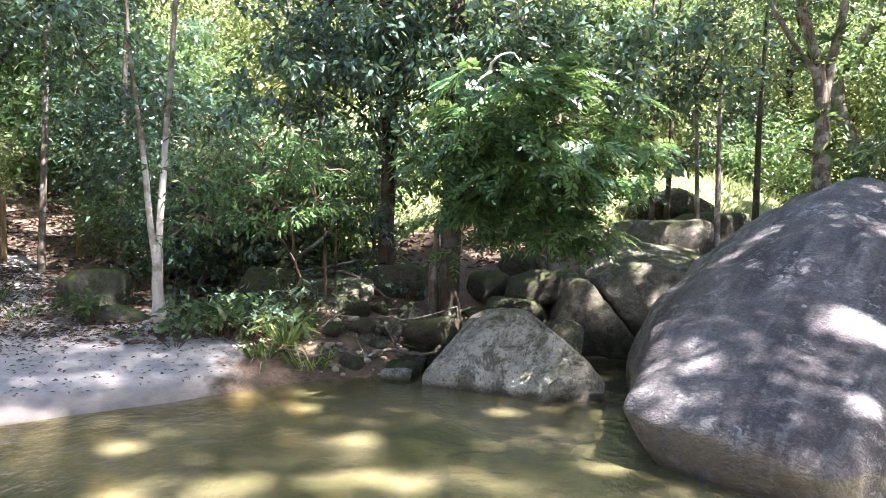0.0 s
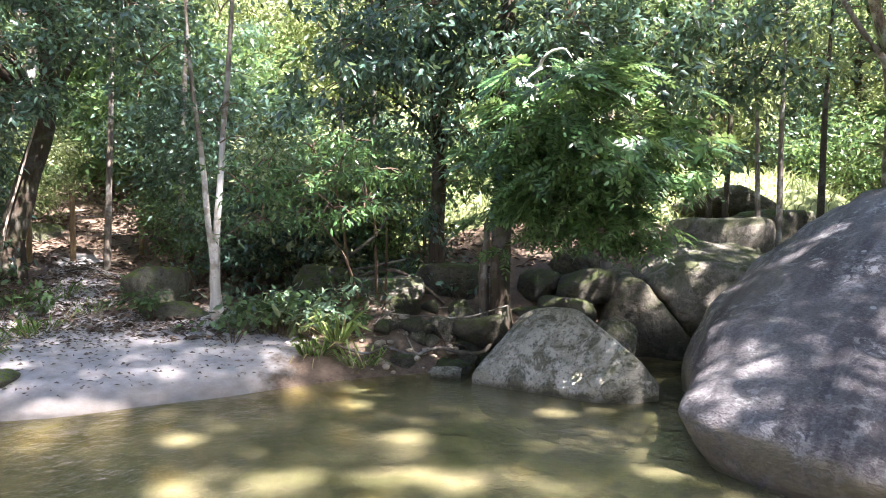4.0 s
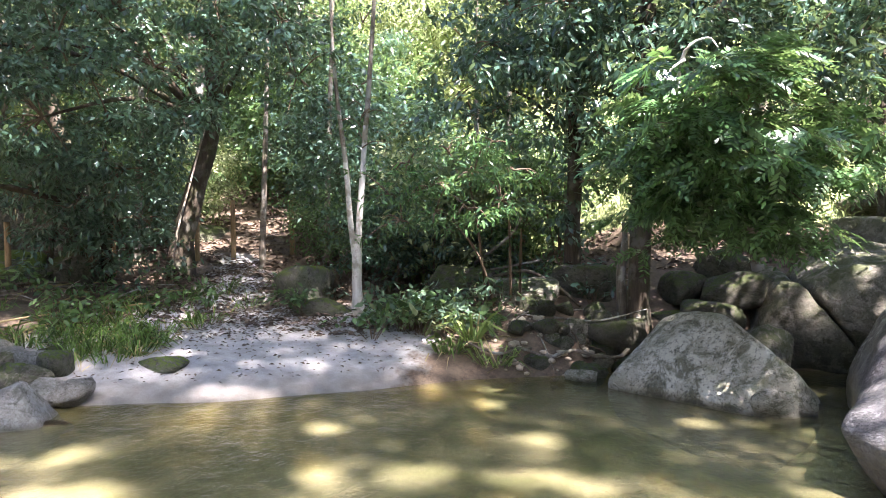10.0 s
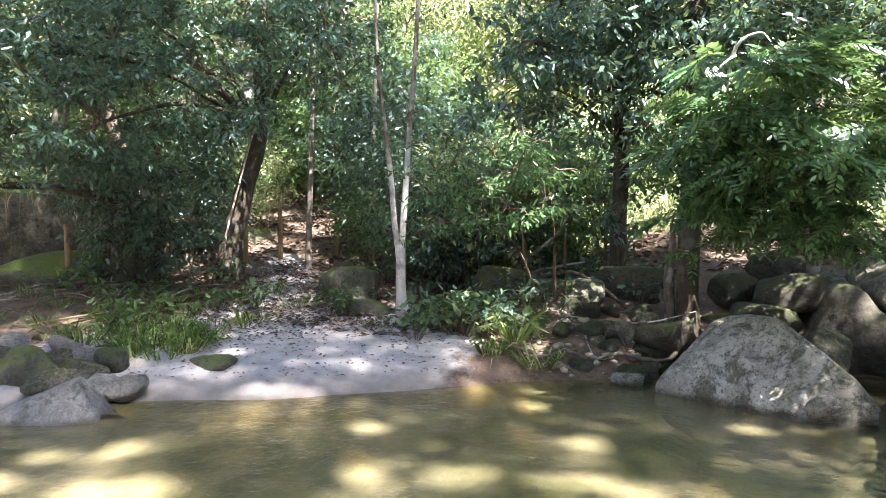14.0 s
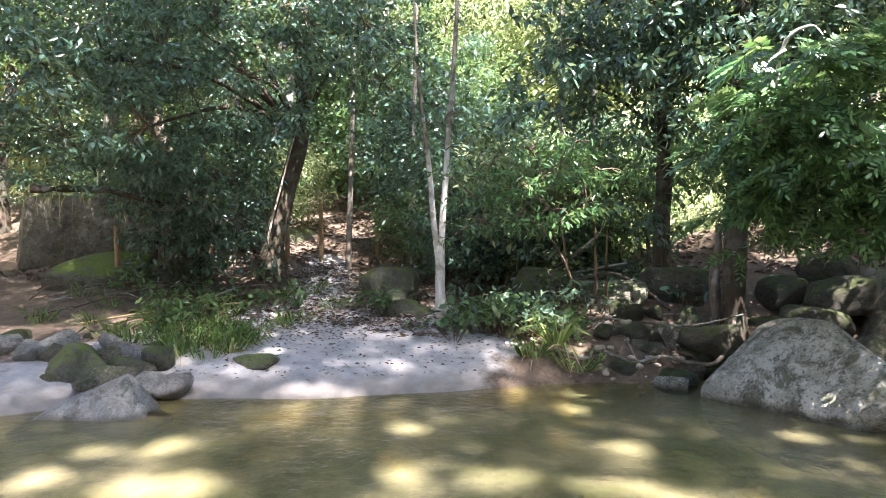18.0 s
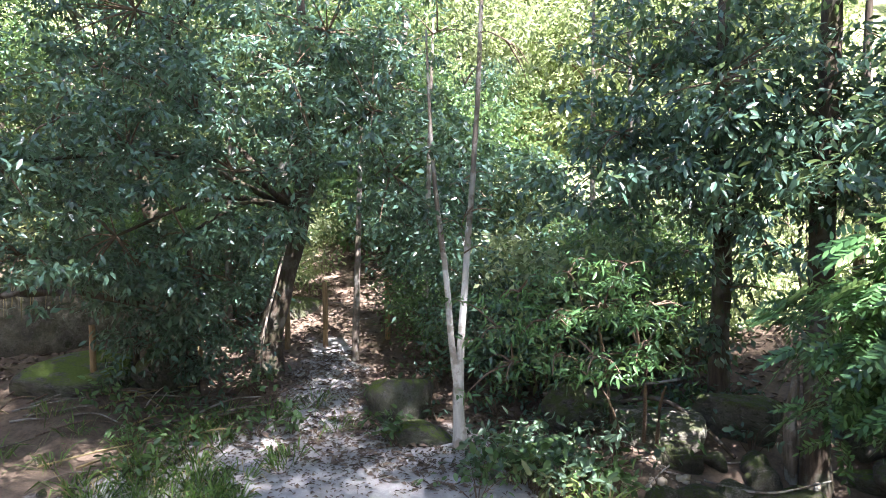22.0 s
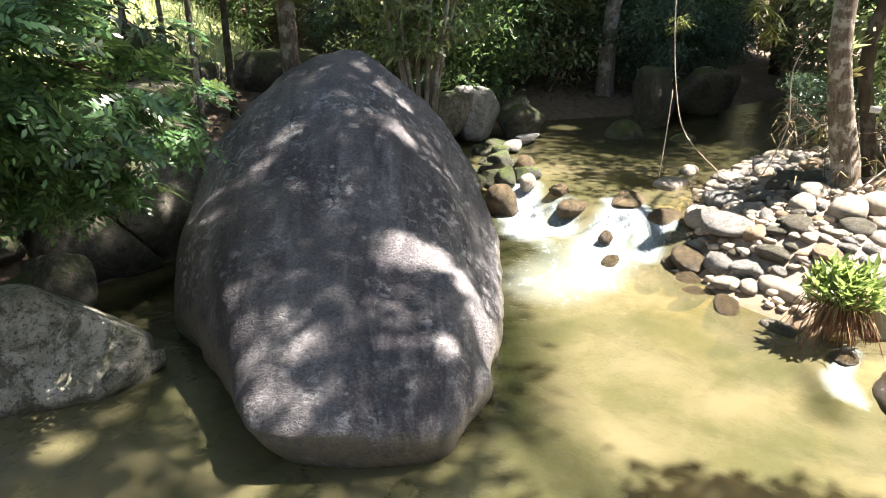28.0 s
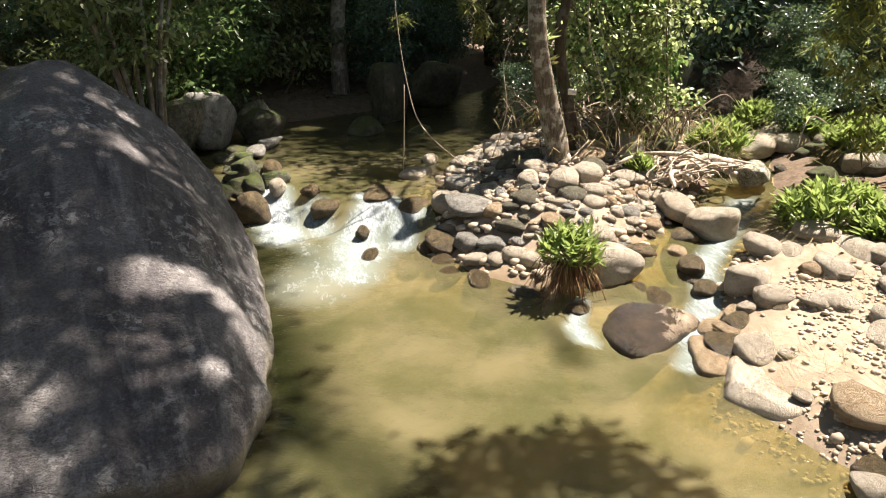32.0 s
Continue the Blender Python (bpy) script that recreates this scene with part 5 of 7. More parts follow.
proto = [
    forest_tree("forest_tree", 9.5, 2.6, 0.55, LEAF_DARK, BARK_DARK, "tall forest tree with dark glossy leaves", 1),
    forest_tree("forest_tree", 11.0, 2.4, 0.5, LEAF_MID, BARK_GREY, "tall forest tree with fresh green leaves", 2),
    forest_tree("forest_tree", 8.5, 2.8, 0.6, LEAF_LIGHT, BARK_GREY, "sunlit forest tree with yellow-green leaves", 3),
    forest_tree("forest_tree", 12.0, 2.2, 0.5, LEAF_LIGHT, BARK_DARK, "slender forest tree with light leaves", 4, 210, 32, 0.2, 0.5),
]
low = [
    forest_tree("shrub", 2.6, 1.1, 0.36, LEAF_DARK, TWIG, "dense dark-leaved shrub of the undergrowth", 11, 130, 30, 0.13, 0.12, 0.025),
    forest_tree("shrub", 2.2, 1.2, 0.4, LEAF_MID, TWIG, "green leafy shrub of the undergrowth", 12, 120, 30, 0.14, 0.1, 0.022),
    forest_tree("shrub", 2.8, 1.3, 0.42, LEAF_LIGHT, TWIG, "light green sunlit shrub", 13, 120, 30, 0.17, 0.12, 0.025),
]
for ob in low:
    for o in (ob,):
        tagged(o, category="shrub", group="undergrowth shrubs")

r = np.random.default_rng(5)
spots = []


def scatter(protos, weights, count, area, gap, scales, keep):
    made = 0
    for _ in range(count * 30):
        if made >= count:
            break
        x, y = r.uniform(*area[0]), r.uniform(*area[1])
        if not keep(x, y) or any((x - a) ** 2 + (y - b) ** 2 < gap * gap for a, b in spots):
            continue
        spots.append((x, y))
        stand(protos[int(r.choice(len(protos), p=weights))], x, y, r.uniform(0, 360), r.uniform(*scales))
        made += 1


def dry(x, y, far):
    return float(river_distance(np.array([x]), np.array([y]))[0]) > far


def clear_path(x, y):
    return abs(x + 6.6 + 0.5 * (y - 10)) > 1.6 or y > 17


def glade(x, y):
    a = math.degrees(math.atan2(-x, y))
    return y > 33 or not (-14 < a < 27 and y > 13.5)


def clearing(x, y):
    return 1.5 < x < 11.0 and 9.5 < y < 18.5


# the slope behind the pool
scatter(proto, [0.4, 0.3, 0.15, 0.15], 15, ((-24, 16), (13, 24)), 3.0, (0.8, 1.15), lambda x, y: dry(x, y, 3.5) and clear_path(x, y) and glade(x, y) and not (-2 < x < 6 and y < 18) and not clearing(x, y))
scatter(proto, [0.1, 0.2, 0.45, 0.25], 14, ((-34, 28), (24, 46)), 4.0, (0.9, 1.4), lambda x, y: glade(x, y))
# both ends of the valley
scatter(proto, [0.5, 0.3, 0.1, 0.1], 16, ((-26, -10.5), (5, 14)), 2.6, (0.8, 1.1), lambda x, y: dry(x, y, 1.5) and clear_path(x, y))
scatter(proto, [0.6, 0.3, 0.05, 0.05], 34, ((9, 34), (-8, 22)), 2.5, (0.8, 1.2), lambda x, y: dry(x, y, 1.0) and not (x < 24 and y < 5) and not clearing(x, y) and not (x < 12 and y < 11.5))
# undergrowth
spots = []
scatter(low, [0.45, 0.35, 0.2], 60, ((-16, 12), (10.8, 20)), 1.1, (0.6, 1.1), lambda x, y: dry(x, y, 2.2) and clear_path(x, y) and not (-2.2 < x < 4.5 and y < 19) and not clearing(x, y))
scatter(low, [0.1, 0.3, 0.6], 110, ((-30, 26), (17, 42)), 1.7, (1.1, 2.2), lambda x, y: not (-7 < math.degrees(math.atan2(-x, y)) < 5 and y < 32) and not (5 <= math.degrees(math.atan2(-x, y)) < 22 and y < 26))
scatter(low, [0.6, 0.3, 0.1], 60, ((8.5, 28), (-6, 17)), 1.2, (0.7, 1.3), lambda x, y: dry(x, y, 0.5) and not (x < 15 and y < 4.5) and not (x < 10 and y < 11) and not clearing(x, y))
spots = []
scatter(low, [0.7, 0.3, 0.0], 22, ((12.2, 17), (-4.5, 4.4)), 0.9, (0.35, 0.75), lambda x, y: dry(x, y, 0.35) and not (x < 16.8 and 0.2 < y < 3.2))
scatter(low, [0.7, 0.3, 0.0], 34, ((15.5, 30), (-7, 5)), 1.3, (0.8, 1.5), lambda x, y: dry(x, y, 0.4))
scatter(proto, [0.8, 0.2, 0.0, 0.0], 10, ((25, 36), (-8, 5)), 2.4, (0.7, 1.0), lambda x, y: dry(x, y, 0.6))
# thick growth beside the upper path
spots = []
scatter(low, [0.45, 0.45, 0.1], 16, ((-15, -4), (13, 25)), 1.2, (1.0, 1.7), lambda x, y: 21 < math.degrees(math.atan2(-x, y)) < 29.5 and clear_path(x, y))
# the forest of the near bank
spots = []
scatter(proto, [0.5, 0.4, 0.05, 0.05], 20, ((-18, 9), (-15, -6.5)), 2.6, (0.8, 1.1), lambda x, y: dry(x, y, 2.5))
scatter(proto, [0.6, 0.4, 0.0, 0.0], 9, ((9, 24), (-15, -9.5)), 2.6, (0.8, 1.0), lambda x, y: True)
scatter(low, [0.5, 0.5, 0.0], 24, ((-16, 18), (-11, -5.6)), 1.4, (0.8, 1.3), lambda x, y: dry(x, y, 1.6))
for ob in proto + low:
    for o in list(ob.children):
        bpy.data.objects.remove(o)
    bpy.data.objects.remove(ob)

# ---- the trees and plants of the banks, one by one ----
def plates(lobe, count, q, fill, squash):
    """Places for the tufts of one lobe: gathered in a few flat sprays near its skin, with dark gaps between them."""
    subs = max(3, int(5 * (lobe[3] / 0.5) ** 1.6))
    mids, outs = shell(lobe[:3], (lobe[3], lobe[3], lobe[3] * squash), subs, q, fill)
    pick = q.integers(len(mids), size=count)
    off = q.normal(size=(count, 3)) * np.array([1, 1, 0.3]) * (0.17 + 0.10 * lobe[3])
    off[:, 2] -= 0.35 * np.hypot(off[:, 0], off[:, 1])
    return mids[pick] + off, unit(outs[pick] + off * 2)


def leaves(parent, lobes, tuft, per, length, material, density=16, seed=0, fill=0.6, flat=0.4, droop=0.4, name="crown", squash=0.7, label="", wide=1.0, full=False):
    """A crown of tufts in the lobes (x, y, z, radius), in metres from the parent."""
    q = np.random.default_rng(seed)
    pts = np.concatenate([plates(l, max(5, int(density * l[3] ** 2)), q, fill, squash)[0] for l in lobes])
    b, t, side, w, sag = spray(pts, tuft * 0.8, per, length, flat, droop, q)
    ob = blades(name, b, t, side, w * wide, material, parent, 0.45, sag, full)
    twigs = []
    for p in pts[::3]:
        l = min(lobes, key=lambda v: (v[0] - p[0]) ** 2 + (v[1] - p[1]) ** 2 + (v[2] - p[2]) ** 2)
        c = Vector(l[:3])
        twigs.append(([c, c.lerp(Vector(p), 0.55) + Vector((0, 0, 0.06)), Vector(p)], [0.016, 0.010, 0.004]))
    tagged(tubes("twig", twigs, TWIG, ob, 4, 0), kind="stuff")
    return tagged(ob, label)


def limbs_to(parent, root, lobes, radius, material, name="limb"):
    for l in lobes:
        a, c = Vector(root), Vector(l[:3])
        mid = a.lerp(c, 0.5) + Vector((0, 0, 0.12 * (c - a).length))
        tubes(name, [([a, mid, c], [radius, radius * 0.65, radius * 0.25])], material, parent, 7)


# pale twin-stemmed tree on the beach
twin = empty("tree", -4.0, 9.25, 0.52, "slender pale-barked tree with two stems on the sand", "tree")
tubes("trunk", [([(0.02, 0, -0.25), (0, 0, 0.35), (-0.01, 0, 0.85)], [0.128, 0.076, 0.068])], BARK_WHITE, twin, 12)
tubes("stem", [([(0.0, 0, 0.7), (0.02, 0.02, 1.3), (0.06, 0.08, 2.2), (0.1, 0.1, 2.9)], [0.060, 0.050, 0.044, 0.040])], BARK_WHITE, twin, 10)
tubes("stem", [([(-0.01, 0, 0.7), (-0.09, -0.02, 1.3), (-0.16, -0.03, 2.1), (-0.2, -0.04, 2.5)], [0.056, 0.044, 0.040, 0.036])], BARK_WHITE, twin, 10)
tubes("upper_stem", [([(0.1, 0.1, 2.85), (0.16, 0.12, 3.7), (0.22, 0.15, 4.9), (0.3, 0.2, 7.5)], [0.042, 0.036, 0.032, 0.016])], BARK_GREY, twin, 9, 0.2, "darker mottled upper stem")
tubes("upper_stem", [([(-0.2, -0.04, 2.45), (-0.28, -0.06, 3.1), (-0.36, -0.08, 4.0), (-0.42, -0.1, 5.4)], [0.038, 0.032, 0.026, 0.012])], BARK_GREY, twin, 9, 0.2, "darker mottled upper stem")
for k in range(7):
    a = k * 2.2
    z = 2.5 + 0.16 * k
    tubes("twig", [([(0.05, 0.05, z), (0.05 + 0.2 * math.cos(a), 0.05 + 0.2 * math.sin(a), z + 0.1), (0.05 + 0.45 * math.cos(a), 0.05 + 0.45 * math.sin(a), z + 0.05)], [0.011, 0.008, 0.003])], TWIG, twin, 5)
tubes("root", [([(0, 0, -0.02), (-0.25, -0.1, -0.07), (-0.55, -0.2, -0.16)], [0.056, 0.040, 0.016])], BARK_WHITE, twin, 8)
leaves(twin, [(0.3, 0.2, 6.2, 0.9), (-0.3, 0, 5.4, 0.7), (0.6, 0.1, 5.2, 0.6), (0.1, 0.4, 7.2, 0.9)], 0.4, 26, 0.085, LEAF_LIGHT, 22, 31)
leaves(twin, [(-0.3, 0.0, 2.9, 0.35), (0.15, 0.1, 3.1, 0.3), (-0.45, -0.1, 4.0, 0.45)], 0.25, 14, 0.075, LEAF_MID, 24, 32, name="lower_crown")

# big dark-leaved tree at the path
dark = empty("tree", -7.7, 9.87, 1.05, "large leaning tree with a hanging crown of dark glossy leaves", "tree")
tubes("trunk", [([(0, 0, -0.3), (0.08, 0.04, 0.5), (0.25, 0.15, 1.4), (0.5, 0.3, 2.5), (0.6, 0.3, 4.0), (0.6, 0.2, 6.0)], [0.30, 0.2, 0.17, 0.15, 0.13, 0.06])], BARK_DARK, dark, 12)
tubes("liana", [([(0.15, -0.35, -0.1), (0.2, -0.25, 0.7), (0.4, -0.1, 1.7), (0.7, -0.1, 2.6)], [0.02, 0.019, 0.017, 0.012])], ROOT, dark, 7, 0.3, "pale climbing liana")
crown = [(-0.5, -3.9, 3.0, 1.2), (-0.1, -3.5, 3.5, 1.1), (0.4, -2.9, 3.2, 1.2), (1.0, -2.4, 3.7, 1.2), (1.3, -2.1, 3.0, 1.0), (2.1, -1.5, 3.2, 1.1), (2.7, -1.1, 3.8, 1.0), (2.9, -1.0, 3.0, 0.7),
         (0.3, -3.0, 2.2, 0.95), (-0.4, -3.7, 2.0, 1.0), (0.9, -2.5, 2.2, 0.9), (1.6, -1.9, 2.3, 0.7), (0.5, 0, 4.8, 1.8), (1.8, -0.8, 5.0, 1.5), (-1.2, -2.0, 4.6, 1.6), (0.2, -2.6, 5.0, 1.4), (2.2, -0.3, 4.3, 1.1), (-1.6, -1.0, 3.4, 1.2)]
crown += [(0.5, -0.3, 5.2, 0.8), (1.2, -0.3, 4.8, 0.75), (1.8, -0.3, 4.2, 0.6), (2.1, -0.2, 5.1, 0.7)]
leaves(dark, crown, 0.25, 46, 0.115, LEAF_DARK, 26, 33, 0.7)
limbs_to(dark, (0.5, 0.3, 2.5), crown[:12:2] + crown[12:16], 0.06, BARK_DARK)
# smaller drooping tree in front of it
droop = empty("tree", -8.55, 9.1, 0.95, "small tree with drooping dark blue-green leaves by the fence", "tree")
tubes("trunk", [([(-0.05, 0.1, -0.3), (0, 0.05, 0.5), (0.1, 0.0, 1.2), (0.3, -0.3, 2.3)], [0.12, 0.085, 0.07, 0.03])], BARK_DARK, droop, 9)
tubes("trunk", [([(-0.75, -0.4, -0.25), (-0.7, -0.4, 0.5), (-0.5, -0.4, 1.5)], [0.07, 0.05, 0.03])], BARK_DARK, droop, 8)
hang = [(-0.65, -0.7, 1.5, 0.6), (-0.05, -0.6, 1.1, 0.5), (-0.45, -0.5, 0.7, 0.4), (0.45, -0.3, 1.3, 0.5), (0.55, -0.1, 0.55, 0.36), (0.95, -0.2, 1.0, 0.42), (0.05, -0.3, 0.3, 0.34), (1.15, -0.8, 1.75, 0.6), (0.25, -1.1, 2.0, 0.7), (-0.9, -0.9, 2.2, 0.7), (0.9, 0.1, 0.3, 0.25)]
leaves(droop, hang, 0.24, 24, 0.12, LEAF_DARK, 80, 34, 0.7, 0.5, 0.7, full=True)
limbs_to(droop, (0.1, 0.0, 1.2), hang[:6:2], 0.025, BARK_DARK)

# ivy-hung trunk and mossy trunk behind the pool
ivy = empty("tree", -0.95, 10.9, 1.05, "dark trunk wrapped in ivy leaves", "tree")
tubes("trunk", [([(0, 0, -0.8), (0.02, 0, 0.8), (0.05, 0, 2.0), (0, 0, 3.5), (0.1, 0.1, 7.0)], [0.17, 0.125, 0.115, 0.1, 0.05])], BARK_DARK, ivy, 10)
leaves(ivy, [(0.05, -0.05, z, 0.28) for z in (0.7, 1.1, 1.5, 1.9, 2.3, 2.7, 3.1)], 0.2, 16, 0.12, LEAF_DARK, 110, 35, 0.5, 0.8, 0.9, "ivy", 1.0, "glossy ivy leaves", 1.5)
ivy_crown = [(-1.4, -0.6, 3.1, 0.75), (-0.8, -0.5, 3.5, 0.8), (0, -0.5, 3.7, 0.9), (-1.2, -0.6, 2.6, 0.5), (0.1, -0.4, 2.5, 0.5), (0.8, -0.5, 3.2, 0.6), (-0.4, 0, 5.0, 1.3), (-0.9, -0.3, 4.3, 1.0), (0.6, 0, 4.6, 1.0)]
front = [(0.0, -2.0, 2.6, 0.5), (-0.6, -1.9, 2.9, 0.6), (0.5, -1.8, 3.0, 0.6), (1.0, -1.7, 2.6, 0.5), (1.3, -1.6, 3.3, 0.7), (0.2, -1.7, 3.5, 0.7), (-1.0, -1.6, 3.4, 0.6), (0.6, -1.9, 2.0, 0.32), (-0.2, -1.9, 2.0, 0.3)]
leaves(ivy, ivy_crown, 0.27, 28, 0.15, LEAF_DARK, 34, 36, 0.7)
leaves(ivy, front, 0.25, 26, 0.13, LEAF_DARK, 60, 39, 0.7, 0.5, 0.75, "front_crown", full=True)
limbs_to(ivy, (0.03, 0, 2.0), front[:6:2], 0.03, BARK_DARK)
limbs_to(ivy, (0.03, 0, 2.2), ivy_crown[:6:2], 0.04, BARK_DARK)
mossy = empty("tree", 0.1, 9.6, 0.55, "tall tree with a mossy brown trunk on the bank", "tree")
tubes("trunk", [([(0, 0, -0.5), (0.0, 0, 0.3), (0.02, 0.02, 1.6), (0.05, 0.05, 3.2), (0.1, 0.1, 5.0), (0.1, 0.1, 8.0)], [0.22, 0.15, 0.135, 0.125, 0.11, 0.05])], BARK_DARK, mossy, 12)
tubes("side_stem", [([(-0.22, 0.15, -0.3), (-0.24, 0.12, 0.6), (-0.2, 0.1, 1.0), (-0.2, 0.1, 1.35)], [0.09, 0.07, 0.05, 0.03])], BARK_GREY, mossy, 9, 0.35, "broken pale side stem")
moss_crown = [(0.6, -0.6, 3.2, 0.7), (1.6, -0.5, 3.0, 0.8), (2.5, -0.3, 3.4, 0.8), (0.9, -0.8, 4.0, 0.9), (-0.2, 0.3, 4.2, 0.9), (0.9, 0.3, 4.5, 1.0), (2.0, 0.4, 4.4, 0.9), (1.4, 0.2, 3.6, 0.6), (0.2, 0, 6.0, 1.6), (1.8, 0.2, 5.6, 1.3), (3.2, 0.2, 4.2, 0.9), (3.7, 0.3, 3.5, 0.6), (2.0, -0.6, 3.7, 0.6), (2.6, -0.4, 2.7, 0.45), (3.0, -0.2, 2.3, 0.3), (-1.0, -0.3, 4.4, 0.7)]
leaves(mossy, [l for l in moss_crown if l[2] < 5], 0.32, 30, 0.14, LEAF_DARK, 56, 37, 0.7)
# the high lobes get lighter leaves in place of the bright light up there
leaves(mossy, [l for l in moss_crown if l[2] > 5], 0.32, 26, 0.14, LEAF_MID, 34, 38, 0.7, name="upper_crown")
limbs_to(mossy, (0.08, 0.08, 3.4), moss_crown[:4], 0.03, BARK_DARK)

# tree with long pinnate leaves hanging over the wedge boulder
bush = empty("tree", 1.12, 8.8, 0.3, "leafy tree with long pinnate leaves hanging over the pool", "tree")
tubes("trunk", [([(0.75, 1.9, 0.2), (0.55, 1.3, 1.2), (0.2, 0.2, 1.95), (-0.15, -1.2, 2.3), (-0.35, -2.1, 2.6)], [0.10, 0.085, 0.07, 0.045, 0.02])], BARK_GREY, bush, 9)
bush_lobes = [(-0.6, -2.40, 2.75, 0.42), (-1.05, -2.15, 2.5, 0.36), (-0.8, -1.90, 2.15, 0.42), (-0.25, -2.20, 2.3, 0.5), (0.3, -2.30, 2.42, 0.4), (0.4, -2.00, 2.15, 0.34), (-0.6, -1.50, 1.8, 0.32), (0, -1.70, 1.85, 0.36), (0.3, -1.45, 1.65, 0.22),
              (-0.4, -1.20, 2.4, 0.55), (0.25, -1.20, 2.2, 0.45), (-0.1, -2.40, 2.8, 0.4)]
q = np.random.default_rng(41)
got = [plates(l, max(10, int(160 * l[3] ** 2)), q, 0.5, 0.85) for l in bush_lobes]
pts, outs = np.concatenate([g[0] for g in got]), np.concatenate([g[1] for g in got])
b, t, side, w, sag = pinnate(pts, 7, 0.30, 7, 0.085, outs * np.array([1, 1, 0.5]), q)
blades("crown", b, t, side, w, LEAF_PINNATE, bush, full=True)
young = shell((-0.8, -2.4, 3.0), (0.3, 0.2, 0.12), 7, q, 0.5)
b, t, side, w, sag = pinnate(young[0], 4, 0.3, 6, 0.11, young[1], q)
tagged(blades("young_leaves", b, t, side, w, LEAF_FRESH, bush, full=True), "bright yellow-green young leaves")
tagged(tubes("twig", [([Vector((-0.2, -1.4, 2.3)), Vector((-0.2, -1.4, 2.3)).lerp(Vector(p), 0.6) + Vector((0, 0, 0.08)), Vector(p)], [0.012, 0.008, 0.003]) for p in pts[::7]], TWIG, bush, 4, 0), kind="stuff")
limbs_to(bush, (-0.1, -0.9, 2.2), bush_lobes[:10:2], 0.03, TWIG)
tubes("bare_twig", [([(-0.75, -2.5, 2.7), (-0.68, -2.65, 3.05), (-0.5, -2.65, 3.15), (-0.42, -2.7, 3.05)], [0.02, 0.016, 0.010, 0.004]), ([(-0.68, -2.62, 2.98), (-0.8, -2.7, 2.88), (-0.86, -2.7, 2.7)], [0.014, 0.010, 0.004])], BARK_WHITE, bush, 6, 0.3, "bleached bare twig")

# shrub with sprays of fresh leaves between the trunks
fresh = empty("shrub", -1.9, 9.75, 0.9, "arching shrub with sprays of fresh green leaves", "shrub")
fresh_lobes = [(-0.8, -1.7, 1.0, 0.3), (-0.35, -1.7, 1.1, 0.36), (0.1, -1.8, 1.15, 0.45), (0.5, -1.7, 1.25, 0.42), (-0.5, -1.5, 1.45, 0.45), (0.1, -1.5, 1.6, 0.5), (0.6, -1.4, 1.65, 0.42), (-0.3, -1.3, 1.95, 0.45), (0.3, -1.2, 2.05, 0.42)]
fresh_lobes = [(x - 0.15, y, z, r * 0.9) for x, y, z, r in fresh_lobes] + [(-1.15, -1.6, 1.35, 0.3), (-0.95, -1.5, 1.75, 0.3)]
leaves(fresh, fresh_lobes, 0.21, 13, 0.105, LEAF_PINNATE, 100, 43, 0.75, 0.25, 0.5, squash=0.35, full=True, wide=0.7)
leaves(fresh, fresh_lobes[2::2], 0.2, 11, 0.105, LEAF_FRESH, 50, 44, 0.8, 0.25, 0.45, "sunlit_sprays", 0.35, "brighter outer sprays", 0.7, True)
for a, c in (((0, 0, -0.6), (-0.3, -1.6, 1.0)), ((0.15, 0.1, -0.6), (0.4, -1.5, 1.3)), ((-0.2, 0.1, -0.6), (-0.2, -1.3, 1.7)), ((0.3, 0, -0.6), (0.6, -1.7, 0.9))):
    m = Vector(a).lerp(Vector(c), 0.45) + Vector((0, 0, 0.35))
    tubes("stem", [([a, m, c], [0.028, 0.02, 0.008])], TWIG, fresh, 6)

# dark undergrowth in the hollow behind the beach
for k, (x, y, size) in enumerate(((-3.4, 11.2, 0.9), (-2.7, 11.8, 1.2), (-3.9, 12.0, 1.1), (-4.9, 11.6, 0.8), (-3.0, 12.8, 1.4), (-10.0, 10.6, 1.1))):
    shade = empty("shrub", x, y, ground_at(x, y), "dense dark shrub in the hollow behind the beach", "shrub", "hollow shrubs")
    leaves(shade, [(0, 0, 0.8 * size, 0.7 * size), (0.4 * size, -0.2, 1.3 * size, 0.5 * size), (-0.4 * size, 0.1, 1.2 * size, 0.5 * size), (0.1, -0.3 * size, 0.35 * size, 0.5 * size)], 0.22, 22, 0.11, LEAF_DARK, 60, 900 + k, 0.7)
    for j in range(4):
        a = j * 1.7 + k
        tubes("stem", [([(0.05 * math.cos(a), 0.05 * math.sin(a), -0.15), (0.2 * math.cos(a), 0.2 * math.sin(a), 0.6 * size), (0.4 * math.cos(a), 0.4 * math.sin(a), 1.3 * size)], [0.025, 0.018, 0.008])], TWIG, shade, 5)

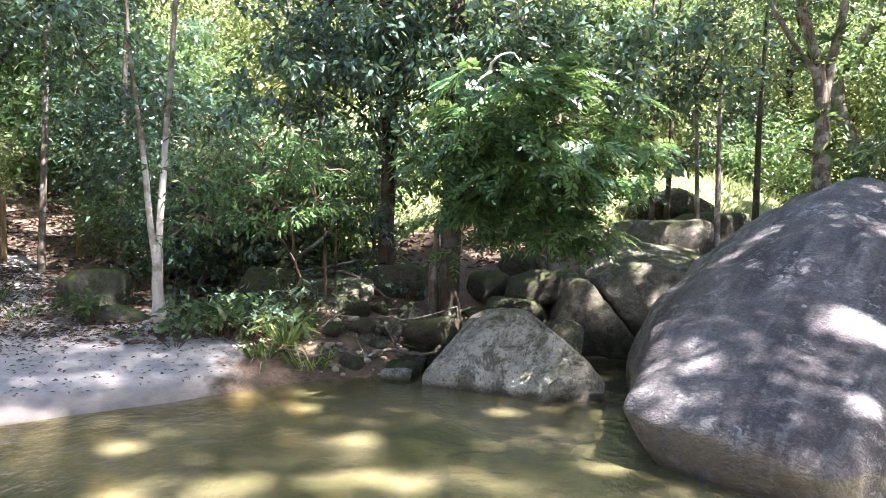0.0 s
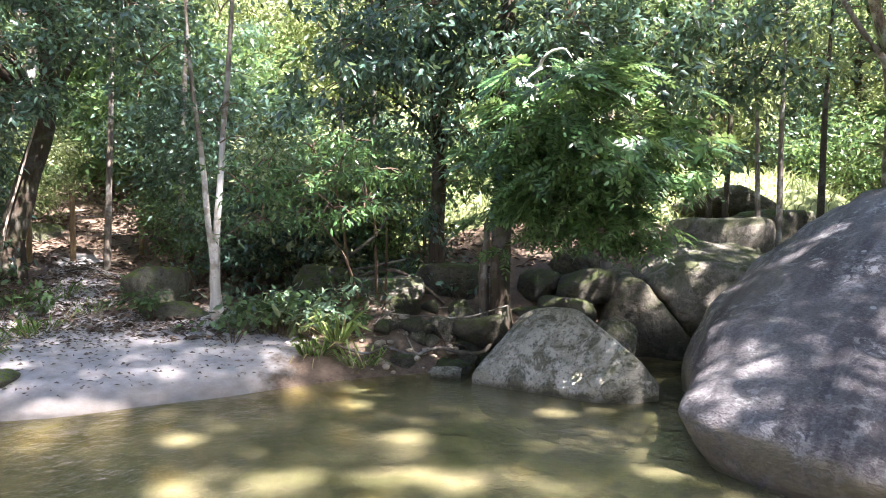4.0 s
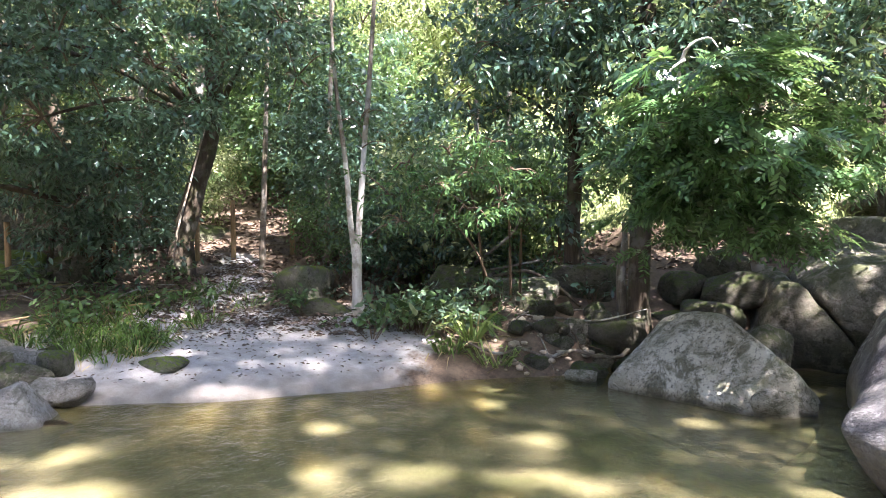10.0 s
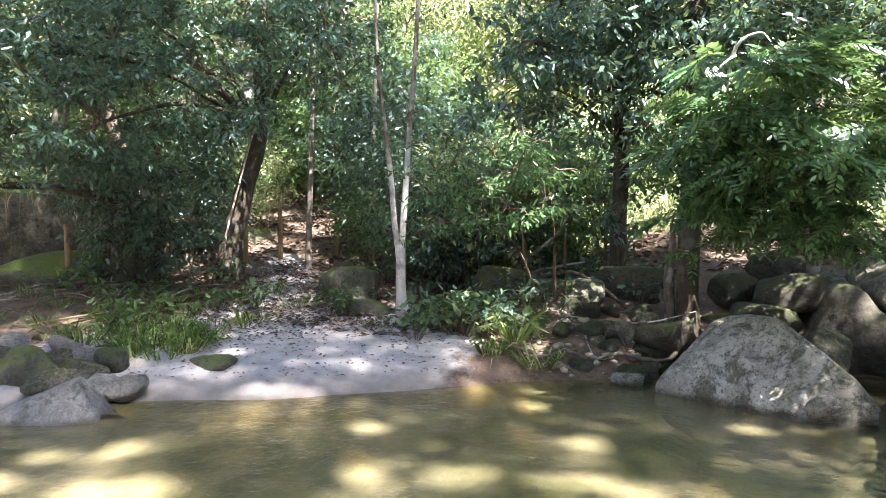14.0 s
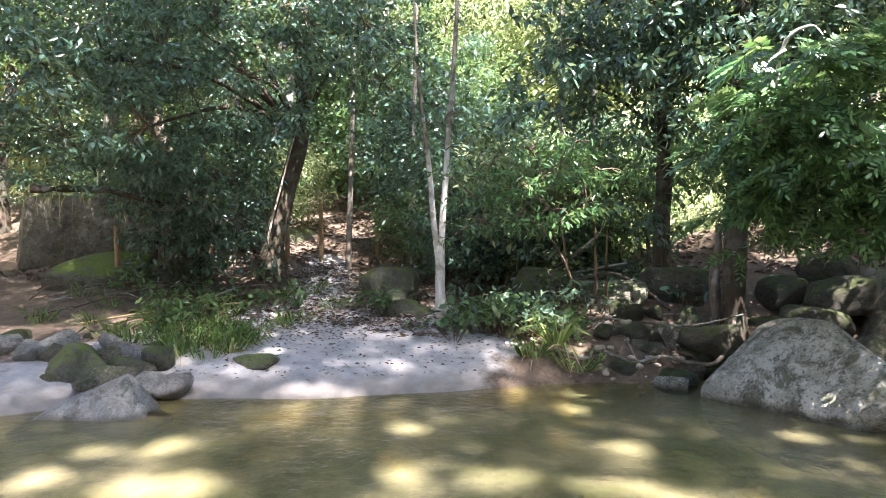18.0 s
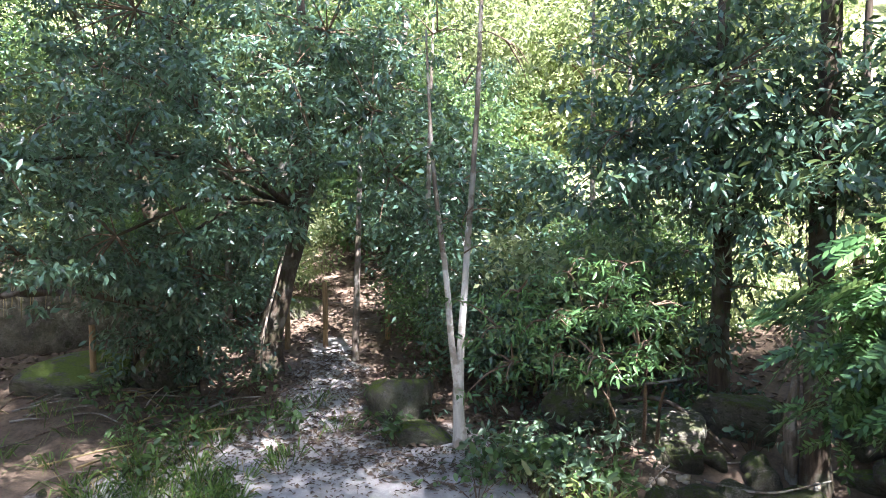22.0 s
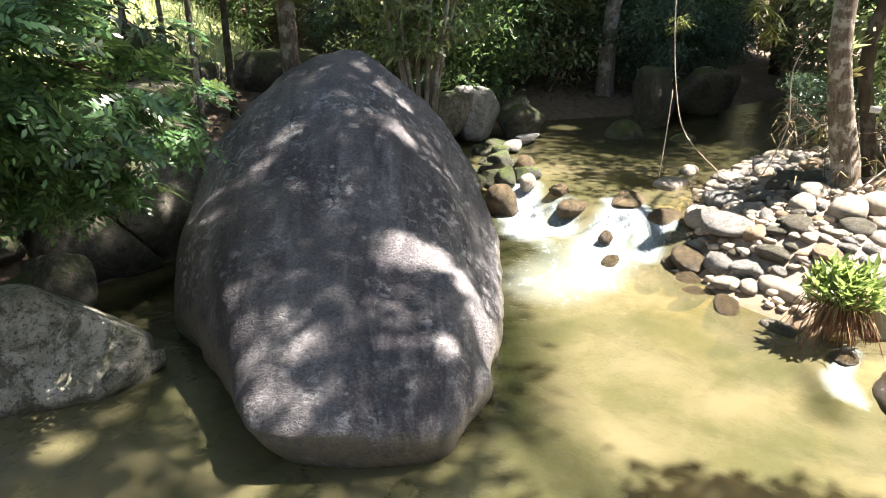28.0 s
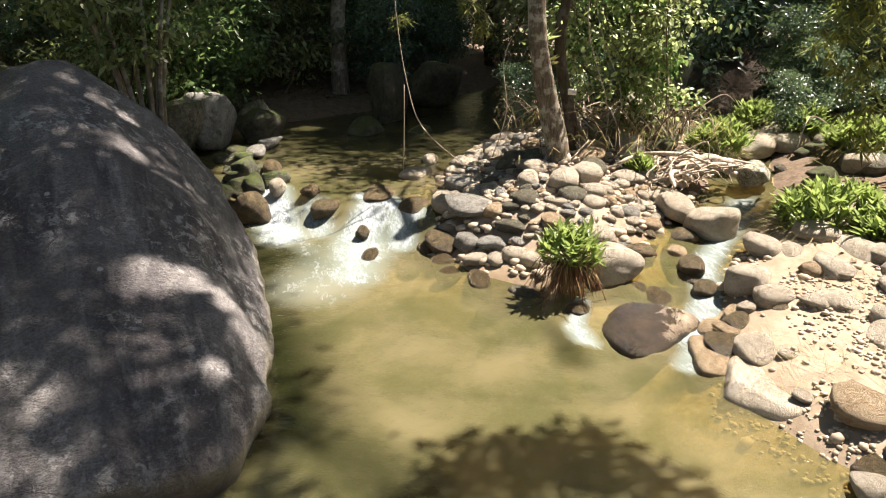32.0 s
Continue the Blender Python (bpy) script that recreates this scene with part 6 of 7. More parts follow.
for k, (x, y, size) in enumerate(((-1.3, 12.3, 1.1), (0.3, 12.9, 1.2), (-2.2, 13.2, 1.3), (1.6, 13.6, 1.0))):
    shade = empty("shrub", x, y, ground_at(x, y), "green shrub at the edge of the sunlit glade", "shrub", "glade shrubs")
    leaves(shade, [(0, 0, 0.9 * size, 0.6 * size), (0.45 * size, -0.2, 1.4 * size, 0.45 * size), (-0.45 * size, 0.1, 1.3 * size, 0.5 * size), (0.1, -0.2, 1.9 * size, 0.4 * size)], 0.24, 18, 0.13, (LEAF_MID, LEAF_LIGHT)[k % 2], 50, 940 + k, 0.7)
    for j in range(4):
        a = j * 1.7 + k
        tubes("stem", [([(0.05 * math.cos(a), 0.05 * math.sin(a), -0.15), (0.2 * math.cos(a), 0.2 * math.sin(a), 0.6 * size), (0.4 * math.cos(a), 0.4 * math.sin(a), 1.4 * size)], [0.025, 0.018, 0.008])], TWIG, shade, 5)

# trunks above the whaleback boulder
hill = empty("tree", 6.4, 11.1, 2.0, "forked grey tree with bromeliads above the boulder", "tree")
tubes("trunk", [([(0, 0, -1.4), (-0.05, 0, 0.9), (-0.1, -0.05, 2.0), (-0.25, -0.1, 2.7)], [0.22, 0.14, 0.12, 0.11])], BARK_MOTTLED, hill, 11, 0.3)
tubes("fork", [([(-0.25, -0.1, 2.6), (-0.45, -0.2, 3.2), (-0.8, -0.3, 4.2), (-1.2, -0.4, 6)], [0.10, 0.08, 0.07, 0.04])], BARK_MOTTLED, hill, 9)
tubes("fork", [([(-0.1, -0.05, 1.9), (0.05, -0.1, 2.8), (0.2, -0.2, 3.8), (0.5, -0.2, 6)], [0.09, 0.075, 0.06, 0.03])], BARK_MOTTLED, hill, 9)
tubes("fork", [([(-0.2, -0.1, 2.4), (-0.8, -0.3, 3.0), (-1.5, -0.4, 4.1)], [0.06, 0.045, 0.02])], BARK_GREY, hill, 8)
leaves(hill, [(-1.2, -0.4, 5.2, 1.3), (0.5, -0.2, 5.6, 1.5), (-0.2, -0.3, 4.2, 0.7), (1.6, -0.5, 4.0, 1.0), (-1.8, -0.4, 4.0, 0.8)], 0.36, 26, 0.14, LEAF_MID, 26, 45, 0.7)
for k, (x, y, z) in enumerate(((-0.1, -0.05, 1.1), (-0.1, -0.05, 1.7), (-0.3, -0.12, 2.6), (0.05, -0.1, 3.0))):
    q = np.random.default_rng(470 + k)
    a = q.uniform(0, 2 * math.pi, 26)
    d = unit(np.stack([np.cos(a), np.sin(a), q.uniform(-0.3, 0.9, 26)], 1))
    foot = np.zeros((26, 3)) + np.array([x, y, z])
    blades("bromeliad", foot, foot + d * q.uniform(0.25, 0.5, 26)[:, None], unit(np.cross(d, np.array([0, 0, 1.0]))), np.full(26, 0.035), (LEAF_LIGHT, LEAF_MID)[k % 2], hill, 0.4, np.tile(np.array([0, 0, 0.06]), (26, 1)))
for x, y, z, sx, sy, sz, turn in ((5.0, 12.1, 1.85, 0.75, 0.6, 0.6, 20), (6.9, 12.3, 2.0, 0.8, 0.6, 0.55, -10), (7.4, 11.2, 1.6, 0.5, 0.4, 0.35, 50), (8.6, 11.8, 1.5, 0.7, 0.5, 0.5, 0), (4.6, 13.6, 2.6, 0.9, 0.7, 0.5, 30)):
    rock("boulder", x, y, ground_at(x, y) + sz * 0.25, sx, sy, sz, GRANITE_MOSS, "dark mossy boulder on the sunlit slope", "boulder", turn, int(x * 31), 4, "boulders of the slope")
sunny = empty("shrub", 7.9, 10.3, 1.6, "sunlit shrub with large pale green leaves", "shrub")
sun_lobes = [(-0.3, -0.2, 1.6, 0.6), (0.3, -0.3, 2.0, 0.7), (0.1, -0.4, 1.1, 0.6), (0.8, -0.2, 1.4, 0.7), (0.6, 0, 2.6, 0.7)]
leaves(sunny, sun_lobes, 0.3, 18, 0.19, LEAF_LIGHT, 70, 46, 0.7)
limbs_to(sunny, (0.2, 0, -1.3), sun_lobes[:4], 0.03, TWIG, "stem")
for x, y, lean, h, rad, mat in ((5.45, 11.6, 0.1, 4.5, 0.06, BARK_DARK), (4.5, 11.6, -0.05, 4.0, 0.045, BARK_GREY), (3.85, 12.2, 0.0, 5, 0.055, BARK_DARK), (4.15, 12.4, 0.15, 5, 0.05, BARK_DARK), (2.1, 12.5, 0.05, 6, 0.085, BARK_GREY), (-5.95, 12.1, 0.1, 6, 0.06, BARK_GREY),
                                (-6.85, 11.2, 0.1, 6, 0.055, BARK_GREY), (-2.4, 13.5, -0.1, 7, 0.07, BARK_GREY), (-3.4, 14.5, 0.0, 8, 0.06, BARK_GREY), (-9.2, 10.6, 0.1, 6, 0.07, BARK_GREY), (4.55, 11.0, 0.05, 4.5, 0.05, BARK_GREY), (1.0, 13.8, 0.1, 7, 0.08, BARK_DARK)):
    z = ground_at(x, y)
    sap = empty("sapling", x, y, z, "thin young trunk in the undergrowth", "tree", "saplings")
    tubes("trunk", [([(0, 0, -0.3), (lean * 0.6, 0.02, h * 0.25), (lean, 0.05, h * 0.55), (lean * 2, 0.05, h)], [rad * 1.2, rad, rad * 0.8, rad * 0.3])], mat, sap, 8)
    leaves(sap, [(lean * 2, 0.05, h * 0.95, 0.8), (lean * 2 + 0.5, 0.3, h * 0.8, 0.6), (lean - 0.5, -0.1, h * 0.72, 0.5)], 0.32, 22, 0.11, (LEAF_MID, LEAF_LIGHT, LEAF_DARK)[int(abs(x * 7)) % 3], 24, int(abs(x * 100)), 0.7)

# the multi-stemmed thicket behind the boulder's shoulder
thicket = empty("shrub", 8.1, 9.75, 0.75, "thicket of many brown stems with hanging leaves", "shrub")
for k in range(11):
    a = k * 2.4
    tubes("stem", [([(0.22 * math.cos(a), 0.22 * math.sin(a), -0.2), (0.3 * math.cos(a), 0.3 * math.sin(a), 0.9), (0.55 * math.cos(a), 0.5 * math.sin(a), 1.9), (0.9 * math.cos(a), 0.8 * math.sin(a), 3.2)], [0.05, 0.042, 0.035, 0.015])], BARK_GREY if k % 3 else ROOT, thicket, 6)
leaves(thicket, [(0.3, -0.3, 1.9, 0.5), (-0.5, -0.2, 2.3, 0.6), (0.8, 0.2, 2.4, 0.7), (0, 0, 3.2, 0.9), (-0.8, 0.1, 3.2, 0.8)], 0.3, 20, 0.12, LEAF_MID, 46, 48, 0.7, 0.6, 0.9)

# leaning tree on the gravel bar
bar = empty("tree", 9.05, 3.12, 0.5, "leaning grey-barked tree hung with climbers on the gravel bar", "tree")
tubes("trunk", [([(0.05, -0.05, -0.3), (0.0, 0, 0.3), (-0.03, 0.18, 1.2), (-0.06, 0.42, 2.4), (0.3, 0.3, 3.8), (1.4, -0.6, 6.3), (2.4, -1.3, 8.6)], [0.40, 0.18, 0.145, 0.135, 0.125, 0.10, 0.05])], BARK_MOTTLED, bar, 14, 0.3)
tubes("trunk", [([(0.6, -0.2, -0.3), (0.5, -0.08, 0.8), (0.4, 0.15, 2.2), (0.9, -0.3, 4.0), (2.2, -1.1, 7.0)], [0.16, 0.09, 0.08, 0.07, 0.04])], BARK_DARK, bar, 10)
q = np.random.default_rng(57)
for k in range(18):
    a = k * 0.35 + q.normal() * 0.1
    far = q.uniform(0.5, 0.95)
    tubes("root", [([(0.1 * math.cos(a), 0.1 * math.sin(a), q.uniform(0.3, 0.5)), (0.3 * math.cos(a + 0.2), 0.28 * math.sin(a + 0.2), 0.22), (far * 0.7 * math.cos(a), far * 0.65 * math.sin(a), 0.02), (far * math.cos(a - 0.15), far * 0.9 * math.sin(a - 0.15), -0.25)], [q.uniform(0.05, 0.09), 0.05, 0.035, 0.015])], (BARK_MOTTLED, ROOT, BARK_MOTTLED)[k % 3], bar, 7, 0.3)
high = [(4.4, -0.6, 8.5, 1.6), (5.2, 0.8, 8.2, 1.7), (4.0, 0.4, 7.6, 0.8)]
leaves(bar, high, 0.42, 26, 0.17, LEAF_MID, 20, 51, 0.75)
limbs_to(bar, (1.4, -0.6, 6.2), high, 0.06, BARK_GREY)
climb = [(1.2, 0.0, 2.9, 0.45), (1.25, -0.1, 2.2, 0.4), (1.3, -0.15, 1.5, 0.36), (1.5, -0.7, 3.0, 0.5), (1.5, -0.75, 2.3, 0.45), (1.55, -0.8, 1.6, 0.4), (1.6, -0.85, 1.0, 0.34), (2.0, -1.15, 2.8, 0.45), (2.1, -1.2, 2.1, 0.4), (2.2, -1.25, 1.4, 0.36), (0.75, 0.1, 2.5, 0.3)]
tagged(leaves(bar, climb[1::2], 0.22, 16, 0.10, LEAF_FRESH, 130, 52, 0.7, 0.7, 0.8, "climber", 1.2, "hanging green climbing leaves", 1.4, True), kind="stuff")
# sunlight on the climbers is put into this paler leaf colour
tagged(leaves(bar, climb, 0.26, 16, 0.105, LEAF_CLIMB, 170, 53, 0.5, 0.7, 0.5, "climber", 1.3, "sunlit pale climbing leaves", 1.4, True), kind="stuff")
q = np.random.default_rng(59)
for k in range(11):
    x, y = 0.9 + q.uniform(0, 1.6), 0.1 - q.uniform(0, 1.6)
    tubes("vine", [([(x + 0.3, y, 4.2), (x + q.normal() * 0.25, y + q.normal() * 0.25, 2.4), (x + q.normal() * 0.35, y + q.normal() * 0.35, 1.0), (x - 0.2 + q.normal() * 0.2, y + q.normal() * 0.2, 0.0)], [0.010, 0.010, 0.009, 0.006])], (ROOT, TWIG)[k % 2], bar, 5, 0.2)
for k, z in enumerate((2.05, 1.7)):
    bases = np.zeros((22, 3)) + np.array([0.1 - 0.03 * k, 0.3, z])
    q = np.random.default_rng(60 + k)
    a = q.uniform(0, 2 * math.pi, 22)
    d = unit(np.stack([np.cos(a), np.sin(a), q.uniform(0.2, 1.0, 22)], 1))
    blades("bromeliad", bases, bases + d * 0.28, unit(np.cross(d, np.array([0, 0, 1.0]))), np.full(22, 0.03), GRASS_DRY if k else LEAF_LIGHT, bar, 0.4, np.tile(np.array([0, 0, 0.05]), (22, 1)))
bm = bmesh.new()
bmesh.ops.create_cube(bm, size=1, matrix=Matrix.Translation((0.05, -0.12, 1.38)) @ Matrix.Diagonal((0.012, 0.12, 0.08, 1)))
part("tag", bm, plain("white plate", (0.7, 0.7, 0.66), (0.8, 0.8, 0.76), 20), bar, "small white plate nailed to the trunk")
brush = empty("brush", 10.9, 2.5, ground_at(10.9, 2.5), "tangle of dry brown vines and roots behind the bar's tree", "brush")
q = np.random.default_rng(58)
strands = []
for k in range(110):
    p = Vector((q.normal() * 0.85, q.normal() * 0.75, q.uniform(-0.1, 0.1)))
    a, L = q.uniform(0, 6.3), q.uniform(0.4, 1.1)
    d = Vector((math.cos(a), math.sin(a), q.uniform(0.0, 0.9))) * L
    strands.append(([p, p + d * 0.5 + Vector((q.normal() * 0.1, q.normal() * 0.1, 0.15)), p + d + Vector((0, 0, -0.25))], [0.014, 0.010, 0.004]))
tagged(tubes("vine", strands[::2], TWIG, brush, 4, 0.2), kind="stuff")
tagged(tubes("root", strands[1::2], ROOT, brush, 4, 0.2), kind="stuff")
n = 700
foot = q.normal(size=(n, 3)) * np.array([0.95, 0.8, 0.02])
way = unit(np.stack([q.normal(size=n), q.normal(size=n), q.uniform(0.1, 1.2, n)], 1)) * q.uniform(0.2, 0.55, n)[:, None]
ribbons("dry_foliage", foot, foot + way * 0.55 + np.array([0, 0, 0.06]), foot + way + np.array([0, 0, -0.12]), unit(q.normal(size=(n, 3))), np.full(n, 0.011), GRASS_DRY, brush)
for k, (x, y, sx, sz) in enumerate(((10.2, 2.2, 0.34, 0.24), (10.6, 1.75, 0.28, 0.2), (11.2, 1.95, 0.45, 0.3), (11.9, 2.1, 0.4, 0.34), (12.3, 1.7, 0.3, 0.22), (10.0, 2.7, 0.25, 0.2), (12.7, 2.4, 0.5, 0.4))):
    rock("rock", x, y, ground_at(x, y) + sz * 0.3, sx, sx * 0.8, sz, (STONE, GRANITE_MOSS, GRANITE_BROWN)[k % 3], "weathered stone of the rooty hummock", "rock", 37 * k, k + 210, 4, "hummock stones")
tilted = empty("tree", 16.0, 1.6, 0.6, "pale slanting tree at the edge of the shade", "tree")
tubes("trunk", [([(0, 0, -0.3), (0.0, -0.02, 0.6), (0, -0.25, 1.3), (0, -0.75, 2.2), (0.1, -1.3, 3.2), (0, -1.5, 6)], [0.2, 0.15, 0.14, 0.13, 0.12, 0.05])], BARK_WHITE, tilted, 10)
leaves(tilted, [(0, -1.5, 5.6, 1.6), (0.3, -0.6, 4.8, 1.2), (0.5, 0.4, 3.2, 0.9), (0.5, 0.2, 2.0, 0.8)], 0.36, 24, 0.15, LEAF_MID, 24, 55, 0.7)

# hanging lianas
for name, pts in (("liana", [(8.1, 5.4, 7.5), (8.15, 5.35, 4.5), (8.2, 5.3, 3.0), (8.3, 5.2, 2.0), (8.35, 5.0, 1.4), (8.7, 4.55, 0.85), (9.0, 4.4, 0.7)]), ("liana", [(8.3, 5.25, 2.0), (8.32, 5.28, 1.3), (8.3, 5.3, 0.75)]),
                  ("liana", [(9.0, 3.5, 2.75), (8.9, 3.75, 2.75), (8.85, 3.95, 2.3), (8.9, 3.9, 1.6), (8.9, 4.1, 0.9)])):
    tagged(tubes(name, [(pts, [0.007] * len(pts))], ROOT, None, 6, 0.1), "thin pale liana hanging over the water", "liana")


# bamboo sprays
def bamboo(x, y, z, lobes, seed, label, stem_to):
    top = empty("bamboo", x, y, z, label, "bamboo")
    for a, c in stem_to:
        m = Vector(a).lerp(Vector(c), 0.5) + Vector((0, 0, 0.4))
        tubes("cane", [([a, m, c], [0.02, 0.014, 0.005])], LEAF_BAMBOO, top, 6)
    q = np.random.default_rng(seed)
    for l in lobes:
        pts = shell(l[:3], (l[3], l[3], l[3]), int(130 * l[3] ** 2) + 5, q, 0.7)[0]
        n = len(pts) * 12
        base = np.repeat(pts, 12, 0)
        a = q.uniform(0, 2 * math.pi, n)
        d = unit(np.stack([np.cos(a), np.sin(a), q.uniform(-1.1, 0.25, n)], 1))
        size = q.uniform(0.18, 0.34, n)
        tagged(blades("leaf_spray", base, base + d * size[:, None], unit(np.cross(d, np.array([0.1, 0, 1.0]))), size * 0.12, LEAF_BAMBOO, top, 0.35), kind="stuff")
    return top


bamboo(10.9, -2.6, 0.5, [(-0.75, 2.2, 3.0, 0.42), (-0.7, 2.0, 2.5, 0.42), (-0.72, 2.2, 2.05, 0.38), (-0.8, 1.9, 1.65, 0.34), (-0.82, 1.75, 1.2, 0.3), (-0.7, 2.55, 3.05, 0.3), (-0.4, 1.6, 3.2, 0.6), (-0.85, 1.6, 0.8, 0.28), (-0.3, 1.4, 2.3, 0.5)], 71, "bamboo with yellow-green leaves bending over the bar",
       [((0.3, -0.3, -0.2), (-0.7, 2.1, 3.1)), ((0.2, -0.2, -0.2), (-0.7, 2.0, 2.3)), ((0.4, -0.4, -0.2), (-0.4, 1.5, 3.3)), ((0.2, -0.1, -0.2), (-0.8, 1.8, 1.4))])
bamboo(11.9, 4.9, 3.4, [(-1.15, -0.1, -0.75, 0.2), (-1.3, 0.05, -0.45, 0.24), (-1.6, 1.2, -0.6, 0.1), (-1.0, 0.0, 0.1, 0.33)], 72, "drooping yellow-green leaf sprays above the stream", [((0.0, -0.2, 0.4), (-1.2, 0.0, -0.45)), ((-0.3, 0.2, 1.0), (-1.6, 1.2, -0.5))])


# grasses and herbs
def tuft(name, x, y, label, blades_n, length, spread, seed, material=GRASS, width=0.013, lean=0.0, z=None, category="grass", group="", dead=0.25):
    q = np.random.default_rng(seed)
    top = empty(name, x, y, (ground_at(x, y) if z is None else z) - 0.02, label, category, group)
    a = q.uniform(0, 2 * math.pi, blades_n)
    foot = np.stack([np.cos(a), np.sin(a), np.zeros(blades_n)], 1) * (spread * q.random(blades_n) ** 0.7)[:, None]
    d = unit(np.stack([np.cos(a) * 0.7 + lean, np.sin(a) * 0.7, q.uniform(0.5, 1.6, blades_n)], 1) + q.normal(size=(blades_n, 3)) * 0.2)
    size = (length * q.uniform(0.45, 1.15, blades_n))[:, None]
    side = unit(np.cross(d, np.array([0, 0, 1.0])) + q.normal(size=(blades_n, 3)) * 0.4)
    flop = q.uniform(0.1, 0.75, blades_n)[:, None] * np.array([0, 0, -1.0])
    ribbons("foliage", foot, foot + d * size * 0.55, foot + (unit(d * np.array([1.25, 1.25, 1.0])) + flop) * size, side, width * q.uniform(0.6, 1.4, blades_n), material, top)
    if dead:
        n = int(blades_n * dead)
        e = unit(d[:n] * np.array([1.3, 1.3, 0.6]) + q.normal(size=(n, 3)) * 0.35)
        ribbons("dry_foliage", foot[:n] * 1.2, foot[:n] * 1.2 + e * size[:n] * 0.5, foot[:n] * 1.2 + (e + flop[:n] * 1.1) * size[:n], side[:n], np.full(n, width * 0.7), GRASS_DRY, top)
    return top


def herb(x, y, label, seed, height=0.6, width=0.4, leaf=0.13, material=LEAF_MID, count=42, z=None):
    q = np.random.default_rng(seed)
    top = empty("herb", x, y, ground_at(x, y) if z is None else z, label, "plant", "bank herbs")
    tips = np.stack([q.normal(0, width * 0.45, 9), q.normal(0, width * 0.45, 9), height * q.uniform(0.5, 1.0, 9)], 1)
    tagged(tubes("stem", [([(0, 0, -0.1), (p[0] * 0.5, p[1] * 0.5, p[2] * 0.6), tuple(p)], [0.008, 0.006, 0.003]) for p in tips], TWIG, top, 4, 0), kind="stuff")
    b, t, side, w, sag = spray(tips, 0.16, count // 6, leaf, 0.5, 0.3, q)
    blades("foliage", b, t, side, w * 1.1, material, top, 0.45, sag, True)
    return top


q = np.random.default_rng(81)
for k in range(48):
    x, y = q.uniform(-7.6, -5.6), q.uniform(6.1, 8.8)
    if x > -5.6 - 0.12 * abs(y - 6.9) or (x < -6.6 and y < 6.2):
        continue
    tuft("grass_tuft", x, y, "green grass tuft at the sand's edge", 34, 0.42, 0.2, 100 + k, width=0.019, group="grass tufts by the path", dead=0.35)
for k, (x, y) in enumerate(((-8.2, 6.6), (-8.6, 7.2), (-7.9, 7.4), (-9.0, 6.4), (-6.3, 9.3), (-6.6, 8.9), (-5.7, 9.0), (-7.3, 8.6), (-9.4, 7.4))):
    tuft("grass_tuft", x, y, "green grass tuft under the trees", 40, 0.45, 0.18, 150 + k, group="grass tufts by the path")
for k in range(22):
    x = q.uniform(-3.75, -1.9)
    y = 8.1 + 0.5 * (-1.2 - x) * 0.15 + q.uniform(0.1, 1.5)
    if math.hypot(x + 4, y - 9.25) < 0.45 or x < -3.4 and y < 8.9:
        continue
    herb(x, y, "leafy herb on the stony bank", 200 + k, q.uniform(0.22, 0.5), 0.4, 0.14, (LEAF_MID, LEAF_HERB, LEAF_LIGHT, LEAF_HERB)[k % 4], 44)
for k in range(22):
    x, y = q.uniform(-6.0, -0.5), q.uniform(9.6, 11.5)
    if abs(x + 6.6 + 0.5 * (y - 10)) < 0.8:
        continue
    herb(x, y, "low dark herb of the forest floor", 260 + k, q.uniform(0.15, 0.4), 0.5, 0.12, (LEAF_DARK, LEAF_MID)[k % 2])
for k, (x, y) in enumerate(((-4.75, 8.95), (-4.95, 9.15), (-3.3, 8.15), (-6.9, 7.4), (-7.3, 7.9), (-7.6, 7.2), (-6.6, 8.3), (-8.1, 7.6), (-7.0, 6.7), (-8.8, 7.9), (-6.2, 8.6), (-8.0, 8.3), (-7.4, 9.2), (-8.6, 9.1), (-9.3, 8.3))):
    herb(x, y, "fresh green herb beside the path", 300 + k, 0.35, 0.35, 0.12, LEAF_MID)
tuft("strap_plant", -1.93, 8.0, "pale yellow-green strap-leaved plant hanging to the water", 46, 0.6, 0.12, 330, LEAF_CLUMP, 0.035, category="plant", z=0.42)
tuft("strap_plant", -1.6, 7.95, "pale yellow-green strap-leaved plant on the bank", 60, 0.42, 0.22, 331, LEAF_CLUMP, 0.025, category="plant")
tuft("strap_plant", -2.2, 8.0, "pale yellow-green strap-leaved plant on the bank", 50, 0.36, 0.2, 332, GRASS, 0.025, category="plant")

